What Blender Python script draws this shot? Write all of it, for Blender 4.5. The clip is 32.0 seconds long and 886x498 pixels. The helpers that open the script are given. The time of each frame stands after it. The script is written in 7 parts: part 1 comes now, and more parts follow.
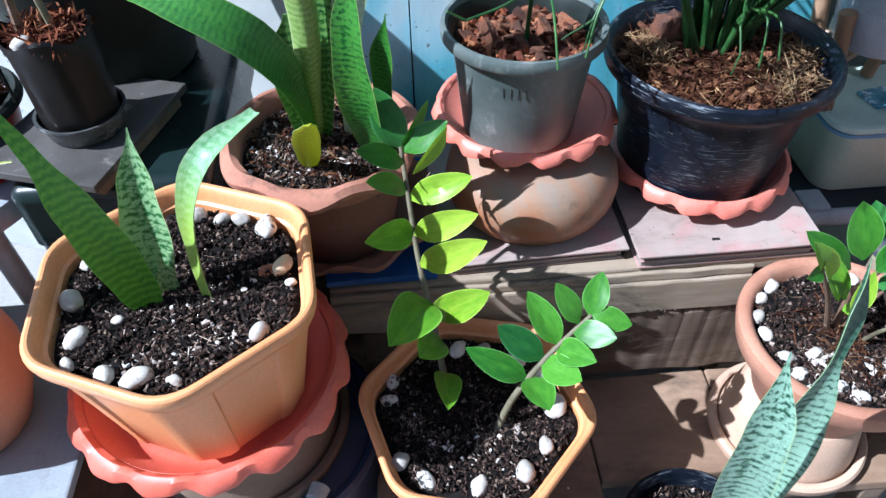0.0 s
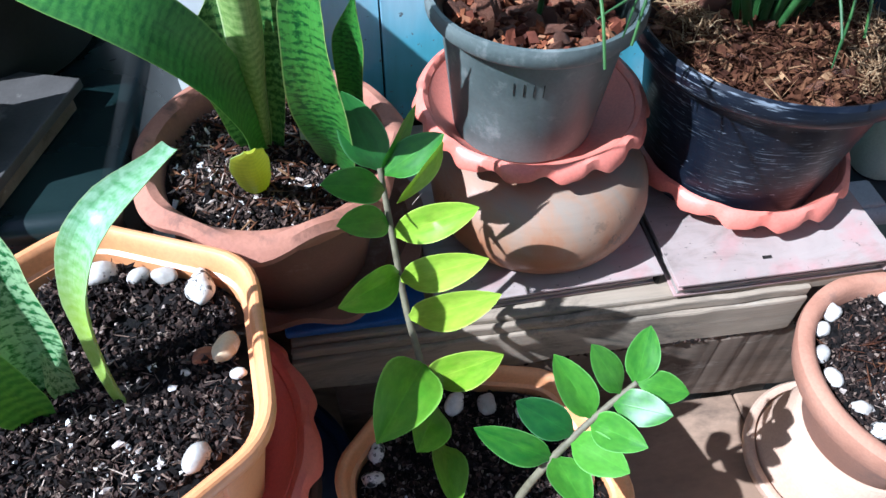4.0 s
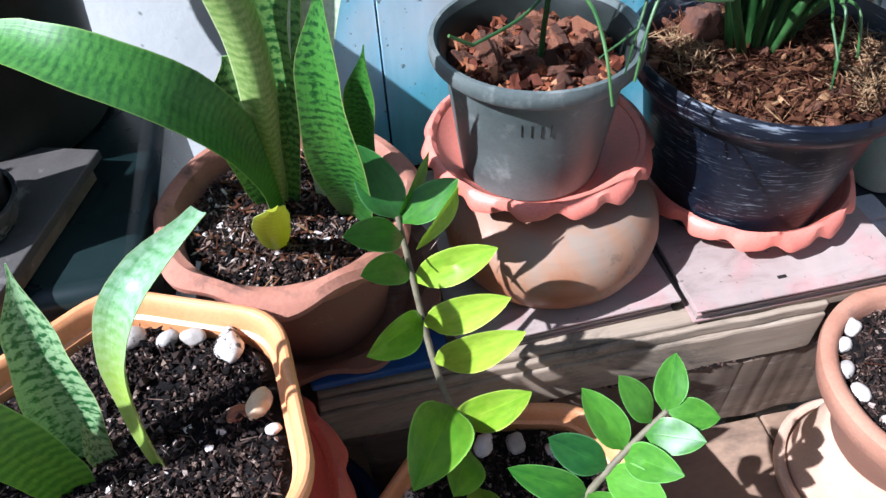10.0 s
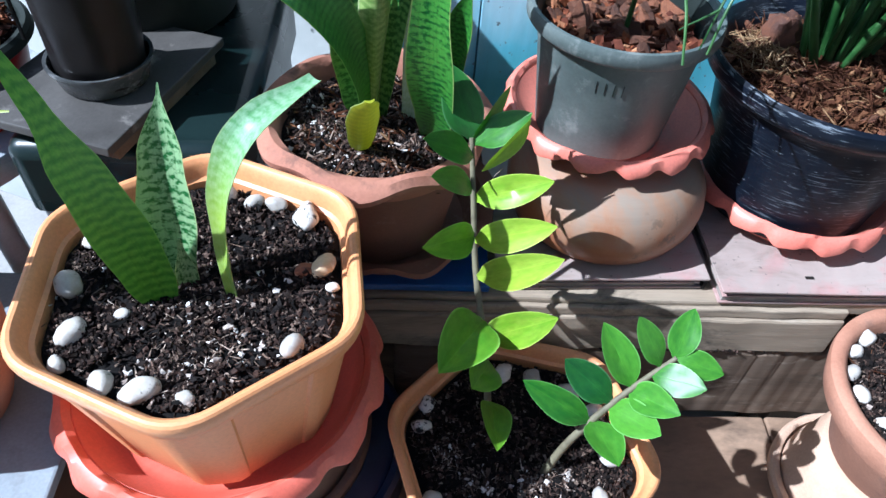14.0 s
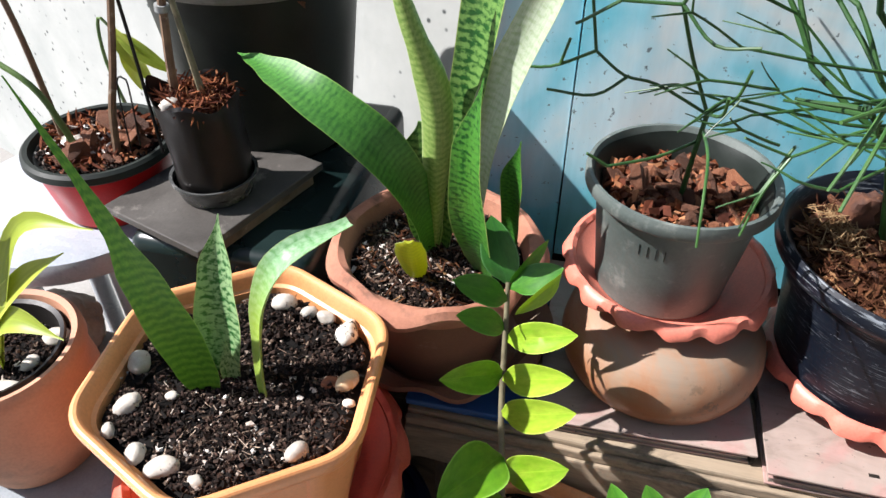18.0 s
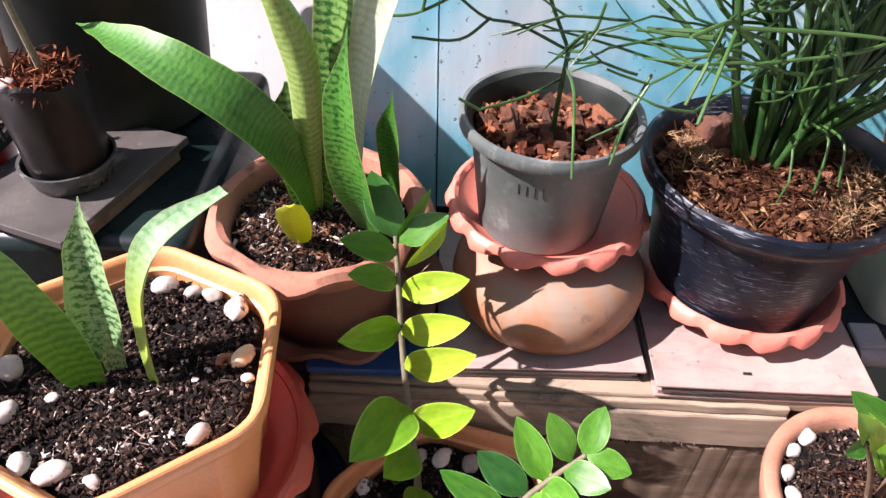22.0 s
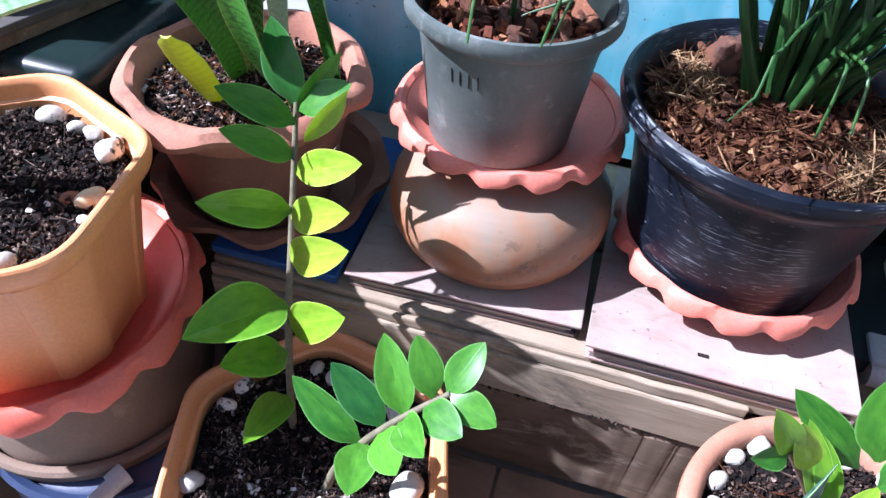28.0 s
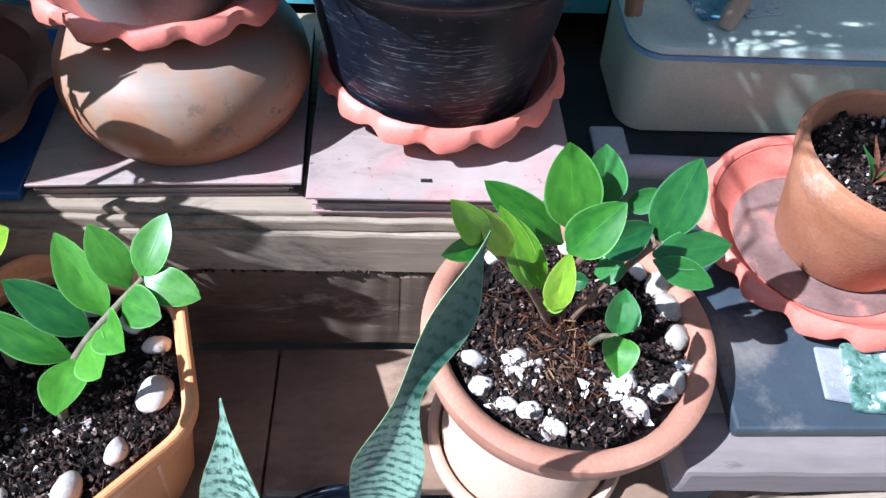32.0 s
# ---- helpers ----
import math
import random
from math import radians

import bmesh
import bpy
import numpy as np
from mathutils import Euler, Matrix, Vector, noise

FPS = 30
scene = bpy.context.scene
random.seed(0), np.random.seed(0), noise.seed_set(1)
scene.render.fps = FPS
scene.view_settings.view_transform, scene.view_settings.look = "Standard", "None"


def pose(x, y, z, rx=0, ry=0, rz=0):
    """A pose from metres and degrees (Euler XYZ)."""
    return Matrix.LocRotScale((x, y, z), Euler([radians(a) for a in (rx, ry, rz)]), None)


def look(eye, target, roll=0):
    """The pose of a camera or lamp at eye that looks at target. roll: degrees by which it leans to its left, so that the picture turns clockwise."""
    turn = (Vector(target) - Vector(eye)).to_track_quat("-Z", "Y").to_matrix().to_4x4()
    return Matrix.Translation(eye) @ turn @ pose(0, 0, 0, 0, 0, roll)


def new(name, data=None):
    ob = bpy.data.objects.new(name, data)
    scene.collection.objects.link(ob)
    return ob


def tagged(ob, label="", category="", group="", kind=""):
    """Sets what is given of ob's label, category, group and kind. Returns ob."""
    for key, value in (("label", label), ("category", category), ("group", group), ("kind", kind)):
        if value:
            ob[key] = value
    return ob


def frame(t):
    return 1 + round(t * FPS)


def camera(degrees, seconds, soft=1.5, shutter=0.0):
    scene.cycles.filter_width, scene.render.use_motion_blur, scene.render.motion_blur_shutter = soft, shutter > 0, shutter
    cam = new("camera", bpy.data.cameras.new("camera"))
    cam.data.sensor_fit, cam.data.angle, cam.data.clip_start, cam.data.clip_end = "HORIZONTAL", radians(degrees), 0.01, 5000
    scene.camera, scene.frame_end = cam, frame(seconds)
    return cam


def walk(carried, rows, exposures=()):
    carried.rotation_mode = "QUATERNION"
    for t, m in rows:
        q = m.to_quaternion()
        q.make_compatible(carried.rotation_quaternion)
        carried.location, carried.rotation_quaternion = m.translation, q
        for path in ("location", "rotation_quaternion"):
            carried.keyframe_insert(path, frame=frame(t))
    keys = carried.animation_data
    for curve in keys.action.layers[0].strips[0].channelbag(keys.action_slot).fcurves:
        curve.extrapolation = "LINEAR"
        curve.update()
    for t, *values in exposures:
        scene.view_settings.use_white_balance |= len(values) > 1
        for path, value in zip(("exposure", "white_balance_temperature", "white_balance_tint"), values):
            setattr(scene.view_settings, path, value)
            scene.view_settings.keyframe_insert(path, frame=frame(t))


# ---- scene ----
cam = camera(63.8, 32.0)
EXPOSURES = [
    (0.0, 1.20, 5280, 10), (3.0, 1.27, 5080, 10), (6.0, 1.38, 5330, 10), (7.0, 1.39, 5400, 11), (8.0, 1.40, 5800, 15), (10.0, 1.31, 5540, 17), (11.0, 1.32, 5490, 16), (12.0, 1.33, 5230, 13), (13.0, 1.26, 5090, 10), (14.0, 1.17, 5170, 9), (16.8, 1.24, 5480, 10),
    (18.0, 1.21, 6500, 14), (19.0, 1.26, 6600, 21), (20.0, 1.11, 6760, 18), (21.0, 1.21, 7020, 20), (21.5, 1.36, 7200, 26), (22.0, 1.56, 6700, 31), (22.8, 1.36, 5450, 11),
    (24.0, 1.36, 5190, 11), (25.0, 1.47, 5220, 12), (28.0, 1.68, 5390, 22), (30.0, 1.63, 5300, 22), (31.0, 1.48, 5190, 15), (32.0, 1.38, 5240, 15),
]
METRES, EYE, TILT, LEAN, TURN = 1.4, 1.2, -45.5, 1.0, -5.0
ROWS = [
    (0.0, 0.0, 0.0, 0.0, 0.0, 0.0, -0.0),
    (0.5, -0.0185, 0.0228, 0.0091, -1.95, -0.55, 1.47),
    (1.0, -0.0337, 0.0547, 0.0188, -3.09, -2.7, 2.86),
    (1.5, -0.0376, 0.0808, 0.0262, -3.08, -2.98, 2.86),
    (2.0, -0.0323, 0.0978, 0.0305, -3.31, -4.24, 2.66),
    (2.5, -0.0318, 0.1097, 0.0317, -4.39, -5.41, 2.41),
    (3.0, -0.0359, 0.1105, 0.0413, -4.45, -4.34, 2.26),
    (3.5, -0.0338, 0.1137, 0.05, -5.1, -4.16, 2.43),
    (5.5, 0.0133, 0.193, 0.0936, 3.21, -8.16, -1.71),
    (6.0, 0.0132, 0.1958, 0.096, 2.95, -8.16, -1.1),
    (6.5, 0.0093, 0.1942, 0.0955, 2.24, -7.9, -0.62),
    (7.0, 0.002, 0.186, 0.09, 1.45, -5.33, 0.11),
    (7.5, -0.006, 0.1637, 0.0917, 0.67, -1.47, 0.74),
    (8.0, -0.0151, 0.1471, 0.0886, -0.25, -1.02, 1.71),
    (8.5, -0.0211, 0.1454, 0.0783, -1.66, -2.47, 3.22),
    (9.0, -0.0259, 0.1365, 0.0721, -2.9, -2.59, 4.46),
    (9.5, -0.0316, 0.1264, 0.0639, -3.47, -1.61, 5.9),
    (10.0, -0.0326, 0.1244, 0.0628, -3.82, -1.39, 5.74),
    (10.5, -0.0324, 0.1157, 0.0601, -3.63, -1.0, 5.67),
    (11.0, -0.0339, 0.1077, 0.0545, -3.37, -0.91, 5.33),
    (11.5, -0.0325, 0.1028, 0.0509, -3.54, -0.58, 5.26),
    (12.0, -0.0294, 0.1006, 0.0401, -3.85, -2.64, 4.84),
    (12.5, -0.0241, 0.0975, 0.022, -4.53, -4.47, 3.85),
    (13.0, -0.0289, 0.0869, 0.0157, -3.85, -3.18, 0.92),
    (13.5, -0.0346, 0.0832, 0.0135, -3.33, -2.53, -2.12),
    (14.0, -0.043, 0.0768, 0.0122, -0.13, -1.05, -5.75),
    (14.5, -0.0212, 0.0868, 0.0061, 7.89, -4.68, -8.43),
    (16.5, 0.0299, 0.0822, 0.0211, 13.79, -4.73, -13.25),
    (17.0, 0.0319, 0.0709, 0.029, 13.73, -1.86, -14.36),
    (17.5, 0.0321, 0.0546, 0.0419, 13.42, 1.61, -14.48),
    (18.0, 0.036, 0.0514, 0.0537, 12.99, 3.88, -14.24),
    (18.5, 0.0439, 0.0542, 0.0629, 12.26, 4.31, -13.5),
    (19.0, 0.0533, 0.0545, 0.0724, 12.32, 6.55, -13.19),
    (19.5, 0.0541, 0.0506, 0.0748, 10.08, 9.84, -11.98),
    (20.0, 0.0448, 0.042, 0.0735, 8.35, 12.08, -10.72),
    (20.5, 0.0419, 0.0373, 0.079, 6.64, 14.12, -8.53),
    (21.0, 0.0411, 0.0332, 0.0781, 5.2, 15.21, -6.97),
    (21.5, 0.0418, 0.0359, 0.0668, 4.96, 10.34, -7.06),
    (22.0, 0.0366, 0.054, 0.0457, 4.07, 2.92, -7.05),
    (22.5, 0.0292, 0.0741, 0.0277, 3.66, 0.81, -7.33),
    (23.0, 0.0219, 0.099, 0.0149, 2.56, -1.04, -7.48),
    (23.5, 0.0301, 0.1227, 0.0103, 2.74, -2.34, -6.88),
    (24.0, 0.0581, 0.1381, 0.0132, 4.37, -2.34, -7.74),
    (24.5, 0.094, 0.1442, 0.0196, 6.42, -2.56, -10.88),
    (25.0, 0.1191, 0.1429, 0.0238, 9.03, -2.53, -14.27),
    (25.5, 0.1382, 0.1384, 0.0263, 11.11, -2.47, -16.44),
    (27.5, 0.1551, 0.146, 0.0321, 13.38, -2.28, -18.35),
    (28.0, 0.1563, 0.1434, 0.0319, 12.85, -1.59, -18.21),
    (28.5, 0.1589, 0.1411, 0.0318, 12.57, -1.37, -18.06),
    (29.0, 0.1603, 0.1391, 0.0305, 12.3, -0.96, -16.73),
    (29.5, 0.1604, 0.137, 0.0274, 11.87, -0.66, -16.44),
    (30.0, 0.162, 0.1342, 0.0216, 11.26, -1.49, -15.65),
    (30.5, 0.1806, 0.1339, 0.0133, 9.66, -2.68, -14.88),
    (31.0, 0.2122, 0.1378, 0.0063, 7.31, -3.42, -13.28),
    (31.5, 0.2189, 0.159, 0.005, 2.83, -4.75, -8.91),
    (32.0, 0.2344, 0.175, 0.0158, -0.66, -6.36, -5.38),
]
walk(cam, [(t, pose(0, 0, EYE, TILT, LEAN, TURN) @ pose(METRES * x, METRES * y, METRES * z, 90 + pitch, roll, yaw)) for t, x, y, z, yaw, pitch, roll in ROWS], EXPOSURES)

# ---- light ----
SUN = Vector((-0.690, -0.160, 0.705)).normalized()
world = bpy.data.worlds.new("world")
scene.world = world
world.use_nodes = True
wn = world.node_tree.nodes
wn.clear()
sky = wn.new("ShaderNodeTexSky")
sky.sky_type, sky.sun_disc = "NISHITA", False
sky.sun_elevation = math.asin(SUN.z)
sky.sun_rotation = math.atan2(SUN.x, SUN.y)
back = wn.new("ShaderNodeBackground")
back.inputs[1].default_value = 0.060
wout = wn.new("ShaderNodeOutputWorld")
world.node_tree.links.new(sky.outputs[0], back.inputs[0])
world.node_tree.links.new(back.outputs[0], wout.inputs[0])
sun_data = bpy.data.lights.new("sun", "SUN")
sun_data.energy, sun_data.angle, sun_data.color = 4.6, radians(0.6), (1.0, 0.985, 0.965)
sun = new("sun", sun_data)
sun.matrix_world = look(SUN * 5, (0, 0, 0))


# ---- materials ----
def nodes(name):
    m = bpy.data.materials.new(name)
    m.use_nodes = True
    n = m.node_tree.nodes
    return m, n, m.node_tree.links.new, n["Principled BSDF"]


def ramp(n, stops, mode="LINEAR"):
    r = n.new("ShaderNodeValToRGB")
    r.color_ramp.interpolation = mode
    while len(r.color_ramp.elements) < len(stops):
        r.color_ramp.elements.new(0.5)
    for e, (p, c) in zip(r.color_ramp.elements, stops):
        e.position, e.color = p, (*c, 1) if len(c) == 3 else c
    return r


def noise_tex(n, link, scale, detail=4, rough=0.55, vec=None, stretch=None, dist=0.0):
    t = n.new("ShaderNodeTexNoise")
    t.inputs["Scale"].default_value, t.inputs["Detail"].default_value = scale, detail
    t.inputs["Roughness"].default_value, t.inputs["Distortion"].default_value = rough, dist
    if vec is None:
        vec = n.new("ShaderNodeTexCoord").outputs["Object"]
    if stretch:
        mp = n.new("ShaderNodeMapping")
        mp.inputs["Scale"].default_value = stretch
        link(vec, mp.inputs["Vector"])
        vec = mp.outputs["Vector"]
    link(vec, t.inputs["Vector"])
    return t


def mix(n, link, fac, a, b, mode="MIX"):
    m = n.new("ShaderNodeMix")
    m.data_type, m.blend_type = "RGBA", mode
    for socket, v in ((m.inputs["Factor"], fac), (m.inputs["A"], a), (m.inputs["B"], b)):
        if hasattr(v, "links"):
            link(v, socket)
        elif isinstance(v, (int, float)):
            socket.default_value = v
        else:
            socket.default_value = (*v, 1)
    return m.outputs["Result"]


def bump(n, link, bsdf, height, strength, dist=0.002):
    b = n.new("ShaderNodeBump")
    b.inputs["Strength"].default_value, b.inputs["Distance"].default_value = strength, dist
    link(height, b.inputs["Height"])
    link(b.outputs[0], bsdf.inputs["Normal"])


def surface(name, c1, c2, scale=18, rough=0.6, spots=None, spot_scale=60, spot_at=(0.62, 0.7), grain=0.25, fine=350, metallic=0.0, stretch=None, spec=0.5, rand=0.0):
    """A two-tone surface with stains, specks and fine relief."""
    m, n, link, b = nodes(name)
    big = noise_tex(n, link, scale, 5, 0.6, stretch=stretch, dist=0.4)
    col = ramp(n, [(0.32, c1), (0.68, c2)])
    link(big.outputs[0], col.inputs[0])
    out = col.outputs[0]
    small = noise_tex(n, link, fine, 3, 0.6, stretch=stretch)
    dark = ramp(n, [(0.3, (0.86, 0.86, 0.86)), (0.65, (1.04, 1.04, 1.04))])
    link(small.outputs[0], dark.inputs[0])
    out = mix(n, link, 0.8, out, dark.outputs[0], "MULTIPLY")
    if spots:
        sp = noise_tex(n, link, spot_scale, 6, 0.7, stretch=stretch)
        r = ramp(n, [(spot_at[0], (0, 0, 0)), (spot_at[1], (1, 1, 1))])
        link(sp.outputs[0], r.inputs[0])
        out = mix(n, link, r.outputs[0], out, spots)
    if rand:
        info = n.new("ShaderNodeObjectInfo")
        rr = ramp(n, [(0, (1 - rand,) * 3), (1, (1 + rand * 0.4,) * 3)])
        link(info.outputs["Random"], rr.inputs[0])
        out = mix(n, link, 1.0, out, rr.outputs[0], "MULTIPLY")
    link(out, b.inputs["Base Color"])
    rr = ramp(n, [(0.3, (rough * 0.75,) * 3), (0.7, (min(1, rough * 1.2),) * 3)])
    link(big.outputs[0], rr.inputs[0])
    link(rr.outputs[0], b.inputs["Roughness"])
    b.inputs["Metallic"].default_value = metallic
    b.inputs["Specular IOR Level"].default_value = spec
    bump(n, link, b, small.outputs[0], grain, 0.001)
    return m


def leaf_shader(name, colour_of, rough=0.35, glow=0.25, tint=(0.35, 0.55, 0.05)):
    """A waxy leaf that lets some light through."""
    m, n, link, b = nodes(name)
    uv = n.new("ShaderNodeUVMap").outputs[0]
    col, height = colour_of(n, link, uv)
    link(col, b.inputs["Base Color"])
    b.inputs["Roughness"].default_value = rough
    b.inputs["Specular IOR Level"].default_value = 0.45
    bump(n, link, b, height, 0.25, 0.001)
    tr = n.new("ShaderNodeBsdfTranslucent")
    link(mix(n, link, 0.5, col, tint), tr.inputs[0])
    ms = n.new("ShaderNodeMixShader")
    ms.inputs[0].default_value = glow
    link(b.outputs[0], ms.inputs[1])
    link(tr.outputs[0], ms.inputs[2])
    link(ms.outputs[0], n["Material Output"].inputs["Surface"])
    return m


def banded(light, dark, pitch=0.010, duty=0.5, edge=(0.35, 0.42, 0.12), fleck=0.5, yellow=None, tip=None, soft=0.10):
    """Broken dark cross bands over a paler green. pitch: band spacing in metres; fleck: 0 whole bands, 1 loose flecks."""

    def go(n, link, uv):
        def calc(op, p, q, r=None):
            k = n.new("ShaderNodeMath")
            k.operation = op
            for socket, v in zip(k.inputs, (p, q, r)):
                if v is None:
                    continue
                if hasattr(v, "links"):
                    link(v, socket)
                else:
                    socket.default_value = v
            return k.outputs[0]

        sep = n.new("ShaderNodeSeparateXYZ")
        link(uv, sep.inputs[0])
        # zigzag phase: bands lean up and down across the leaf
        zig = noise_tex(n, link, 1.0, 2, 0.5, uv, (3.5, 28, 1))
        phase = calc("MULTIPLY_ADD", sep.outputs[1], 6.283 / pitch, calc("MULTIPLY", zig.outputs[0], 8.0))
        wave = calc("MULTIPLY_ADD", calc("SINE", phase, 0), 0.5, 0.5)
        spots = noise_tex(n, link, 1.0, 4, 0.6, uv, (7.0, 2.2 / pitch, 1), 0.3)
        patchy = noise_tex(n, link, 1.0, 2, 0.5, uv, (2.0, 14, 1))
        v = calc("ADD", calc("MULTIPLY", wave, 1 - fleck), calc("MULTIPLY", spots.outputs[0], 0.45 + fleck * 0.9))
        v = calc("MULTIPLY_ADD", patchy.outputs[0], 0.5, v)
        mid = (1 - fleck) * duty + (0.45 + fleck * 0.9) * (0.5 + 0.22 * (duty - 0.5)) + 0.25
        r = ramp(n, [(0.0, dark), (1.0, light)])
        link(calc("MULTIPLY_ADD", v, 1 / (2 * soft), 0.5 - mid / (2 * soft)), r.inputs[0])
        streak = noise_tex(n, link, 1.0, 4, 0.6, uv, (34.0, 9, 1))
        base = ramp(n, [(0.3, (0.78,) * 3), (0.7, (1.14,) * 3)])
        link(streak.outputs[0], base.inputs[0])
        c = mix(n, link, 0.8, r.outputs[0], base.outputs[0], "MULTIPLY")
        if yellow:
            ry = ramp(n, [(0.0, (1, 1, 1)), (yellow[0], (1, 1, 1)), (yellow[1], (0, 0, 0))])
            link(sep.outputs[1], ry.inputs[0])
            c = mix(n, link, ry.outputs[0], c, mix(n, link, 0.35, yellow[2], c))
        if tip:
            rt = ramp(n, [(tip[0], (0, 0, 0)), (tip[1], (1, 1, 1))])
            link(sep.outputs[1], rt.inputs[0])
            c = mix(n, link, rt.outputs[0], c, mix(n, link, 0.2, tip[2], c))
        er = ramp(n, [(0.0, (1, 1, 1)), (0.03, (0, 0, 0)), (0.97, (0, 0, 0)), (1.0, (1, 1, 1))])
        link(sep.outputs[0], er.inputs[0])
        return mix(n, link, er.outputs[0], c, edge), streak.outputs[0]

    return go


def veined(c1, c2, rim=None):
    """A plain leaflet: paler midrib, faint side veins, uneven green."""

    def go(n, link, uv):
        info = n.new("ShaderNodeObjectInfo")
        t = noise_tex(n, link, 4, 3, 0.6, uv)
        add = n.new("ShaderNodeMath")
        add.operation = "MULTIPLY_ADD"
        link(info.outputs["Random"], add.inputs[0])
        add.inputs[1].default_value = 0.5
        link(t.outputs[0], add.inputs[2])
        r = ramp(n, [(0.4, c1), (0.95, c2)])
        link(add.outputs[0], r.inputs[0])
        c = r.outputs[0]
        sep = n.new("ShaderNodeSeparateXYZ")
        link(uv, sep.inputs[0])
        mid = ramp(n, [(0.475, (0, 0, 0)), (0.5, (0.22, 0.22, 0.22)), (0.525, (0, 0, 0))])
        link(sep.outputs[0], mid.inputs[0])
        c = mix(n, link, mid.outputs[0], c, tuple(min(1, v * 1.6) for v in c2))
        mot = noise_tex(n, link, 11, 4, 0.6, uv)
        rm = ramp(n, [(0.35, (0.86,) * 3), (0.62, (1.07,) * 3)])
        link(mot.outputs[0], rm.inputs[0])
        c = mix(n, link, 0.8, c, rm.outputs[0], "MULTIPLY")
        side = ramp(n, [(0.0, (0.75,) * 3), (0.045, (0, 0, 0)), (0.955, (0, 0, 0)), (1.0, (0.75,) * 3)])
        link(sep.outputs[0], side.inputs[0])
        c = mix(n, link, side.outputs[0], c, tuple(min(1, v * 1.5 + 0.10) for v in c2))
        if rim:
            e = ramp(n, [(1.0, (0, 0, 0)), (1.14, (0.8, 0.8, 0.8))])
            ad = n.new("ShaderNodeMath")
            ad.operation = "MULTIPLY_ADD"
            link(t.outputs[0], ad.inputs[0])
            ad.inputs[1].default_value = 0.3
            link(sep.outputs[1], ad.inputs[2])
            link(ad.outputs[0], e.inputs[0])
            c = mix(n, link, e.outputs[0], c, rim)
        return c, mid.outputs[0]

    return go


def island_ramp(name, stops, rough=0.85, fine=500, mode="LINEAR"):
    """Loose bits, each with a tone of its own."""
    m, n, link, b = nodes(name)
    g = n.new("ShaderNodeNewGeometry")
    r = ramp(n, stops, mode)
    link(g.outputs["Random Per Island"], r.inputs[0])
    t = noise_tex(n, link, fine, 3)
    sh = ramp(n, [(0.3, (0.55,) * 3), (0.7, (1.15,) * 3)])
    link(t.outputs[0], sh.inputs[0])
    link(mix(n, link, 1.0, r.outputs[0], sh.outputs[0], "MULTIPLY"), b.inputs["Base Color"])
    b.inputs["Roughness"].default_value = rough
    b.inputs["Specular IOR Level"].default_value = 0.12
    bump(n, link, b, t.outputs[0], 0.5, 0.001)
    return m


M_APRICOT = surface("apricot_plastic", (0.640, 0.260, 0.097), (0.718, 0.326, 0.139), 9, 0.42, (0.44, 0.2, 0.08), 40, (0.68, 0.8), 0.05)
M_PINK_RED = surface("red_clay_plastic", (0.60, 0.105, 0.062), (0.67, 0.155, 0.10), 12, 0.5, (0.44, 0.15, 0.10), 35, (0.66, 0.8), 0.05)
M_PINK = surface("pink_clay_plastic", (0.62, 0.155, 0.105), (0.69, 0.22, 0.155), 12, 0.5, (0.46, 0.21, 0.16), 35, (0.66, 0.8), 0.05)

def old_wood(name, c1, c2, mould, chalk, mould_at=0.56, chalk_at=0.62):
    """Weathered timber along x: grain, dark cracks, black mould and chalky worn patches."""
    m, n, link, b = nodes(name)
    broad = noise_tex(n, link, 5, 5, 0.6, stretch=(0.5, 1.2, 1.6), dist=0.6)
    grain = noise_tex(n, link, 34, 6, 0.65, stretch=(0.10, 1.5, 2.2), dist=0.5)
    fine = noise_tex(n, link, 260, 4, 0.65, stretch=(0.10, 1.4, 2.0))
    col = ramp(n, [(0.34, c1), (0.66, c2)])
    link(broad.outputs[0], col.inputs[0])
    g = ramp(n, [(0.28, (0.70, 0.68, 0.65)), (0.42, (0.95, 0.95, 0.94)), (0.62, (1.04, 1.03, 1.01))])
    link(grain.outputs[0], g.inputs[0])
    out = mix(n, link, 0.8, col.outputs[0], g.outputs[0], "MULTIPLY")
    f = ramp(n, [(0.32, (0.84,) * 3), (0.62, (1.05,) * 3)])
    link(fine.outputs[0], f.inputs[0])
    out = mix(n, link, 0.8, out, f.outputs[0], "MULTIPLY")
    pale = noise_tex(n, link, 13, 7, 0.72, stretch=(0.45, 1.2, 1.3), dist=0.8)
    rp = ramp(n, [(chalk_at, (0, 0, 0)), (chalk_at + 0.10, (0.8, 0.8, 0.8))])
    link(pale.outputs[0], rp.inputs[0])
    out = mix(n, link, rp.outputs[0], out, chalk)
    dark = noise_tex(n, link, 7.5, 8, 0.74, stretch=(0.5, 1.1, 1.5), dist=0.7)
    rd = ramp(n, [(mould_at, (0, 0, 0)), (mould_at + 0.13, (0.85, 0.85, 0.85))])
    link(dark.outputs[0], rd.inputs[0])
    out = mix(n, link, rd.outputs[0], out, mould)
    link(out, b.inputs["Base Color"])
    b.inputs["Roughness"].default_value = 0.86
    b.inputs["Specular IOR Level"].default_value = 0.3
    bump(n, link, b, grain.outputs[0], 0.28, 0.002)
    return m


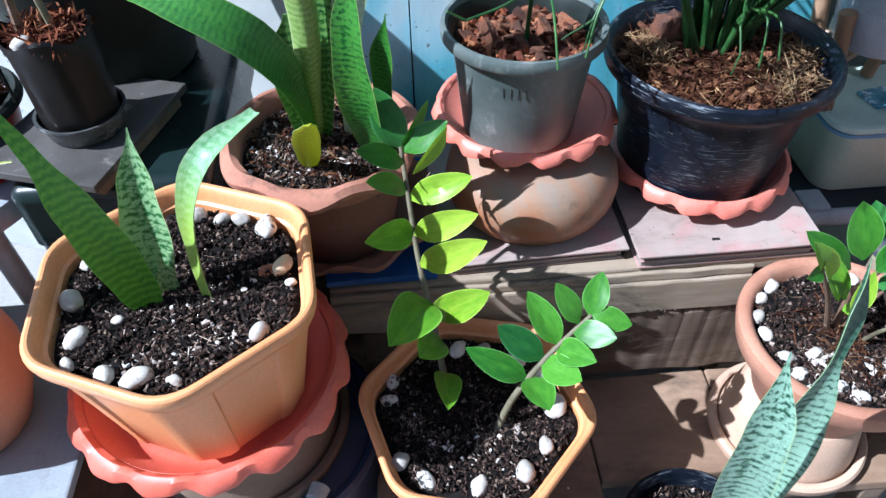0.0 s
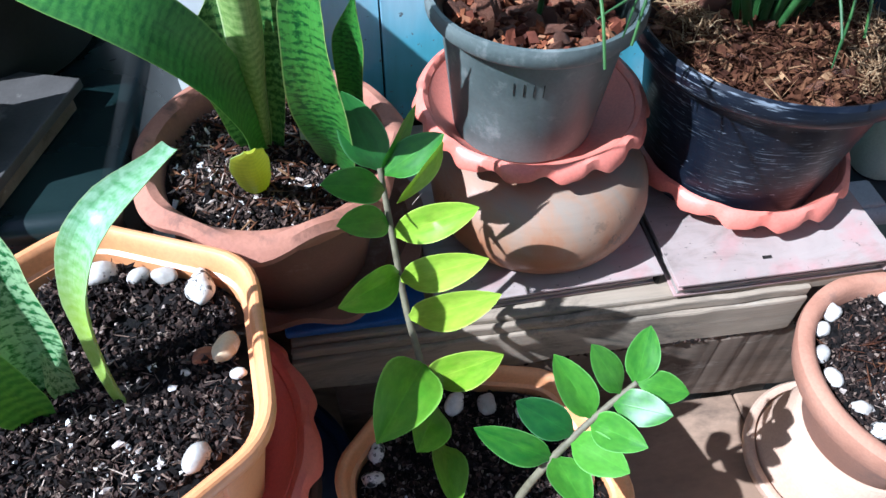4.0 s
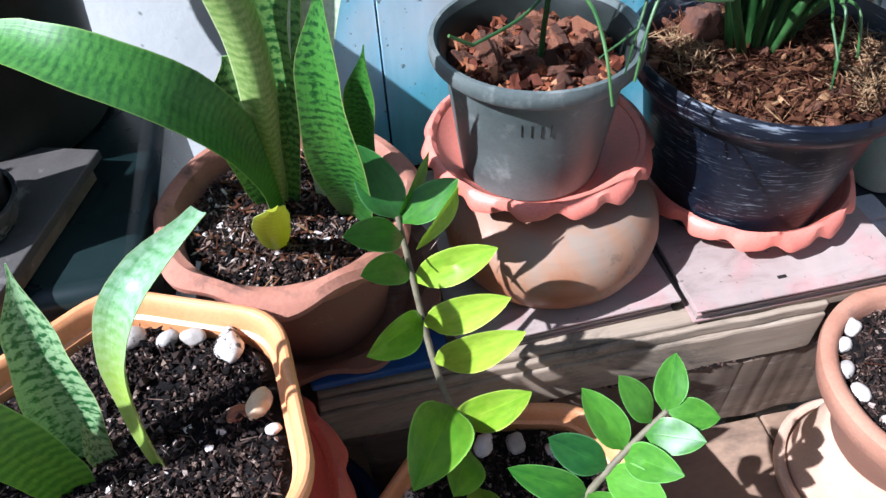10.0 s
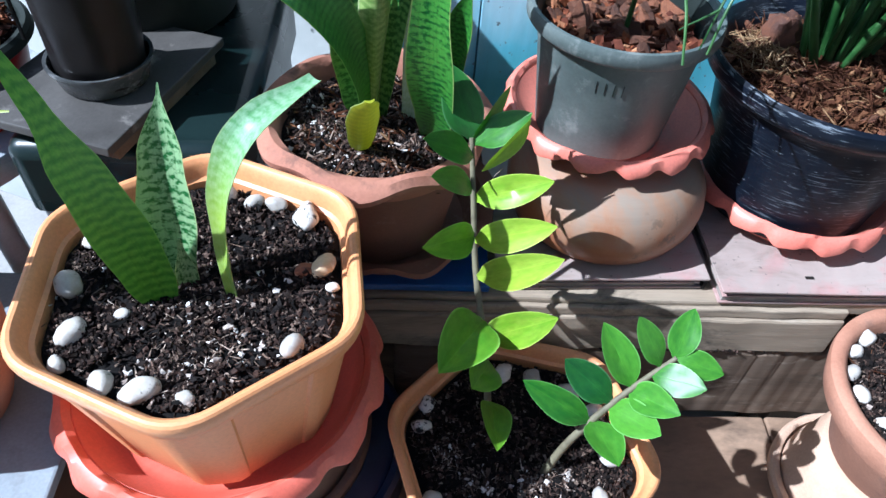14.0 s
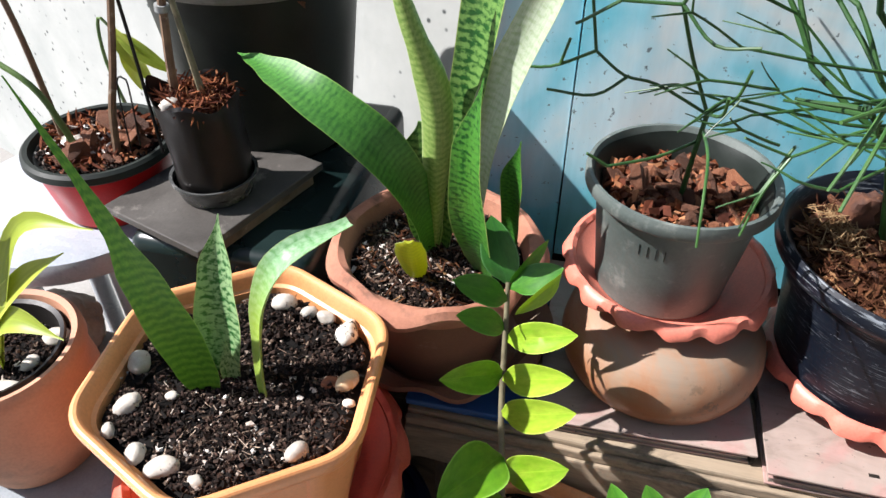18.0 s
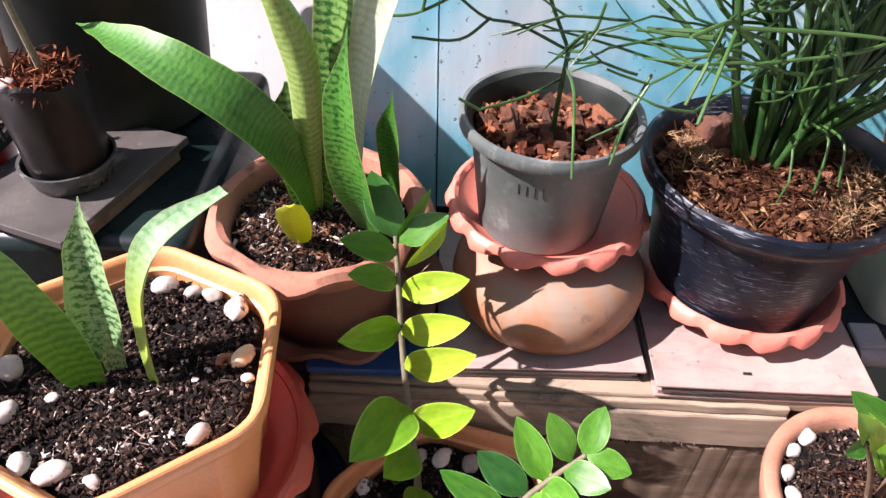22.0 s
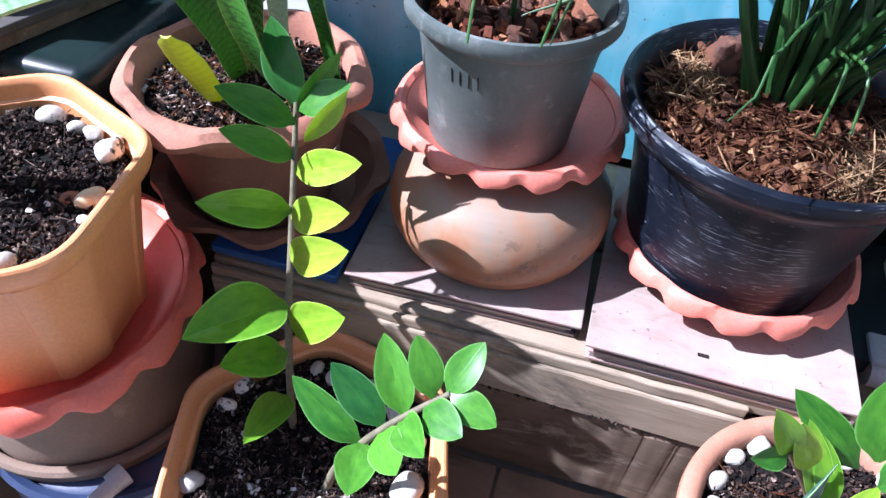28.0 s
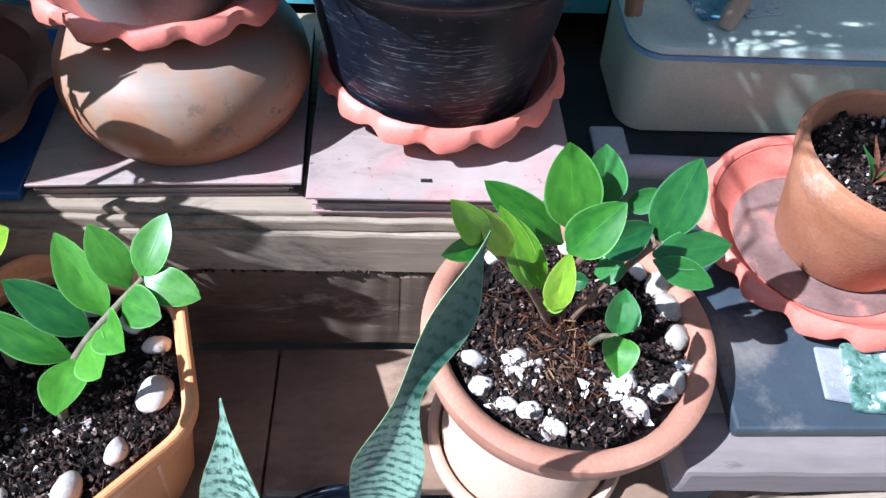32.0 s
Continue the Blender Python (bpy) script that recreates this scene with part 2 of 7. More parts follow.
def dusty_clay():
    """Tan dust over orange clay, thinner low down, with pale scratches round the belly and dark flecks of grime."""
    m, n, link, b = nodes("dusty_clay")
    co = n.new("ShaderNodeTexCoord").outputs["Object"]
    sep = n.new("ShaderNodeSeparateXYZ")
    link(co, sep.inputs[0])
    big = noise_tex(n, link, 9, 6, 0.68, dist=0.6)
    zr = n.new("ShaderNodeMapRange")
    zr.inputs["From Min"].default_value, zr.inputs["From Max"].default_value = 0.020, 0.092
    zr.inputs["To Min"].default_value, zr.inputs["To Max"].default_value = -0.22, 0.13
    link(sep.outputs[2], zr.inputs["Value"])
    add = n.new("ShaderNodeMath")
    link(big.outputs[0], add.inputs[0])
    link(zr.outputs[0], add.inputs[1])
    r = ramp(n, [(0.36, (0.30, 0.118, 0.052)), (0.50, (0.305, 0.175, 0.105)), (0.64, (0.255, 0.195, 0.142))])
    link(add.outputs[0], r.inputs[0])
    ring = noise_tex(n, link, 60, 5, 0.7, stretch=(0.12, 0.12, 3.0))
    rr = ramp(n, [(0.34, (0.80,) * 3), (0.55, (1.0,) * 3), (0.70, (1.16,) * 3)])
    link(ring.outputs[0], rr.inputs[0])
    out = mix(n, link, 0.35, r.outputs[0], rr.outputs[0], "MULTIPLY")
    scuff = noise_tex(n, link, 26, 8, 0.78, stretch=(0.5, 0.5, 1.8), dist=0.9)
    rs = ramp(n, [(0.68, (0, 0, 0)), (0.74, (0.6, 0.6, 0.6))])
    link(scuff.outputs[0], rs.inputs[0])
    out = mix(n, link, rs.outputs[0], out, (0.52, 0.44, 0.35))
    grime = noise_tex(n, link, 70, 6, 0.72)
    patch = noise_tex(n, link, 8, 3, 0.6)
    rg = ramp(n, [(0.56, (0, 0, 0)), (0.62, (1, 1, 1))])
    rq = ramp(n, [(0.54, (0, 0, 0)), (0.62, (0.9, 0.9, 0.9))])
    link(grime.outputs[0], rg.inputs[0])
    link(patch.outputs[0], rq.inputs[0])
    out = mix(n, link, mix(n, link, 1.0, rg.outputs[0], rq.outputs[0], "MULTIPLY"), out, (0.07, 0.055, 0.04))
    # one cluster of black mould on the side
    dist = n.new("ShaderNodeVectorMath")
    dist.operation = "DISTANCE"
    link(co, dist.inputs[0])
    dist.inputs[1].default_value = (-0.088, -0.030, 0.050)
    near = ramp(n, [(0.006, (1, 1, 1)), (0.020, (0, 0, 0))])
    link(dist.outputs["Value"], near.inputs[0])
    fleck = noise_tex(n, link, 210, 4, 0.7)
    rf = ramp(n, [(0.50, (0, 0, 0)), (0.56, (1, 1, 1))])
    link(fleck.outputs[0], rf.inputs[0])
    out = mix(n, link, mix(n, link, 1.0, rf.outputs[0], near.outputs[0], "MULTIPLY"), out, (0.025, 0.022, 0.018))
    link(out, b.inputs["Base Color"])
    ro = ramp(n, [(0.35, (0.38,) * 3), (0.65, (0.66,) * 3)])
    link(add.outputs[0], ro.inputs[0])
    link(ro.outputs[0], b.inputs["Roughness"])
    bump(n, link, b, scuff.outputs[0], 0.25, 0.001)
    return m


def worn_cover():
    """Faded pinkish-grey board with rubbed pink blotches, dust and dark specks."""
    m, n, link, b = nodes("worn_board_cover")
    big = noise_tex(n, link, 6, 5, 0.62, dist=0.5)
    r = ramp(n, [(0.32, (0.25, 0.195, 0.170)), (0.52, (0.325, 0.260, 0.225)), (0.70, (0.38, 0.31, 0.268))])
    link(big.outputs[0], r.inputs[0])
    pink = noise_tex(n, link, 8, 5, 0.6, dist=1.2)
    rp = ramp(n, [(0.50, (0, 0, 0)), (0.66, (0.65, 0.65, 0.65))])
    link(pink.outputs[0], rp.inputs[0])
    out = mix(n, link, rp.outputs[0], r.outputs[0], (0.42, 0.205, 0.19))
    smear = noise_tex(n, link, 22, 7, 0.72, stretch=(0.6, 1.6, 1), dist=0.8)
    rs = ramp(n, [(0.34, (0.74, 0.72, 0.69)), (0.50, (1, 1, 1)), (0.68, (1.08, 1.08, 1.08))])
    link(smear.outputs[0], rs.inputs[0])
    out = mix(n, link, 0.8, out, rs.outputs[0], "MULTIPLY")
    speck = noise_tex(n, link, 150, 4, 0.6)
    rk = ramp(n, [(0.665, (0, 0, 0)), (0.70, (0.8, 0.8, 0.8))])
    link(speck.outputs[0], rk.inputs[0])
    out = mix(n, link, rk.outputs[0], out, (0.085, 0.07, 0.06))
    link(out, b.inputs["Base Color"])
    b.inputs["Roughness"].default_value = 0.58
    bump(n, link, b, smear.outputs[0], 0.05, 0.001)
    return m


M_CLAY_ORANGE = surface("orange_terracotta", (0.33, 0.125, 0.055), (0.50, 0.235, 0.12), 9, 0.85, (0.52, 0.39, 0.29), 13, (0.56, 0.72), 0.45)
M_CLAY_WORN = surface("worn_terracotta", (0.31, 0.135, 0.08), (0.46, 0.23, 0.145), 10, 0.85, (0.20, 0.115, 0.085), 16, (0.55, 0.74), 0.45)
M_CLAY_PINK = surface("pale_terracotta", (0.26, 0.098, 0.057), (0.41, 0.185, 0.118), 11, 0.85, (0.13, 0.065, 0.045), 26, (0.55, 0.72), 0.4)
M_CLAY_PALE = surface("bleached_clay", (0.48, 0.31, 0.21), (0.58, 0.41, 0.29), 8, 0.85, (0.36, 0.24, 0.16), 18, (0.62, 0.8), 0.35)
M_CLAY_TAN = surface("tan_terracotta", (0.40, 0.19, 0.115), (0.54, 0.29, 0.185), 9, 0.8, (0.26, 0.15, 0.10), 16, (0.56, 0.74), 0.35)
M_CLAY_BROWN = surface("brown_clay", (0.13, 0.055, 0.035), (0.20, 0.095, 0.06), 12, 0.85, (0.28, 0.19, 0.14), 20, (0.62, 0.78), 0.4)
M_CLAY_DARK = surface("dark_clay", (0.15, 0.10, 0.07), (0.23, 0.16, 0.11), 10, 0.8, (0.30, 0.22, 0.16), 20, (0.6, 0.75), 0.3)
M_GREY = surface("grey_plastic", (0.060, 0.078, 0.072), (0.130, 0.152, 0.140), 11, 0.5, (0.21, 0.225, 0.205), 30, (0.58, 0.74), 0.06)
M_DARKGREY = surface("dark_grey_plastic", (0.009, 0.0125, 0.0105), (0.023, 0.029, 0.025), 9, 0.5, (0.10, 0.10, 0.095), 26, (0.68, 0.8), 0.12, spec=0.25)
M_WORNRIM = surface("worn_grey_rim", (0.14, 0.135, 0.13), (0.30, 0.29, 0.28), 16, 0.65, (0.40, 0.385, 0.36), 40, (0.58, 0.7), 0.2)
M_BLACKBAG = surface("black_film", (0.006, 0.005, 0.005), (0.016, 0.014, 0.013), 22, 0.45, None, 20, (0.6, 0.7), 0.15, spec=0.25)
M_RED = surface("red_plastic", (0.50, 0.010, 0.013), (0.58, 0.020, 0.020), 12, 0.42, (0.32, 0.025, 0.022), 30, (0.64, 0.75), 0.1, spec=0.25)
M_SOIL = surface("potting_soil", (0.004, 0.0038, 0.0036), (0.016, 0.014, 0.013), 60, 0.95, (0.06, 0.05, 0.042), 160, (0.64, 0.72), 1.0, 420, spec=0.08)
M_BITS = island_ramp("soil_litter", [(0.0, (0.008, 0.006, 0.005)), (0.50, (0.024, 0.016, 0.013)), (0.82, (0.078, 0.047, 0.036)), (0.95, (0.19, 0.135, 0.10)), (1.0, (0.36, 0.29, 0.245))])
M_CLOD = island_ramp("soil_clod", [(0.0, (0.005, 0.0045, 0.004)), (0.7, (0.014, 0.011, 0.010)), (1.0, (0.045, 0.030, 0.024))], 0.9, 900)
M_FIBRE = island_ramp("pale_soil_fibre", [(0.0, (0.06, 0.035, 0.026)), (0.5, (0.20, 0.13, 0.095)), (0.85, (0.42, 0.32, 0.25)), (1.0, (0.60, 0.52, 0.45))])
M_PERLITE = island_ramp("pale_grit", [(0.0, (0.45, 0.36, 0.30)), (0.5, (0.62, 0.56, 0.50)), (1.0, (0.78, 0.75, 0.70))])
M_BARK = island_ramp("bark", [(0.0, (0.045, 0.015, 0.010)), (0.4, (0.12, 0.035, 0.018)), (0.75, (0.24, 0.075, 0.03)), (1.0, (0.42, 0.20, 0.10))], 0.85, 160)
M_BARK_ONE = surface("bark_chip", (0.055, 0.017, 0.010), (0.34, 0.115, 0.045), 44, 0.85, (0.56, 0.33, 0.19), 34, (0.56, 0.68), 1.0, 160, stretch=(0.6, 2.4, 2.0), rand=0.7)
M_COIR = island_ramp("coir", [(0.0, (0.032, 0.011, 0.006)), (0.6, (0.085, 0.032, 0.015)), (0.9, (0.16, 0.072, 0.033)), (1.0, (0.33, 0.20, 0.10))], 0.9)
M_STRAW = island_ramp("straw", [(0.0, (0.10, 0.05, 0.022)), (0.5, (0.23, 0.135, 0.065)), (1.0, (0.42, 0.29, 0.16))], 0.85)
M_BEAM = surface("pinkish_grey_beam", (0.15, 0.12, 0.105), (0.23, 0.19, 0.17), 9, 0.85, (0.08, 0.065, 0.055), 30, (0.62, 0.72), 0.4, 120, stretch=(0.3, 1.4, 2.0))
M_CLOTH = surface("dusty_cloth", (0.26, 0.21, 0.17), (0.40, 0.34, 0.29), 20, 0.9, (0.15, 0.12, 0.10), 30, (0.58, 0.7), 0.5)
M_COIRBED = surface("coir_bed", (0.04, 0.014, 0.008), (0.13, 0.046, 0.020), 45, 0.95, (0.22, 0.10, 0.045), 60, (0.6, 0.7), 1.0, 300)
M_PEBBLE = surface("white_pebble", (0.45, 0.40, 0.335), (0.66, 0.625, 0.565), 45, 0.6, (0.05, 0.04, 0.03), 95, (0.60, 0.66), 0.3, rand=0.35)
M_PEBBLE_DIRTY = surface("speckled_pebble", (0.6, 0.55, 0.47), (0.74, 0.71, 0.65), 40, 0.65, (0.02, 0.018, 0.016), 110, (0.5, 0.55), 0.3)
M_PEBBLE_TAN = surface("tan_pebble", (0.52, 0.38, 0.22), (0.62, 0.48, 0.3), 40, 0.6, (0.7, 0.66, 0.58), 60, (0.55, 0.65), 0.2)
M_STONE = surface("river_stone", (0.30, 0.26, 0.20), (0.45, 0.41, 0.33), 50, 0.8, (0.12, 0.10, 0.08), 120, (0.58, 0.66), 0.6, rand=0.3)
M_CARD = worn_cover()
M_CARD_EDGE = surface("board_core", (0.20, 0.17, 0.14), (0.34, 0.29, 0.25), 30, 0.9, (0.05, 0.04, 0.035), 40, (0.55, 0.7), 0.3, stretch=(1, 1, 12))
M_DARKSLIT = surface("dark_slit", (0.012, 0.010, 0.009), (0.03, 0.026, 0.022), 20, 0.9, spec=0.1)
M_WOOD_PALE = old_wood("weathered_pale_wood", (0.215, 0.163, 0.112), (0.36, 0.288, 0.208), (0.052, 0.047, 0.036), (0.44, 0.375, 0.295), 0.53, 0.60)
M_WOOD_DARK = old_wood("weathered_dark_wood", (0.080, 0.055, 0.038), (0.215, 0.158, 0.112), (0.026, 0.027, 0.020), (0.36, 0.305, 0.235), 0.54, 0.59)
M_WOOD_BROWN = surface("brown_board", (0.18, 0.112, 0.068), (0.325, 0.215, 0.138), 8, 0.75, (0.075, 0.050, 0.034), 9, (0.54, 0.72), 0.3, 120, stretch=(0.6, 1.2, 2.0))
M_WOOD_RED = surface("reddish_brown_board", (0.17, 0.075, 0.042), (0.32, 0.165, 0.095), 9, 0.6, (0.36, 0.25, 0.17), 14, (0.58, 0.74), 0.2, 120, stretch=(1.2, 0.3, 2.0))
M_BLUE = surface("blue_sheet", (0.010, 0.055, 0.20), (0.02, 0.10, 0.30), 14, 0.45, (0.1, 0.14, 0.2), 40, (0.66, 0.78), 0.2)
M_DRUM = surface("blue_drum_plastic", (0.015, 0.025, 0.06), (0.03, 0.05, 0.11), 12, 0.4, (0.2, 0.22, 0.25), 60, (0.66, 0.75), 0.15)
M_PVC = surface("grey_pvc", (0.32, 0.34, 0.34), (0.45, 0.47, 0.46), 20, 0.5, (0.2, 0.19, 0.17), 40, (0.6, 0.75), 0.2)
M_TEALBOX = surface("dark_green_plastic", (0.004, 0.010, 0.010), (0.010, 0.020, 0.019), 7, 0.28, (0.030, 0.042, 0.040), 24, (0.68, 0.86), 0.04, spec=0.3)
M_BOARD = surface("grey_board", (0.042, 0.038, 0.034), (0.090, 0.083, 0.075), 10, 0.55, (0.21, 0.19, 0.17), 22, (0.60, 0.74), 0.2, spec=0.25)
M_WHITE = surface("white_plastic", (0.31, 0.34, 0.38), (0.45, 0.48, 0.52), 9, 0.3, (0.28, 0.29, 0.30), 18, (0.58, 0.74), 0.08)
M_SLAB = surface("glazed_slab", (0.20, 0.23, 0.25), (0.33, 0.36, 0.38), 7, 0.35, (0.16, 0.17, 0.17), 14, (0.52, 0.68), 0.08)
M_CLEAR = surface("clear_plastic_dusty", (0.22, 0.23, 0.23), (0.34, 0.35, 0.35), 30, 0.25, (0.5, 0.5, 0.5), 50, (0.6, 0.75), 0.1)
M_SMOKY = surface("smoky_clear_plastic", (0.035, 0.037, 0.037), (0.09, 0.093, 0.092), 26, 0.22, (0.26, 0.26, 0.255), 44, (0.60, 0.72), 0.1)
M_STEM = surface("grey_stem", (0.10, 0.085, 0.05), (0.19, 0.17, 0.10), 60, 0.7, (0.05, 0.04, 0.03), 90, (0.6, 0.7), 0.5)
M_STEM_BROWN = surface("brown_stem", (0.11, 0.06, 0.035), (0.22, 0.14, 0.085), 50, 0.8, (0.3, 0.25, 0.2), 70, (0.6, 0.7), 0.5)
M_STEM_GREEN = surface("green_stem", (0.05, 0.11, 0.02), (0.10, 0.18, 0.04), 50, 0.5, (0.16, 0.14, 0.06), 60, (0.6, 0.7), 0.3)
M_PENCIL = surface("pencil_stem", (0.012, 0.050, 0.011), (0.032, 0.098, 0.021), 30, 0.45, (0.10, 0.18, 0.07), 90, (0.62, 0.75), 0.1)
M_PENCIL_TIP = surface("pencil_tip", (0.022, 0.080, 0.016), (0.055, 0.14, 0.030), 30, 0.48, None, 20, (0.6, 0.7), 0.2)
M_STORAGE = surface("cloudy_storage_plastic", (0.41, 0.50, 0.38), (0.54, 0.61, 0.47), 6, 0.36, (0.32, 0.39, 0.29), 9, (0.5, 0.75), 0.04)
M_LID = surface("dusty_lid_plastic", (0.50, 0.59, 0.49), (0.63, 0.70, 0.59), 6, 0.42, (0.38, 0.42, 0.33), 16, (0.56, 0.78), 0.04)
M_SEAL = surface("blue_seal", (0.12, 0.29, 0.48), (0.20, 0.38, 0.55), 12, 0.45)
M_PLATE = surface("blue_grey_slab", (0.028, 0.040, 0.050), (0.055, 0.072, 0.086), 8, 0.42, (0.24, 0.21, 0.17), 9, (0.50, 0.74), 0.06)
M_SHELF = surface("dark_dusty_shelf", (0.012, 0.016, 0.017), (0.034, 0.040, 0.042), 9, 0.6, (0.09, 0.085, 0.075), 20, (0.60, 0.76), 0.15, spec=0.2)
M_STICK = surface("stool_wood", (0.25, 0.14, 0.075), (0.38, 0.24, 0.14), 10, 0.7, (0.14, 0.08, 0.05), 20, (0.6, 0.72), 0.3, 120, stretch=(2, 2, 0.3))
M_STICK_PALE = surface("pale_stand_wood", (0.34, 0.25, 0.165), (0.48, 0.37, 0.26), 10, 0.7, (0.16, 0.09, 0.06), 24, (0.64, 0.74), 0.3, 120, stretch=(2, 2, 0.3))
M_LEAFLET = surface("printed_card", (0.45, 0.52, 0.50), (0.62, 0.66, 0.64), 60, 0.4, (0.10, 0.16, 0.16), 140, (0.55, 0.6), 0.05)
M_FLOOR = surface("concrete", (0.22, 0.21, 0.195), (0.36, 0.35, 0.33), 3, 0.85, (0.14, 0.13, 0.12), 8, (0.58, 0.74), 0.3, 120)

M_SNAKE = leaf_shader("snake_leaf", banded((0.090, 0.29, 0.042), (0.013, 0.105, 0.016), 0.0062, 0.44, (0.2, 0.38, 0.07), 0.80, soft=0.28), 0.46, 0.2)
M_SNAKE_LUSH = leaf_shader("snake_leaf_lush", banded((0.15, 0.38, 0.035), (0.035, 0.20, 0.015), 0.0085, 0.46, (0.2, 0.42, 0.06), 0.60, soft=0.26), 0.38, 0.24)
M_SNAKE_LIME = leaf_shader("snake_leaf_lime", banded((0.34, 0.46, 0.14), (0.14, 0.26, 0.05), 0.007, 0.42, (0.52, 0.60, 0.30), 0.80, soft=0.22), 0.4, 0.22)
M_SNAKE_SPOT = leaf_shader("snake_leaf_flecked", banded((0.070, 0.26, 0.034), (0.006, 0.075, 0.013), 0.007, 0.36, (0.32, 0.42, 0.12), 0.85, soft=0.10), 0.34, 0.2)
M_SNAKE_PALE = leaf_shader("snake_leaf_pale", banded((0.16, 0.32, 0.075), (0.012, 0.09, 0.016), 0.0085, 0.46, (0.42, 0.52, 0.16), 0.80, soft=0.10), 0.4, 0.15)
# silver leaf colours, with shade on the twisted upper blade painted in
M_SNAKE_SHADED = leaf_shader("snake_leaf_shaded_tip", banded((0.25, 0.40, 0.29), (0.010, 0.06, 0.030), 0.008, 0.34, (0.22, 0.34, 0.16), 0.75, None, (0.318, 0.340, (0.010, 0.065, 0.036)), 0.11), 0.45, 0.12)
M_SNAKE_SILVER = leaf_shader("snake_leaf_silver", banded((0.25, 0.40, 0.29), (0.010, 0.06, 0.030), 0.009, 0.34, (0.30, 0.40, 0.2), 0.84, soft=0.11), 0.42, 0.12)
M_SNAKE_SMOOTH = leaf_shader("snake_leaf_smooth", banded((0.29, 0.46, 0.27), (0.11, 0.29, 0.10), 0.009, 0.42, (0.36, 0.46, 0.2), 0.80, (0.09, 0.16, (0.36, 0.48, 0.015)), soft=0.22), 0.4, 0.2)
M_SNAKE_MINT = leaf_shader("snake_leaf_mint", banded((0.36, 0.56, 0.27), (0.016, 0.14, 0.03), 0.009, 0.36, (0.46, 0.56, 0.26), 0.86, soft=0.085), 0.4, 0.26)
M_SNAKE_FADED = leaf_shader("snake_leaf_faded", banded((0.54, 0.62, 0.46), (0.36, 0.47, 0.27), 0.008, 0.3, (0.5, 0.56, 0.25), 0.8, soft=0.2), 0.4, 0.2)
M_SNAKE_YELLOW = leaf_shader("snake_leaf_yellow", banded((0.52, 0.55, 0.03), (0.36, 0.43, 0.03), 0.009, 0.30, fleck=0.7, soft=0.25), 0.4, 0.4, (0.65, 0.68, 0.05))
M_ZZ = leaf_shader("glossy_leaflet", veined((0.024, 0.135, 0.013), (0.095, 0.29, 0.024), (0.46, 0.47, 0.07)), 0.40, 0.28)
M_ZZ_LIGHT = leaf_shader("young_leaflet", veined((0.22, 0.44, 0.02), (0.46, 0.62, 0.06), (0.66, 0.63, 0.14)), 0.32, 0.4, (0.55, 0.66, 0.06))
M_ZZ_MID = leaf_shader("ripening_leaflet", veined((0.07, 0.25, 0.012), (0.22, 0.44, 0.03), (0.58, 0.56, 0.08)), 0.30, 0.34, (0.5, 0.62, 0.05))
M_ZZ_DARK = leaf_shader("dark_leaflet", veined((0.012, 0.075, 0.02), (0.04, 0.17, 0.03)), 0.36, 0.18)
M_GRASSY = leaf_shader("strap_leaf", veined((0.25, 0.36, 0.03), (0.46, 0.52, 0.08)), 0.45, 0.4, (0.6, 0.65, 0.08))


def scratched_black():
    """Black plastic with fine pale rings of scuffing and small chips."""
    m, n, link, b = nodes("scuffed_black_plastic")
    rings = noise_tex(n, link, 1.0, 3, 0.6, stretch=(48, 48, 640))
    dash = noise_tex(n, link, 1.0, 3, 0.6, stretch=(95, 95, 420))
    z = noise_tex(n, link, 16, 3, 0.5)
    r1 = ramp(n, [(0.56, (0, 0, 0)), (0.64, (1, 1, 1))])
    r3 = ramp(n, [(0.68, (0, 0, 0)), (0.73, (1, 1, 1))])
    r2 = ramp(n, [(0.46, (0.05, 0.05, 0.05)), (0.64, (0.95, 0.95, 0.95))])
    link(rings.outputs[0], r1.inputs[0])
    link(dash.outputs[0], r3.inputs[0])
    link(z.outputs[0], r2.inputs[0])
    f = mix(n, link, 1.0, r1.outputs[0], r2.outputs[0], "MULTIPLY")
    f = mix(n, link, 1.0, f, r3.outputs[0], "LIGHTEN")
    d = noise_tex(n, link, 40, 5)
    base = ramp(n, [(0.3, (0.0025, 0.004, 0.008)), (0.7, (0.007, 0.010, 0.017))])
    link(d.outputs[0], base.inputs[0])
    link(mix(n, link, f, base.outputs[0], (0.17, 0.19, 0.21)), b.inputs["Base Color"])
    b.inputs["Roughness"].default_value = 0.36
    b.inputs["Specular IOR Level"].default_value = 0.24
    return m


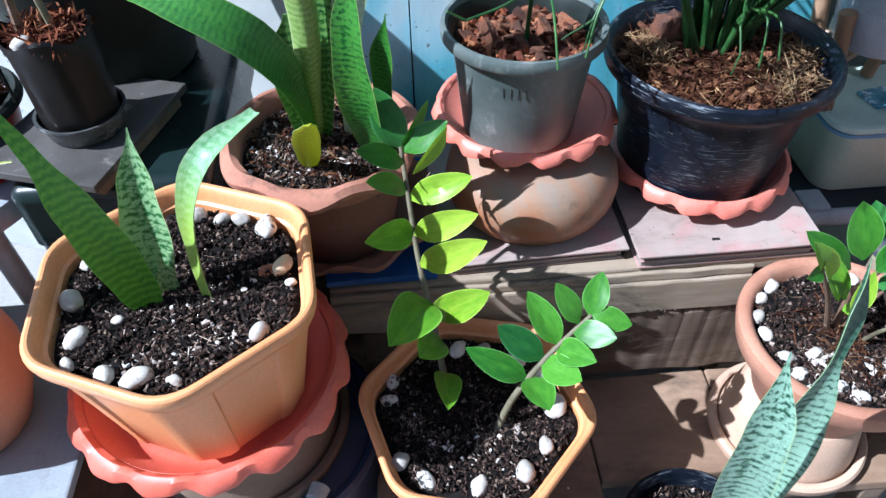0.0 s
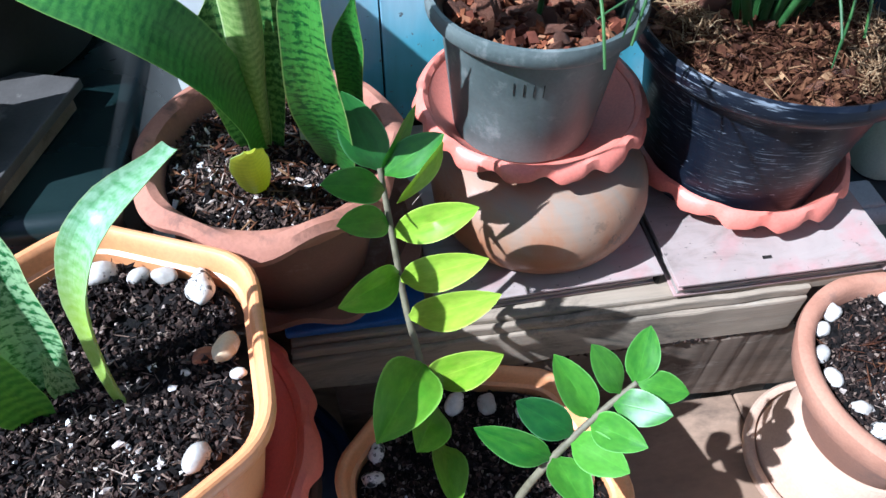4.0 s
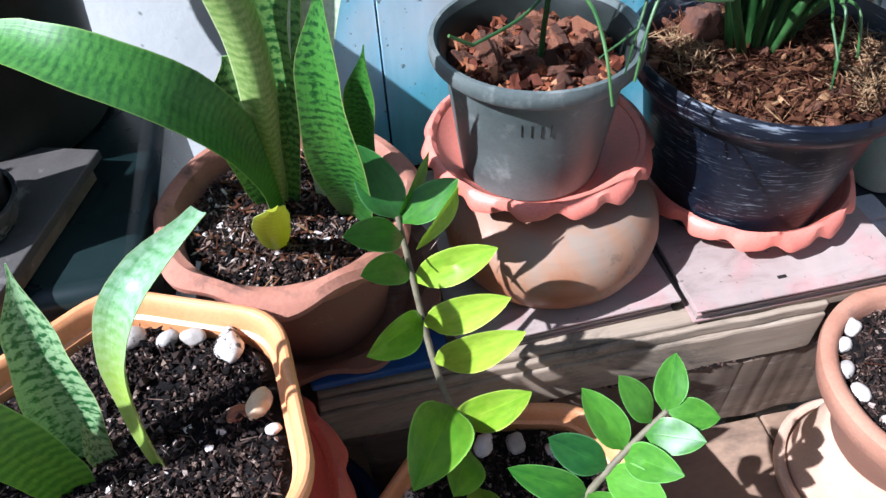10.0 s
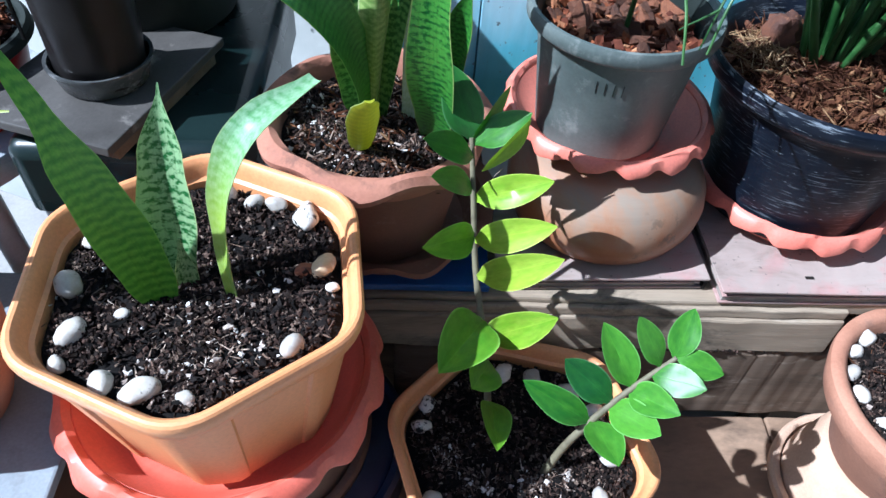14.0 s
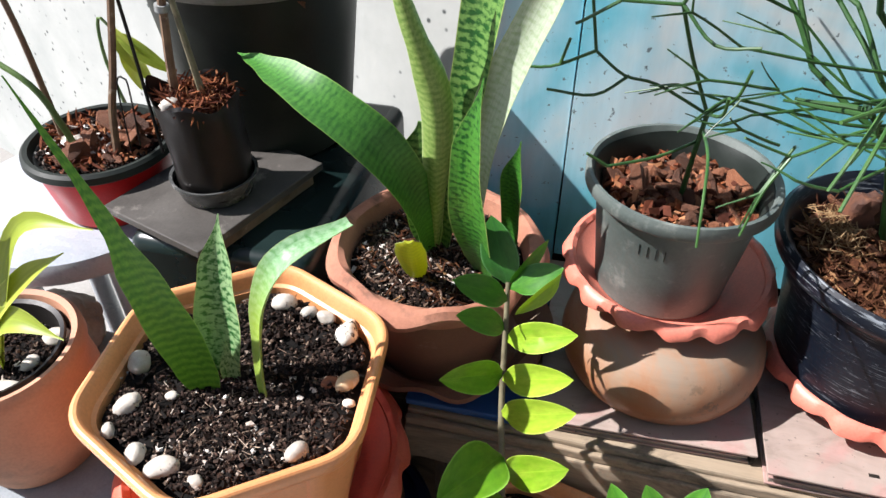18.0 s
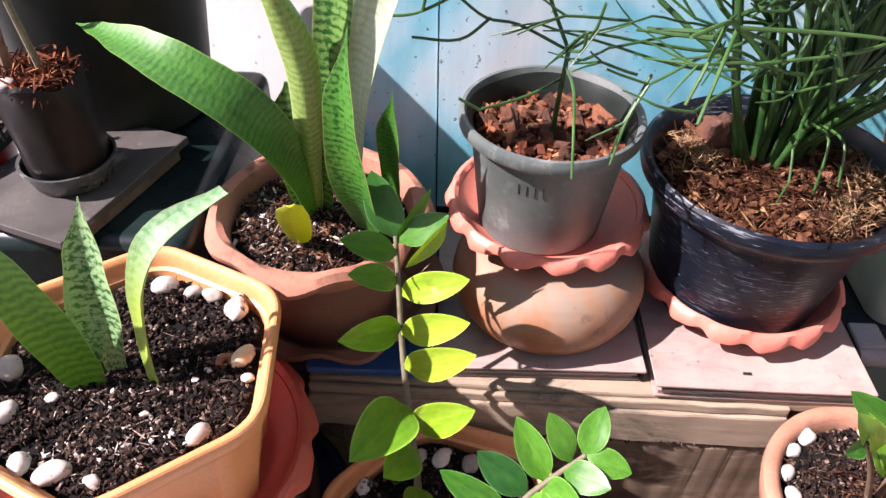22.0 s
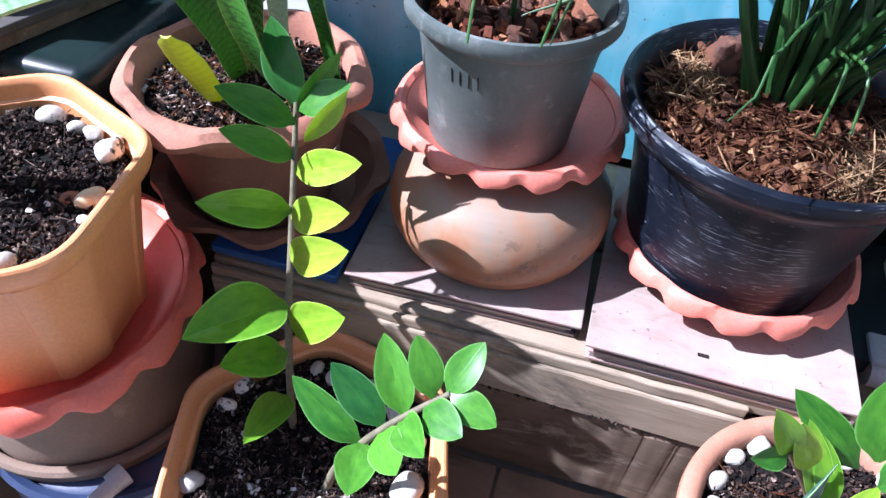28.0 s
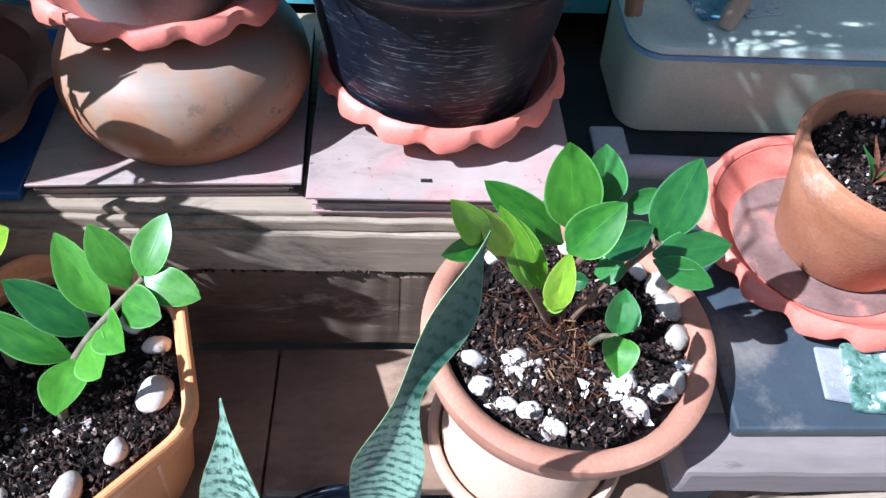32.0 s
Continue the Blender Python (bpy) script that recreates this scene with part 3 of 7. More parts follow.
def painted_wall():
    """Sky-blue paint under drifting patches of white, thicker high up, with stains, dribbles and specks of grime."""
    m, n, link, b = nodes("blue_white_paint")
    t = noise_tex(n, link, 4.2, 4, 0.5, stretch=(1.0, 1, 0.85), dist=0.8)
    fray = noise_tex(n, link, 34, 6, 0.7, stretch=(1.0, 1, 0.6), dist=0.5)
    sep = n.new("ShaderNodeSeparateXYZ")
    link(n.new("ShaderNodeTexCoord").outputs["Object"], sep.inputs[0])
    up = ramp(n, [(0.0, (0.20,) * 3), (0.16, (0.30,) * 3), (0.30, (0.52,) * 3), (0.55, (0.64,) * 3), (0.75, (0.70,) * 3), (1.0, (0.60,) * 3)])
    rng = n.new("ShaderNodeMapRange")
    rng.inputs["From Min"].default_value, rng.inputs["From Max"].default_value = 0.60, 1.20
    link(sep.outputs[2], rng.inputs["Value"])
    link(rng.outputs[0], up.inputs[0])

    def add(p, q, k):
        a = n.new("ShaderNodeMath")
        a.operation = "MULTIPLY_ADD"
        link(p, a.inputs[0])
        a.inputs[1].default_value = k
        link(q, a.inputs[2])
        return a.outputs[0]

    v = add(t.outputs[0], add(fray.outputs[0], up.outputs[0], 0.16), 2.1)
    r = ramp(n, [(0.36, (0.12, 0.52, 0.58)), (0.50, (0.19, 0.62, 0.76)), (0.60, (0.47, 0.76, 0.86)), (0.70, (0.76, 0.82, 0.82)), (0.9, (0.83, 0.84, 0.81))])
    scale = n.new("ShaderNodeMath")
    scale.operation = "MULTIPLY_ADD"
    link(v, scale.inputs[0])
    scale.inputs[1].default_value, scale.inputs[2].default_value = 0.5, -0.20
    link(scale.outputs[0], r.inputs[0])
    s = noise_tex(n, link, 120, 4, 0.6)
    rs = ramp(n, [(0.315, (1, 1, 1)), (0.35, (0, 0, 0))])
    link(s.outputs[0], rs.inputs[0])
    c = mix(n, link, rs.outputs[0], r.outputs[0], (0.16, 0.22, 0.24))
    st = noise_tex(n, link, 9, 5, 0.6, stretch=(3, 1, 0.4))
    rt = ramp(n, [(0.35, (0.80,) * 3), (0.65, (1.05,) * 3)])
    link(st.outputs[0], rt.inputs[0])
    link(mix(n, link, 0.8, c, rt.outputs[0], "MULTIPLY"), b.inputs["Base Color"])
    b.inputs["Roughness"].default_value = 0.6
    bump(n, link, b, s.outputs[0], 0.15, 0.001)
    return m


def mildew_wall():
    """White limewash with grey mildew spots in clusters."""
    m, n, link, b = nodes("mildewed_white_wall")
    v = n.new("ShaderNodeTexVoronoi")
    v.inputs["Scale"].default_value = 42
    link(n.new("ShaderNodeTexCoord").outputs["Object"], v.inputs["Vector"])
    r = ramp(n, [(0.11, (1, 1, 1)), (0.20, (0, 0, 0))])
    link(v.outputs["Distance"], r.inputs[0])
    cl = noise_tex(n, link, 14, 3, 0.6)
    rc = ramp(n, [(0.46, (0, 0, 0)), (0.52, (1, 1, 1))])
    link(cl.outputs[0], rc.inputs[0])
    f = mix(n, link, 1.0, r.outputs[0], rc.outputs[0], "MULTIPLY")
    g = noise_tex(n, link, 6, 5, 0.6)
    base = ramp(n, [(0.3, (0.37, 0.39, 0.375)), (0.7, (0.50, 0.515, 0.49))])
    link(g.outputs[0], base.inputs[0])
    link(mix(n, link, f, base.outputs[0], (0.07, 0.08, 0.08)), b.inputs["Base Color"])
    b.inputs["Roughness"].default_value = 0.85
    bump(n, link, b, noise_tex(n, link, 90, 5).outputs[0], 0.3, 0.002)
    return m


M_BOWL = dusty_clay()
M_BLACK = scratched_black()
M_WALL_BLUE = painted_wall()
M_WALL_WHITE = mildew_wall()


# ---- building helpers ----
def mesh_ob(name, bm, material, parent=None, smooth=True, sharp=0.7):
    me = bpy.data.meshes.new(name)
    bmesh.ops.recalc_face_normals(bm, faces=bm.faces)
    if smooth:
        for f in bm.faces:
            f.smooth = True
        for e in bm.edges:
            if len(e.link_faces) == 2 and e.calc_face_angle(0) > sharp:
                e.smooth = False
    bm.to_mesh(me)
    bm.free()
    me.materials.append(material)
    ob = new(name, me)
    ob.parent = parent
    return ob


def part(name, bm, material, parent, label="", smooth=True, sharp=0.7):
    ob = mesh_ob(name, bm, material, parent, smooth, sharp)
    return tagged(ob, label) if label else ob


def raw_part(name, verts, faces, material, parent=None, smooth=False):
    me = bpy.data.meshes.new(name)
    me.from_pydata([tuple(v) for v in verts], [], faces)
    if smooth:
        me.polygons.foreach_set("use_smooth", [True] * len(me.polygons))
    me.materials.append(material)
    ob = new(name, me)
    ob.parent = parent
    return ob


def thing(name, at, label, category, group="", turn=0.0):
    ob = new(name)
    ob.empty_display_size = 0.02
    ob.matrix_world = pose(*at, 0, 0, turn)
    return tagged(ob, label, category, group)


def revolve(profile, n=64, mod=None):
    """A body of revolution from a profile of (radius, height) pairs that begins and ends on the axis."""
    bm = bmesh.new()
    rings = []
    for i, (r, z) in enumerate(profile):
        if r < 1e-6:
            rings.append([bm.verts.new((0, 0, z))])
            continue
        ring = []
        for k in range(n):
            a = 2 * math.pi * k / n
            rr, zz = mod(a, i, r, z) if mod else (r, z)
            ring.append(bm.verts.new((rr * math.cos(a), rr * math.sin(a), zz)))
        rings.append(ring)
    for a, b in zip(rings, rings[1:]):
        for k in range(n):
            q = (k + 1) % n
            if len(a) == 1 and len(b) == 1:
                break
            if len(a) == 1:
                bm.faces.new((a[0], b[k], b[q]))
            elif len(b) == 1:
                bm.faces.new((a[k], a[q], b[0]))
            else:
                bm.faces.new((a[k], a[q], b[q], b[k]))
    return bm


def revolve_band(profile, n, mod):
    """A closed ring of revolution: the profile's last pair meets its first."""
    bm = bmesh.new()
    rings = []
    for i, (r, z) in enumerate(profile[:-1]):
        ring = []
        for k in range(n):
            a = 2 * math.pi * k / n
            rr, zz = mod(a, i, r, z)
            ring.append(bm.verts.new((rr * math.cos(a), rr * math.sin(a), zz)))
        rings.append(ring)
    for a, b in zip(rings, rings[1:] + rings[:1]):
        for k in range(n):
            q = (k + 1) % n
            bm.faces.new((a[k], a[q], b[q], b[k]))
    return bm


def slab(x0, x1, y0, y1, z0, z1, bevel=0.003, rough=0.0, cuts=0, seed=0):
    """A board with eased, slightly uneven edges."""
    bm = bmesh.new()
    bmesh.ops.create_cube(bm, size=1, matrix=Matrix.LocRotScale(((x0 + x1) / 2, (y0 + y1) / 2, (z0 + z1) / 2), None, (x1 - x0, y1 - y0, z1 - z0)))
    if bevel:
        bmesh.ops.bevel(bm, geom=bm.edges, offset=bevel, segments=2, affect="EDGES", profile=0.5)
    # broad faces stay flat: only the eased edges are shaded round
    bm.normal_update()
    for f in bm.faces:
        if max(abs(k) for k in f.normal) > 0.999:
            for e in f.edges:
                e.smooth = False
    if cuts:
        long = [e for e in bm.edges if abs(e.verts[0].co.x - e.verts[1].co.x) > 0.6 * (x1 - x0)]
        bmesh.ops.subdivide_edges(bm, edges=long, cuts=cuts, use_grid_fill=True)
    if rough:
        for v in bm.verts:
            d = noise.noise_vector(v.co * 23 + Vector((seed, 0, 0))) * rough
            v.co += d
    return bm


def catmull(pts, n):
    pts = [Vector(p) for p in pts]
    p = [2 * pts[0] - pts[1], *pts, 2 * pts[-1] - pts[-2]]
    out = []
    for k in range(n + 1):
        u = k / n * (len(pts) - 1)
        i = min(int(u), len(pts) - 2)
        t = u - i
        a, b, c, d = p[i : i + 4]
        out.append(0.5 * (2 * b + (c - a) * t + (2 * a - 5 * b + 4 * c - d) * t * t + (3 * b - a - 3 * c + d) * t**3))
    return out


def tube(paths, sides=7):
    """Round stems along polylines of (point, radius)."""
    bm = bmesh.new()
    for path in paths:
        rings, ref = [], Vector((0.31, 0.2, 0.93))
        for i, (p, r) in enumerate(path):
            d = (Vector(path[min(i + 1, len(path) - 1)][0]) - Vector(path[max(i - 1, 0)][0])).normalized()
            u = d.cross(ref).normalized()
            if u.length < 0.1:
                u = d.orthogonal().normalized()
            w = d.cross(u)
            ref = u.cross(d)
            rings.append([bm.verts.new(Vector(p) + r * (math.cos(a) * u + math.sin(a) * w)) for a in (2 * math.pi * k / sides for k in range(sides))])
        for a, b in zip(rings, rings[1:]):
            for k in range(sides):
                bm.faces.new((a[k], a[(k + 1) % sides], b[(k + 1) % sides], b[k]))
        bm.faces.new(rings[0][::-1])
        bm.faces.new(rings[-1])
    return bm


def curve_tube(pts, r0, r1, n=14, sides=8):
    c = catmull(pts, n)
    return tube([[(p, r0 + (r1 - r0) * i / n) for i, p in enumerate(c)]], sides)


def strap_leaf(pts, widths, face, cup=0.18, thick=0.0022, twist=0.0, n=26, wave=0.0):
    """A thick sword-shaped leaf. pts: its spine; widths: full widths along it; face: the way its inner face looks."""
    bm = bmesh.new()
    uv = bm.loops.layers.uv.new("UVMap")
    spine = catmull(pts, n)
    m = 6
    rows, coords, run = [], {}, 0.0
    for i, p in enumerate(spine):
        t = i / n
        d = (spine[min(i + 1, n)] - spine[max(i - 1, 0)]).normalized()
        side = d.cross(Vector(face)).normalized()
        nor = side.cross(d).normalized()
        turn = Matrix.Rotation(radians(twist) * t, 3, d)
        side, nor = turn @ side, turn @ nor
        f = t * (len(widths) - 1)
        j = min(int(f), len(widths) - 2)
        s = f - j
        s = s * s * (3 - 2 * s)
        w = max(0.0008, widths[j] * (1 - s) + widths[j + 1] * s)
        if i:
            run += (p - spine[i - 1]).length
        row = []
        th = thick * min(1, 0.25 + 3 * (w / max(widths)))
        for up in (1, -1):
            ks = range(m + 1) if up == 1 else range(m, -1, -1)
            for k in ks:
                u = k / m * 2 - 1
                lift = cup * w * (u * u) + wave * w * math.sin(t * 11 + u * 2)
                edge = th * (1 - 0.75 * abs(u) ** 3) * up * 0.5
                v = bm.verts.new(p + side * (u * w / 2) + nor * (lift + edge))
                coords[v] = (k / m, run)
                row.append(v)
        rows.append(row)
    q = len(rows[0])
    for a, b in zip(rows, rows[1:]):
        for k in range(q):
            bm.faces.new((a[k], a[(k + 1) % q], b[(k + 1) % q], b[k]))
    bm.faces.new(rows[0][::-1])
    bm.faces.new(rows[-1])
    for f in bm.faces:
        for l in f.loops:
            l[uv].uv = coords[l.vert]
    return bm


def leaflet(base, tip, width, face, sag=0.08, fold=0.16, curl=0.0):
    """An oval pointed leaflet on a short stalk, slightly folded along its midrib."""
    base, tip = Vector(base), Vector(tip)
    bm = bmesh.new()
    uv = bm.loops.layers.uv.new("UVMap")
    d = tip - base
    length = d.length
    d.normalize()
    side = d.cross(Vector(face)).normalized()
    nor = side.cross(d).normalized()
    n, m, rows, coords = 12, 4, [], {}
    for i in range(n + 1):
        t = i / n
        if t < 0.05:
            w = 0.10
        else:
            s = (t - 0.05) / 0.95
            w = max(0.03, (math.sin(math.pi * min(1, s**0.82)) ** 0.68) * (1 if s < 0.9 else 1 - 3.0 * (s - 0.9)))
        w *= width
        p = base + d * (length * t) + nor * (-sag * length * (t * t - 0.2 * t) + 0.012 * length * math.sin(6 * t))
        row = []
        for up in (1, -1):
            ks = range(m + 1) if up == 1 else range(m - 1, 0, -1)
            for k in ks:
                u = k / m * 2 - 1
                lift = fold * w * abs(u) - curl * w * u * u + 0.02 * w * math.sin(9 * t + 3 * u)
                th = 0.0005 * (1.0 - 0.6 * abs(u)) * up
                v = bm.verts.new(p + side * (u * w / 2) + nor * (lift + th))
                coords[v] = (k / m, t)
                row.append(v)
        rows.append(row)
    q = len(rows[0])
    for a, b in zip(rows, rows[1:]):
        for k in range(q):
            bm.faces.new((a[k], a[(k + 1) % q], b[(k + 1) % q], b[k]))
    bm.faces.new(rows[0][::-1])
    bm.faces.new(rows[-1])
    for f in bm.faces:
        for l in f.loops:
            l[uv].uv = coords[l.vert]
    return bm


def hex_outline(radius, turn, rib=0.0, corner=0.20, flat=0.0):
    """A hexagon with rounded or (flat=1) chamfered corners; rib pushes the strips beside the corners outwards."""
    pts = [Vector((radius * math.cos(radians(turn + 60 * k)), radius * math.sin(radians(turn + 60 * k)))) for k in range(6)]
    out = []
    for k in range(6):
        p, q, o = pts[k], pts[(k + 1) % 6], pts[k - 1]
        a, b = p + corner * (o - p), p + corner * (q - p)
        for s in range(7):
            u = s / 6
            v = (1 - u) ** 2 * a + 2 * u * (1 - u) * p + u * u * b
            v = v.lerp(a.lerp(b, u), flat)
            out.append(v * (1 + rib))
        for u in (0.255, 0.268, 0.42, 0.58, 0.732, 0.745):
            v = p + u * (q - p)
            out.append(v * (1 + (rib if u in (0.255, 0.745) else 0)))
    return out


def loft(levels):
    """Closed skin through outlines of equal count: (outline, height)."""
    bm = bmesh.new()
    rings = [[bm.verts.new((p.x, p.y, z)) for p in pts] for pts, z in levels]
    n = len(rings[0])
    for a, b in zip(rings, rings[1:]):
        for k in range(n):
            bm.faces.new((a[k], a[(k + 1) % n], b[(k + 1) % n], b[k]))
    bm.faces.new(rings[0][::-1])
    bm.faces.new(rings[-1])
    return bm


def round_outline(radius, n=48):
    return [Vector((radius * math.cos(2 * math.pi * k / n), radius * math.sin(2 * math.pi * k / n))) for k in range(n)]


def soil_bed(outline, z, amp, seed, rings=22, sink=0.008):
    """A lumpy bed that fills an outline."""
    bm = bmesh.new()
    mid = bm.verts.new((0, 0, z + amp * noise.noise(Vector((seed, 0, 0)))))
    prev = None
    for i in range(1, rings + 1):
        s = i / rings
        ring = []
        for p in outline:
            q = Vector((p.x * s, p.y * s, seed))
            h = noise.noise(q * 28) * amp + noise.noise(q * 90) * amp * 0.5 + noise.noise(q * 260) * amp * 0.25
            ring.append(bm.verts.new((q.x, q.y, z + h - (amp * 0.6 if i == rings else 0))))
        for k in range(len(ring)):
            q = (k + 1) % len(ring)
            if prev:
                bm.faces.new((prev[k], prev[q], ring[q], ring[k]))
            else:
                bm.faces.new((mid, ring[k], ring[q]))
        prev = ring
    low = [bm.verts.new((v.co.x, v.co.y, z - sink)) for v in prev]
    for k in range(len(low)):
        q = (k + 1) % len(low)
        bm.faces.new((prev[k], prev[q], low[q], low[k]))
    bm.faces.new(low)
    return bm


def inside(outline, rng, shrink=0.95):
    """A random spot within an outline round the origin."""
    k = rng.randrange(len(outline))
    a, b = outline[k], outline[(k + 1) % len(outline)]
    s = math.sqrt(rng.random()) * shrink
    u = rng.random()
    return (a * (1 - u) + b * u) * s


def litter(outline, z, count, size, seed, amp=0.004, flat=0.35, clump=None):
    """Loose shreds and crumbs scattered on a bed, as vertices and faces."""
    rng = random.Random(seed)
    verts, faces = [], []
    cube = [(x, y, w) for x in (-0.5, 0.5) for y in (-0.5, 0.5) for w in (-0.5, 0.5)]
    sides = [(0, 1, 3, 2), (4, 6, 7, 5), (0, 4, 5, 1), (2, 3, 7, 6), (0, 2, 6, 4), (1, 5, 7, 3)]
    for _ in range(count):
        if clump:
            cx, cy, cr = clump[rng.randrange(len(clump))]
            p = Vector((cx + rng.gauss(0, cr), cy + rng.gauss(0, cr)))
        else:
            p = inside(outline, rng)
        l = rng.uniform(*size[0])
        w = rng.uniform(*size[1])
        h = rng.uniform(*size[2])
        q = Vector((p.x, p.y, seed % 97))
        m = Matrix.LocRotScale((p.x, p.y, z + rng.uniform(0.2, 1.0) * amp + h * 0.3), Euler((rng.gauss(0, flat), rng.gauss(0, flat), rng.uniform(0, 6.28))), (l, w, h))
        o = len(verts)
        for c in cube:
            j = Vector(c) + Vector((rng.uniform(-0.36, 0.36), rng.uniform(-0.36, 0.36), rng.uniform(-0.36, 0.36)))
            verts.append(m @ j)
        faces += [tuple(o + k for k in f) for f in sides]
    return verts, faces


SHREDS = ((0.002, 0.0095), (0.0003, 0.0010), (0.0003, 0.0008))
CRUMBS = ((0.0012, 0.0040), (0.0010, 0.0032), (0.001, 0.003))
CLODS = ((0.003, 0.0075), (0.003, 0.006), (0.002, 0.004))


def bed_litter(outline, z, seed, parent, shreds=700, crumbs=260, grit=60, clump=None):
    for name, count, size, material, flat, cl in (
        ("fibre_litter", int(shreds * 2.0), SHREDS, M_BITS, 0.5, None),
        ("crumb_litter", int(crumbs * 9), CRUMBS, M_BITS, 0.9, None),
        ("soil_clod", int(crumbs * 0.45), CLODS, M_CLOD, 0.9, None),
        ("pale_fibre", shreds // 3 if clump else 0, ((0.003, 0.012), (0.0003, 0.0009), (0.0003, 0.0008)), M_FIBRE, 0.45, clump),
        ("pale_grit", grit, ((0.0015, 0.0060), (0.001, 0.0045), (0.001, 0.0030)), M_PERLITE, 0.7, clump),
        ("grit_dust", grit * 2 if clump else 0, ((0.0008, 0.0022), (0.0007, 0.0018), (0.0006, 0.0014)), M_PERLITE, 0.8, clump),
    ):
        if count:
            v, f = litter(outline, z, count, size, seed, 0.004, flat, cl)
            tagged(raw_part(name, v, f, material, parent), kind="stuff")
            seed += 7


def pebble_mesh(size, seed):
    bm = bmesh.new()
    bmesh.ops.create_icosphere(bm, subdivisions=3, radius=0.5)
    for v in bm.verts:
        d = noise.noise(v.co * 2.2 + Vector((seed * 3.1, 0, 0)))
        v.co *= 1 + 0.22 * d + 0.06 * noise.noise(v.co * 6 + Vector((0, seed, 0)))
        v.co.x, v.co.y, v.co.z = v.co.x * size[0], v.co.y * size[1], v.co.z * size[2]
    return bm


def pebble(at, size, turn, seed, material=None, label="white rounded pebble lying on dark potting soil", group="pebbles on the soil"):
    ob = mesh_ob("pebble", pebble_mesh(size, seed), material or M_PEBBLE)
    ob.matrix_world = pose(at[0], at[1], at[2] + size[2] * 0.25, 8 * math.sin(seed), 8 * math.cos(seed * 2), turn)
    return tagged(ob, label, "pebble", group)


def wavy_saucer(at, radius, height, waves, label, turn=0.0, group="scalloped saucers", deep=0.0055, base=0.70, material=None):
    """A plant saucer whose wide lip is pinched into waves."""
    t = thing("plant_saucer", at, label, "saucer", group, turn)
    b = radius * base
    lip = radius

    def mod(a, i, r, z):
        k = {4: 0.4, 5: 1.0, 6: 1.0, 7: 0.5, 8: 0.15}.get(i, 0.0)
        s = 0.62 * math.sin(a * waves) + 0.2 * math.sin(a * waves * 2 + 0.7) + 0.2 * math.sin(a * 3 + turn)
        return r + k * deep * s * 0.55, z - k * deep * 0.75 * s

    dish = [(0, 0), (b, 0), (b + 0.004, 0.003), (lip * 0.895, height * 0.86), (lip * 0.875, height * 0.88), (b - 0.002, 0.006), (b - 0.01, 0.004), (0, 0.004)]
    part("dish", revolve(dish, 96), material or M_PINK, t, sharp=0.9)
    lp = [(0.0, 0.0), (0, 0), (0, 0), (lip * 0.885, height * 0.83), (lip * 0.955, height * 0.80), (lip, height * 0.62), (lip * 1.004, height * 0.72), (lip * 0.97, height * 1.0), (lip * 0.925, height * 1.05), (lip * 0.885, height * 0.93), (lip * 0.885, height * 0.83)]
    bm = revolve_band(lp[3:], 192, lambda a, i, r, z: mod(a, i + 3, r, z))
    part("scalloped_lip", bm, material or M_PINK, t, sharp=0.9)
    return t


# ---- the setting ----
def ground():
    bm = bmesh.new()
    bmesh.ops.create_grid(bm, x_segments=40, y_segments=40, size=40)
    return tagged(mesh_ob("ground", bm, M_FLOOR), "weathered grey concrete ground", "ground", kind="structure")


ground()
WALL_Y = 0.842
TOP = 0.58  # bench top
CARD = 0.604  # upper face of the board covers


def walls():
    w = tagged(new("wall_back"), "old wall of painted boards in sky blue and white", "wall", kind="structure")
    # left board, right board with its own frame edge, upper board
    for x0, x1, z0, z1, d in ((-0.105, 0.0228, 0.0, 2.4, 0.0), (0.025, 0.565, 0.588, 1.0558, 0.0024), (0.025, 0.565, 1.0564, 2.4, 0.002)):
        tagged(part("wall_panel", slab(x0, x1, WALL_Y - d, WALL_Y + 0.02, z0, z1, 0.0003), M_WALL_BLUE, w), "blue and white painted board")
    # near-black sheet added for the dark space behind and below the panels
    part("backing_board", slab(-0.10, 1.7, WALL_Y + 0.0205, WALL_Y + 0.05, 0, 2.4, 0), M_DARKSLIT, w)
    l = tagged(mesh_ob("wall_left", slab(-2.2, 0.0, 0.0, 0.12, 0, 2.4, 0.002), M_WALL_WHITE), "white limewashed wall with grey mildew spots", "wall", kind="structure")
    l.matrix_world = pose(-0.085, 0.955, 0, 0, 0, -22)
    m = surface("grey_green_wall", (0.10, 0.14, 0.13), (0.17, 0.21, 0.19), 5, 0.8, (0.08, 0.08, 0.07), 12)
    tagged(mesh_ob("wall_right", slab(0.58, 2.4, WALL_Y + 0.004, WALL_Y + 0.02, 0, 2.4, 0.002), m), "dull grey-green painted wall", "wall", kind="structure")


walls()


def unseen_walls():
    # out of view, added to close the place and cut the sky fill
    m = surface("plain_render", (0.22, 0.21, 0.19), (0.30, 0.29, 0.27), 4, 0.9, (0.16, 0.15, 0.14), 8)
    tagged(mesh_ob("wall_behind", slab(-1.2, 2.6, -2.0, -1.85, 0, 2.6, 0.01), m), "unseen plain grey wall added to cut sky light", "wall", kind="structure")
    tagged(mesh_ob("wall_side", slab(2.45, 2.6, -1.85, 0.84, 0, 2.6, 0.01), m), "unseen plain grey wall added to cut sky light", "wall", kind="structure")


unseen_walls()


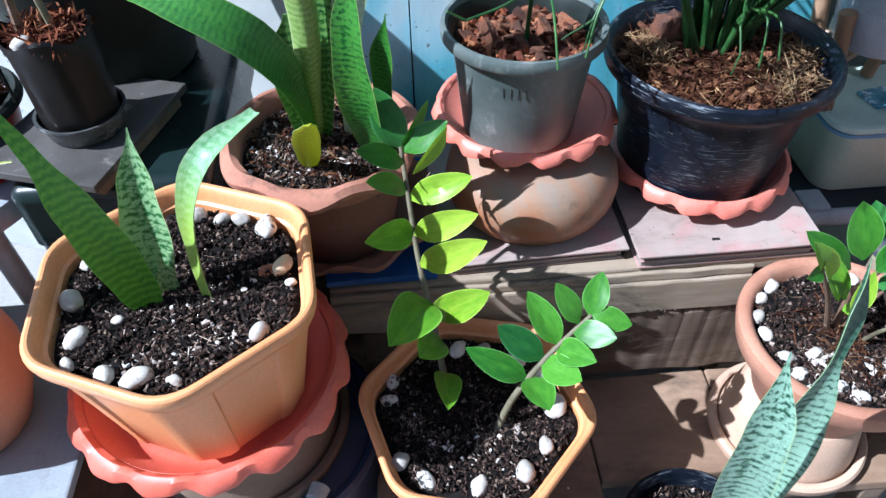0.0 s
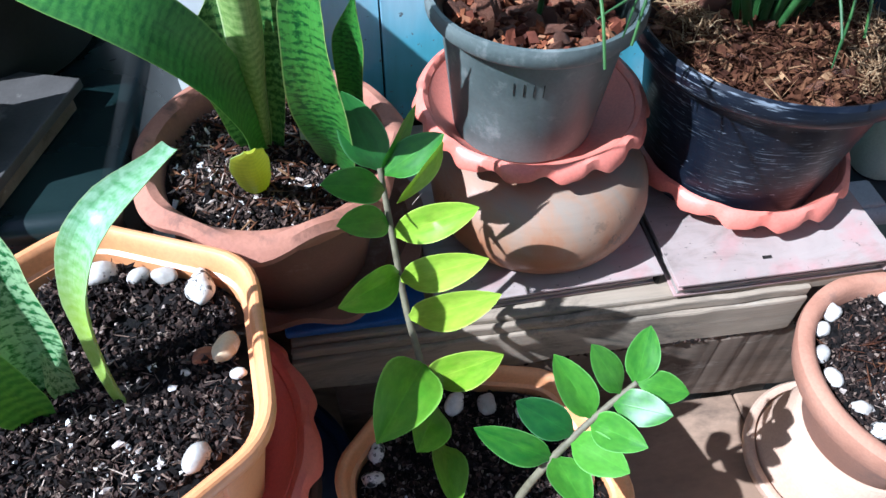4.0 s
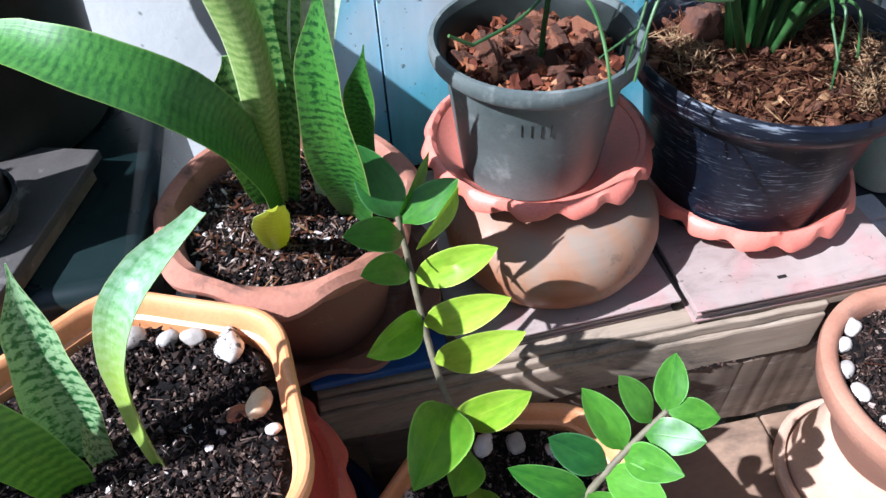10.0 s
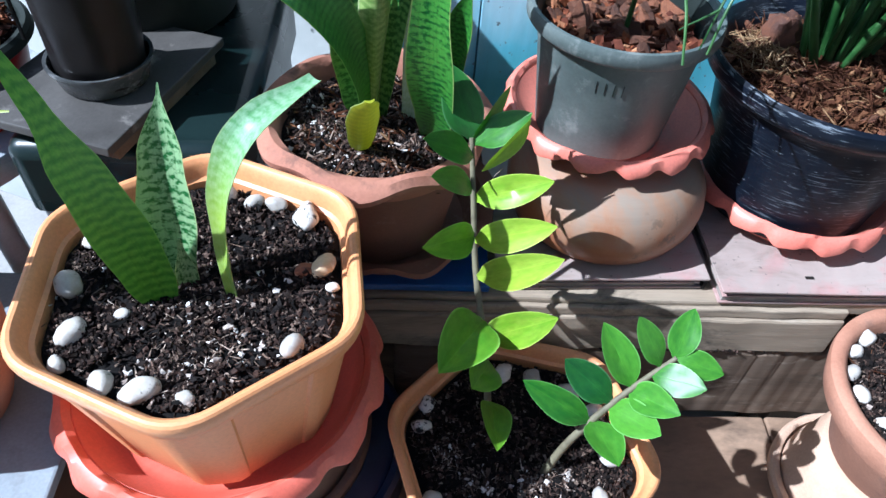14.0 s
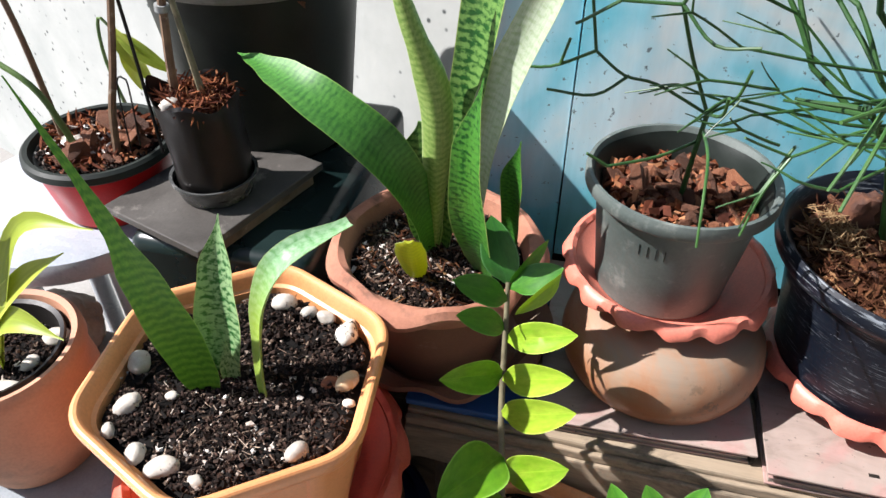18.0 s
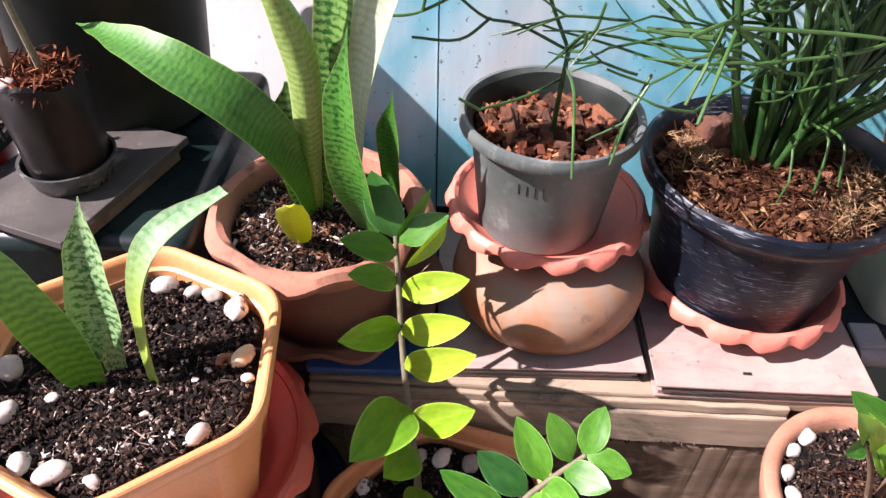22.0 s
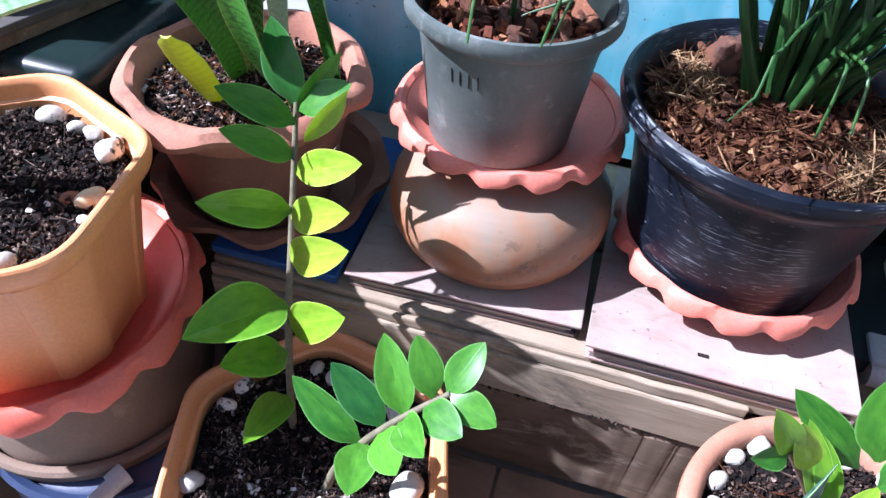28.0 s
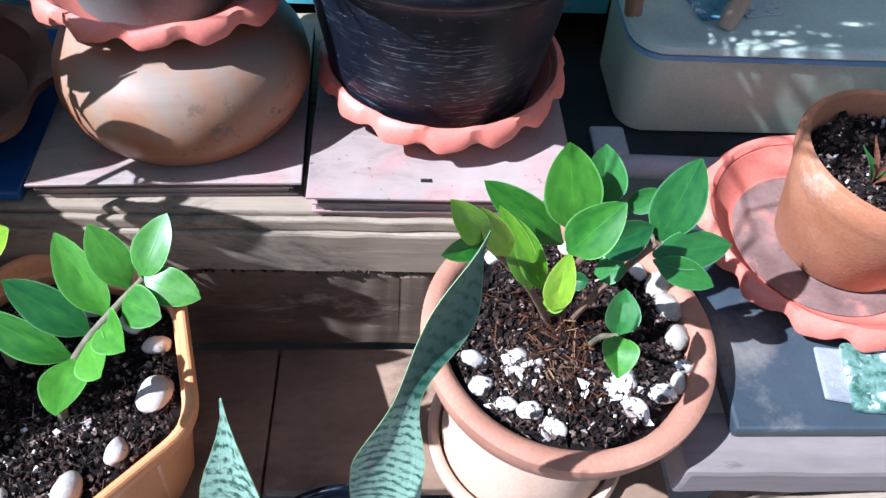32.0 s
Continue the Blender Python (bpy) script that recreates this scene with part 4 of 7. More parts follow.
def bench():
    b = thing("wooden_bench", (0, 0, 0), "weathered pale plank bench with a dark cracked front beam", "bench")
    part("top_plank", slab(-0.095, 0.492, 0.553, 0.688, 0.562, TOP, 0.003, 0.0012, 24, 3), M_WOOD_PALE, b)
    part("top_plank", slab(-0.18, 0.492, 0.692, 0.838, 0.562, TOP - 0.001, 0.003, 0.0012, 24, 9), M_WOOD_PALE, b)
    part("edge_board", slab(-0.095, 0.412, 0.543, 0.560, 0.506, 0.5615, 0.003, 0.0022, 30, 5), M_WOOD_PALE, b, "pale weathered edge board")
    part("edge_strip", slab(-0.095, 0.412, 0.546, 0.5525, 0.562, 0.5745, 0.002, 0.0018, 30, 8), M_WOOD_PALE, b)
    beam = slab(-0.064, 0.60, 0.546, 0.60, 0.371, 0.504, 0.006, 0.003, 150, 12)
    for v in beam.verts:
        # broken upper arris
        if v.co.z > 0.49 and v.co.y < 0.57:
            k = max(0.0, noise.noise(Vector((v.co.x * 30, 1.7, 0)))) + 0.5 * max(0.0, noise.noise(Vector((v.co.x * 95, 4.1, 0))))
            v.co.z -= 0.020 * k
            v.co.y += 0.011 * k
    part("front_beam", beam, M_WOOD_DARK, b, "dark cracked front beam")
    # added screen: keeps sunlit ground from showing through the gap left of the bench
    part("rear_beam", slab(-0.20, -0.0, 0.620, 0.655, 0.20, 0.5605, 0.004, 0.002, 20, 6), M_WOOD_DARK, b, "dark beam added to screen off the sunlit ground")
    for x in (-0.04, 0.46):
        for y in (0.575, 0.79):
            part("leg", slab(x, x + 0.05, y + 0.026, y + 0.07, 0, 0.562, 0.003), M_WOOD_DARK, b)
    # crumbs of rotten wood and grit in the crack
    rng = random.Random(4)
    vs, fs = [], []
    for _ in range(170):
        x = rng.choice((rng.uniform(0.16, 0.36), rng.uniform(-0.05, 0.5)))
        lv, lf = litter([Vector((0.001, 0)), Vector((0, 0.001)), Vector((-0.001, 0))], 0.5055, 1, ((0.002, 0.006), (0.001, 0.004), (0.001, 0.003)), rng.randrange(9999), 0.002)
        o = len(vs)
        y = 0.5455 + rng.uniform(-0.002, 0.004)
        vs += [p + Vector((x, y, 0)) for p in lv]
        fs += [tuple(o + k for k in q) for q in lf]
    tagged(raw_part("crack_litter", vs, fs, M_BITS, b), kind="stuff")
    s = thing("lower_shelf", (0, 0, 0), "stained brown plank shelf below the bench", "shelf")
    for x0, x1, y0, y1 in ((-0.06, 0.215, 0.32, 0.543), (0.2175, 0.395, 0.392, 0.543), (0.3975, 0.60, 0.36, 0.543)):
        part("plank", slab(x0, x1, y0, y1, 0.350, 0.370, 0.003, 0.001, 12, x0 * 50), M_WOOD_BROWN, s)
    for x, y in ((-0.02, 0.35), (0.17, 0.35), (0.42, 0.37), (0.56, 0.37), (0.42, 0.51), (0.0, 0.51)):
        part("leg", slab(x - 0.016, x + 0.016, y - 0.008, y + 0.018, 0, 0.350, 0.003), M_WOOD_DARK, s)


bench()


def folders():
    """Two flat stacks of worn hard covers that the pots stand on."""

    def cover(t, x0, x1, y0, y1, z, th, wob, seed):
        bm = slab(x0, x1, y0, y1, z, z + th, 0.0007, 0, 14)
        for v in bm.verts:
            e = max(0, (0.62 - v.co.y)) / 0.07
            v.co.z += wob * math.sin(v.co.x * 17 + seed) * min(1, e)
        return part("cover", bm, M_CARD, t)

    for x0, x1, y0, y1, top, lean, name in ((0.036, 0.2555, 0.562, 0.79, CARD - 0.004, 2.0, "worn grey hard-cover folder with curling edges"), (0.264, 0.488, 0.547, 0.80, CARD, 0.5, "pinkish grey hard-cover folder, faded and stained")):
        t = thing("folder", ((x0 + x1) / 2, (y0 + y1) / 2, TOP), name + " lying on the bench", "folder", "folders on the bench", lean)
        hx, hy, h = (x1 - x0) / 2, (y1 - y0) / 2, top - TOP
        cover(t, -hx, hx, -hy, hy, h - 0.0028, 0.0028, 0.0010, x0 * 40)
        cover(t, -hx + 0.003, hx - 0.003, -hy + 0.004, hy, 0.0008, 0.0026, 0.0, x0 * 30 + 2)
        part("page_block", slab(-hx + 0.006, hx - 0.012, -hy + 0.006, hy - 0.004, 0.0034, h - 0.0030, 0.0004), M_CARD_EDGE, t)
        part("inner_cover", slab(-hx + 0.004, hx - 0.008, -hy + 0.003, hy - 0.002, h * 0.50, h * 0.50 + 0.002, 0.0004), M_CARD, t)
        if lean < 1:
            part("mark", slab(-0.019, -0.010, -hy + 0.019, -hy + 0.0225, h - 0.0004, h + 0.0003, 0.0001), M_DARKSLIT, t, "small dark printed mark")
        part("spine", slab(hx - 0.0045, hx - 0.0005, -hy + 0.002, hy - 0.002, 0.002, h - 0.0035, 0.0008), M_CARD if lean < 1 else M_DARKSLIT, t)
    bl = tagged(mesh_ob("blue_sheet", slab(-0.098, 0.032, 0.558, 0.78, TOP + 0.0005, TOP + 0.010, 0.002, 0.001, 10), M_BLUE), "deep blue plastic sheet folded flat on the bench", "plastic sheet")


folders()


# ---- pots on the bench ----
def hex_planter(at, radius, base_radius, height, turn, name):
    t = thing("hexagonal_planter", at, name, "planter", "hexagonal planters")
    R, B, H = radius, base_radius, height
    body = [(0.97 * B, 0.0, 0.0), (B, 0.004, 0.016), (B + (R * 0.90 - B) * 0.5, H * 0.45, 0.022), (R * 0.90, H - 0.027, 0.022)]
    out = [(hex_outline(r, turn, rib, 0.17, 0.85), z) for r, z, rib in body]
    rim = [(0.905, 0.0235), (0.950, 0.0225), (0.970, 0.0195), (0.984, 0.0145), (0.994, 0.0085), (0.996, 0.0050), (0.991, 0.0022), (0.980, 0.0006), (0.964, 0.0), (0.946, 0.0006), (0.930, 0.0024), (0.917, 0.0055), (0.908, 0.0105), (0.898, 0.0165), (0.872, 0.0185), (0.84, 0.06)]
    out += [(hex_outline(R * k, turn), H - d) for k, d in rim]
    part("tub", loft(out), M_APRICOT, t, sharp=0.45)
    return t


def fill(t, outline, z, seed, amp=0.005, shreds=700, crumbs=260, grit=60, clump=None, material=None, label="dark moist potting soil with bark shreds"):
    s = part("soil", soil_bed(outline, z, amp, seed), material or M_SOIL, t, label)
    bed_litter(outline, z, seed, s, shreds, crumbs, grit, clump)
    return s


HEX1 = (-0.208, 0.4445, 0.576)
HEX2 = (0.061, 0.421, 0.372)
wavy_saucer((-0.216, 0.460, 0.553), 0.1440, 0.040, 15, "salmon-red scalloped saucer under an apricot planter", 10, deep=0.008, base=0.74, material=M_PINK_RED)
h1 = hex_planter(HEX1, 0.1410, 0.100, 0.163, 36.5, "apricot plastic hexagonal planter with snake plant cuttings")
fill(h1, hex_outline(0.1215, 36.5), 0.139, 3, 0.005, 1100, 420, 40, [(0.0, -0.075, 0.016), (0.03, -0.06, 0.016), (0.015, -0.02, 0.03), (-0.02, 0.0, 0.04)])
h2 = hex_planter(HEX2, 0.1380, 0.098, 0.157, 46.5, "apricot plastic hexagonal planter with two leafy cuttings")
fill(h2, hex_outline(0.1190, 46.5), 0.132, 8, 0.005, 900, 420, 40, [(-0.07, -0.006, 0.010), (-0.04, -0.04, 0.012), (0.008, -0.031, 0.010), (0.037, -0.024, 0.008), (0.02, -0.06, 0.02)])


def upturned_pot(at, lip, top, height, material, name, group="", bead=True):
    t = thing("upturned_pot", at, name, "clay pot", group)
    th = 0.009
    prof = [(0, height), (top * 0.90, height), (top * 0.97, height - 0.0015), (top, height - 0.005), (lip - 0.0135, 0.018), (lip - 0.0135, 0.004), (lip - 0.0135 - th, 0.004), (top - th, height - 0.012), (0, height - 0.012)]
    part("body", revolve(prof, 72), material, t)
    ring = [(lip - 0.0105, 0.0165), (lip - 0.008, 0.0182), (lip - 0.003, 0.0180), (lip, 0.014), (lip - 0.001, 0.003), (lip - 0.004, 0.0), (lip - 0.0136, 0.0), (lip - 0.0136, 0.0036), (lip - 0.0105, 0.0042), (lip - 0.0105, 0.0165)]
    part("lip", revolve_band(ring, 72, lambda a, i, r, z: (r, z)), material, t)
    return t


upturned_pot((-0.217, 0.483, 0.428), 0.131, 0.108, 0.125, M_CLAY_DARK, "dusty dark clay pot turned upside down as a stand")


def drum():
    t = thing("blue_drum", (-0.182, 0.474, 0.0), "dark blue plastic drum standing under an upturned pot", "drum")
    prof = [(0, 0), (0.124, 0), (0.130, 0.008), (0.132, 0.14), (0.137, 0.15), (0.137, 0.165), (0.132, 0.175), (0.134, 0.30), (0.139, 0.31), (0.139, 0.325), (0.134, 0.335), (0.132, 0.405), (0.126, 0.420), (0.116, 0.427), (0, 0.4275)]
    part("body", revolve(prof, 72), M_DRUM, t)
    # rolled lid ring with a seam, and a screw cap
    part("lid_ring", revolve([(0.123, 0.421), (0.129, 0.419), (0.134, 0.423), (0.135, 0.430), (0.130, 0.435), (0.123, 0.432), (0.121, 0.426)], 72), M_DRUM, t, "raised rim ring")
    g = thing("pipe_fitting", (-0.128, 0.356, 0.428), "small grey plastic pipe fitting lying on the blue drum", "pipe fitting", turn=-18)
    part("elbow", curve_tube([(0, 0.018, 0.010), (0.001, 0.0, 0.011), (0.004, -0.014, 0.013), (0.006, -0.026, 0.016)], 0.0085, 0.0085, 10, 16), M_PVC, g)
    part("collar", tube([[((-0.001, 0.014, 0.0115), 0.0105), ((0, 0.030, 0.0115), 0.0115)]], 20), M_PVC, g)
    part("collar", tube([[((0.0055, -0.022, 0.0145), 0.010), ((0.0075, -0.031, 0.018), 0.0105)]], 20), M_PVC, g)


drum()


def snake_pot():
    t = thing("clay_pot", (-0.085, 0.647, 0.598), "old terracotta pot with a ruffled rim and snake plants", "clay pot")

    def ruffle(a, i, r, z):
        k = {5: 0.6, 6: 1, 7: 1, 8: 0.9, 9: 0.5}.get(i, 0)
        s = math.sin(a * 7 + 0.9) + 0.3 * math.sin(a * 3)
        return r + 0.0035 * k * s, z - 0.0045 * k * s

    H = 0.142
    prof = [(0, 0), (0.066, 0), (0.071, 0.004), (0.082, 0.06), (0.094, 0.108), (0.103, 0.121), (0.112, 0.127), (0.113, 0.133), (0.108, 0.140), (0.101, H), (0.095, 0.138), (0.092, 0.126), (0.089, 0.105), (0, 0.10)]
    # body colour holds dark clay plus the shade below the rim
    part("body", revolve(prof[:5] + [(0.088, 0.108), (0, 0.10)], 96), M_CLAY_BROWN, t, "dark brown stained clay body with shade in its colour")
    part("ruffled_rim", revolve_band([(0.0905, 0.1085), (0.0945, 0.1085)] + prof[5:12] + [(0.089, 0.109), (0.0905, 0.1085)], 96, lambda a, i, r, z: ruffle(a, i + 3, r, z)), M_CLAY_PINK, t, "pinkish terracotta ruffled rim")
    soil = fill(t, round_outline(0.0905), 0.119, 21, 0.006, 1000, 300, 60, [(-0.045, 0.0, 0.018), (-0.02, -0.03, 0.02), (0.02, -0.02, 0.03)])
    for name, count, m, seed in (("bark_shred", 260, M_COIR, 23), ("tan_shred", 130, M_FIBRE, 24)):
        v, f = litter(round_outline(0.088), 0.121, count, ((0.004, 0.014), (0.0006, 0.0020), (0.0005, 0.0014)), seed, 0.006, 0.5)
        tagged(raw_part(name, v, f, m, soil), kind="stuff")
    s = thing("clay_saucer", (-0.075, 0.655, TOP + 0.0105), "dusty terracotta saucer with a ruffled lip", "saucer")

    def lip(a, i, r, z):
        k = {2: 0.5, 3: 1, 4: 1}.get(i, 0)
        return r + 0.003 * k * math.sin(a * 9), z - 0.004 * k * math.sin(a * 9)

    part("dish", revolve([(0, 0), (0.085, 0), (0.1035, 0.0275), (0.099, 0.0285), (0.082, 0.007), (0, 0.007)], 96), M_CLAY_BROWN, s)
    part("ruffled_lip", revolve_band([(0.099, 0.029), (0.104, 0.0278), (0.110, 0.0295), (0.117, 0.032), (0.116, 0.038), (0.102, 0.0345), (0.099, 0.029)], 96, lip), M_CLAY_BROWN, s)


snake_pot()


def bowl():
    t = thing("round_clay_bowl", (0.157, 0.667, CARD - 0.004), "squat rounded clay bowl upside down, dusty with worn patches", "clay bowl")
    prof = [(0, 0), (0.080, 0), (0.0875, 0.003), (0.0965, 0.014), (0.1035, 0.030), (0.1050, 0.044), (0.102, 0.060), (0.094, 0.074), (0.082, 0.084), (0.065, 0.0895), (0, 0.0905)]
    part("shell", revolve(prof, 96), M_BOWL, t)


bowl()
wavy_saucer((0.150, 0.702, CARD + 0.0865), 0.108, 0.030, 15, "salmon-pink scalloped saucer under a grey pot", 4, deep=0.0062)


def grey_pot():
    t = thing("grey_pot", (0.142, 0.697, CARD + 0.091), "scuffed grey plastic nursery pot full of bark chips", "plant pot")
    H = 0.134
    prof = [(0, 0), (0.060, 0), (0.065, 0.003), (0.070, 0.045), (0.0760, 0.094), (0.0772, 0.099), (0.0775, 0.104), (0.0800, 0.116), (0.0835, 0.118), (0.0885, 0.1185), (0.0905, 0.121), (0.0905, 0.130), (0.0890, H), (0.0855, H), (0.0835, 0.130), (0.0775, 0.118), (0.0755, 0.10), (0, 0.09)]
    part("tub", revolve(prof, 96), M_GREY, t)
    for k in range(4):
        a = radians(-114 + 6.0 * k)
        m = Matrix.Rotation(a, 4, "Z") @ Matrix.Translation((0.0757, 0, 0.0885)) @ Matrix.Rotation(radians(7), 4, "Y")
        bm = bmesh.new()
        bmesh.ops.create_cube(bm, size=1, matrix=m @ Matrix.Diagonal((0.0010, 0.0008, 0.013, 1)))
        bmesh.ops.bevel(bm, geom=bm.edges, offset=0.0003, segments=1, affect="EDGES")
        part("rib", bm, M_DARKGREY, t, "thin dark moulded rib")
    # shade inside the rim and soil stain, both put into one dark band
    part("inner_stain", revolve_band([(0.0826, 0.1285), (0.0768, 0.1175), (0.0748, 0.100), (0.0740, 0.100), (0.0760, 0.1178), (0.0818, 0.1288), (0.0826, 0.1285)], 96, lambda a, i, r, z: (r, z + (0.0012 * math.sin(5 * a) if z > 0.128 else 0))), M_DARKGREY, t, "dark inner wall, shade and soil stain in its colour")
    s = part("soil", soil_bed(round_outline(0.0736), 0.098, 0.005, 31, 22, 0.004), M_SOIL, t, "dark bark compost")
    chips(t, round_outline(0.064), 0.103, 40, 0.020, 0.046, 5, 1.0)
    chips(t, round_outline(0.069), 0.103, 80, 0.009, 0.022, 6, 1.0)
    v, f = litter(round_outline(0.073), 0.100, 260, ((0.004, 0.014), (0.003, 0.009), (0.002, 0.006)), 77, 0.010, 0.8)
    tagged(raw_part("bark_litter", v, f, M_BARK, s), kind="stuff")
    return t


def chip_mesh(seed):
    rng = random.Random(seed)
    bm = bmesh.new()
    for _ in range(17):
        d = Vector((rng.gauss(0, 1), rng.gauss(0, 1), rng.gauss(0, 1))).normalized() * rng.uniform(0.42, 0.62)
        bm.verts.new((max(-0.5, min(0.5, d.x * 1.2)), max(-0.5, min(0.5, d.y * 1.1)), max(-0.42, min(0.42, d.z * 1.3))))
    hull = bmesh.ops.convex_hull(bm, input=bm.verts)
    bmesh.ops.delete(bm, geom=[v for v in hull["geom_interior"] if isinstance(v, bmesh.types.BMVert)], context="VERTS")
    bmesh.ops.subdivide_edges(bm, edges=bm.edges, cuts=1, use_grid_fill=True)
    bmesh.ops.triangulate(bm, faces=bm.faces)
    for v in bm.verts:
        k = noise.noise(Vector((v.co.x * 2.2, v.co.y * 6.5, v.co.z * 4 + seed)))
        v.co += v.co.normalized() * 0.16 * k
        v.co.z += 0.22 * math.sin(2.6 * v.co.x + seed) * (0.5 - abs(v.co.y))
    me = bpy.data.meshes.new("bark_chip")
    bmesh.ops.recalc_face_normals(bm, faces=bm.faces)
    bm.to_mesh(me)
    bm.free()
    me.materials.append(M_BARK_ONE)
    return me


CHIPS = [chip_mesh(k) for k in range(9)]


def chips(t, outline, z, count, small, large, seed, rough=0.0):
    rng = random.Random(seed)
    for k in range(count):
        p = inside(outline, rng, 0.97)
        l = rng.uniform(small, large)
        c = new("bark_chip", CHIPS[k % 9])
        c.parent = t
        c.matrix_basis = Matrix.LocRotScale((p.x, p.y, z + rng.uniform(-0.003, 0.008)), Euler((rng.gauss(0, 0.4 + 0.3 * rough), rng.gauss(0, 0.4 + 0.2 * rough), rng.uniform(0, 6.28))), (l, l * rng.uniform(0.4, 0.75), l * rng.uniform(0.15 + 0.08 * rough, 0.35 + 0.15 * rough)))


grey = grey_pot()
wavy_saucer((0.378, 0.694, CARD), 0.112, 0.036, 15, "salmon-pink scalloped saucer under a black pot", 0, deep=0.0062, base=0.76)


def black_pot():
    t = thing("black_pot", (0.371, 0.697, CARD + 0.0045), "large black plastic pot with pale scuff marks", "plant pot")
    H = 0.175
    prof = [(0, 0), (0.086, 0), (0.092, 0.004), (0.100, 0.06), (0.112, 0.135), (0.113, 0.145), (0.118, 0.150), (0.1265, 0.152), (0.1305, 0.157), (0.1325, 0.165), (0.131, 0.172), (0.127, H), (0.1225, 0.172), (0.118, 0.162), (0.1095, 0.152), (0.108, 0.14), (0, 0.13)]
    part("tub", revolve(prof, 112), M_BLACK, t)
    o = round_outline(0.1105)
    s = part("soil", soil_bed(o, 0.146, 0.010, 41), M_COIRBED, t, "brown coir and bark mulch")
    chips(t, round_outline(0.108), 0.152, 70, 0.010, 0.030, 15)
    v, f = litter(o, 0.150, 900, ((0.008, 0.028), (0.0005, 0.0012), (0.0005, 0.0010)), 45, 0.012, 0.5)
    tagged(raw_part("coir_fibre", v, f, M_COIR, s), kind="stuff")
    v, f = litter(o, 0.150, 800, ((0.005, 0.018), (0.002, 0.007), (0.001, 0.004)), 46, 0.008, 0.5)
    tagged(raw_part("bark_litter", v, f, M_COIR, s), kind="stuff")
    v, f = litter(o, 0.153, 620, ((0.008, 0.030), (0.0004, 0.0010), (0.0004, 0.0010)), 48, 0.012, 0.5, [(-0.075, 0.012, 0.014), (-0.06, 0.04, 0.014), (0.07, -0.05, 0.014), (0.045, -0.075, 0.010), (0.09, -0.01, 0.010)])
    tagged(raw_part("straw", v, f, M_STRAW, s), kind="stuff")
    bm = bmesh.new()
    bmesh.ops.create_icosphere(bm, subdivisions=3, radius=1)
    for v in bm.verts:
        v.co = v.co * (1 + 0.3 * noise.noise(v.co * 3)) * 0.02
        v.co.z *= 1.3
        v.co += Vector((-0.045, 0.05, 0.165))
    part("coir_clump", bm, M_COIRBED, t, "lump of tan coconut husk")


black_pot()


# ---- pots in front ----
def leafy_pot():
    upturned_pot((0.467, 0.444, 0.3705), 0.0965, 0.070, 0.089, M_CLAY_PALE, "pale bleached clay pot turned upside down as a stand")
    t = thing("clay_pot", (0.471, 0.4435, 0.4600), "terracotta pot with a thick collar rim and a young leafy plant", "clay pot")
    H = 0.116
    prof = [(0, 0), (0.064, 0), (0.068, 0.003), (0.090, 0.074), (0.094, 0.079), (0.1055, 0.081), (0.1085, 0.085), (0.1135, 0.106), (0.113, 0.113), (0.109, H), (0.102, H), (0.097, 0.112), (0.094, 0.098), (0.090, 0.085), (0, 0.08)]
    part("body", revolve(prof, 96), M_CLAY_WORN, t)
    soil = fill(t, round_outline(0.0945), 0.1015, 52, 0.005, 800, 260, 26, [(-0.04, -0.018, 0.010), (-0.05, -0.04, 0.012), (0.03, -0.045, 0.010), (-0.02, -0.05, 0.02)])
    crumbs = [(-0.045, -0.0275, 0.005), (-0.037, -0.0345, 0.006), (0.031, -0.0475, 0.006), (0.038, -0.066, 0.005), (-0.025, -0.080, 0.003), (0.005, -0.0445, 0.004)]
    v, f = litter(round_outline(0.0945), 0.103, 30, ((0.003, 0.010), (0.003, 0.008), (0.0015, 0.004)), 57, 0.004, 0.5, crumbs)
    tagged(raw_part("white_shell_crumb", v, f, M_PERLITE, soil), "broken white shell crumbs", kind="stuff")
    v, f = litter(round_outline(0.0945), 0.103, 200, ((0.005, 0.020), (0.0004, 0.0010), (0.0004, 0.0009)), 58, 0.008, 0.5, [(0.0, 0.0, 0.020), (0.0, -0.035, 0.018), (-0.02, 0.01, 0.025)])
    tagged(raw_part("root_fibre", v, f, M_COIR, soil), kind="stuff")


leafy_pot()


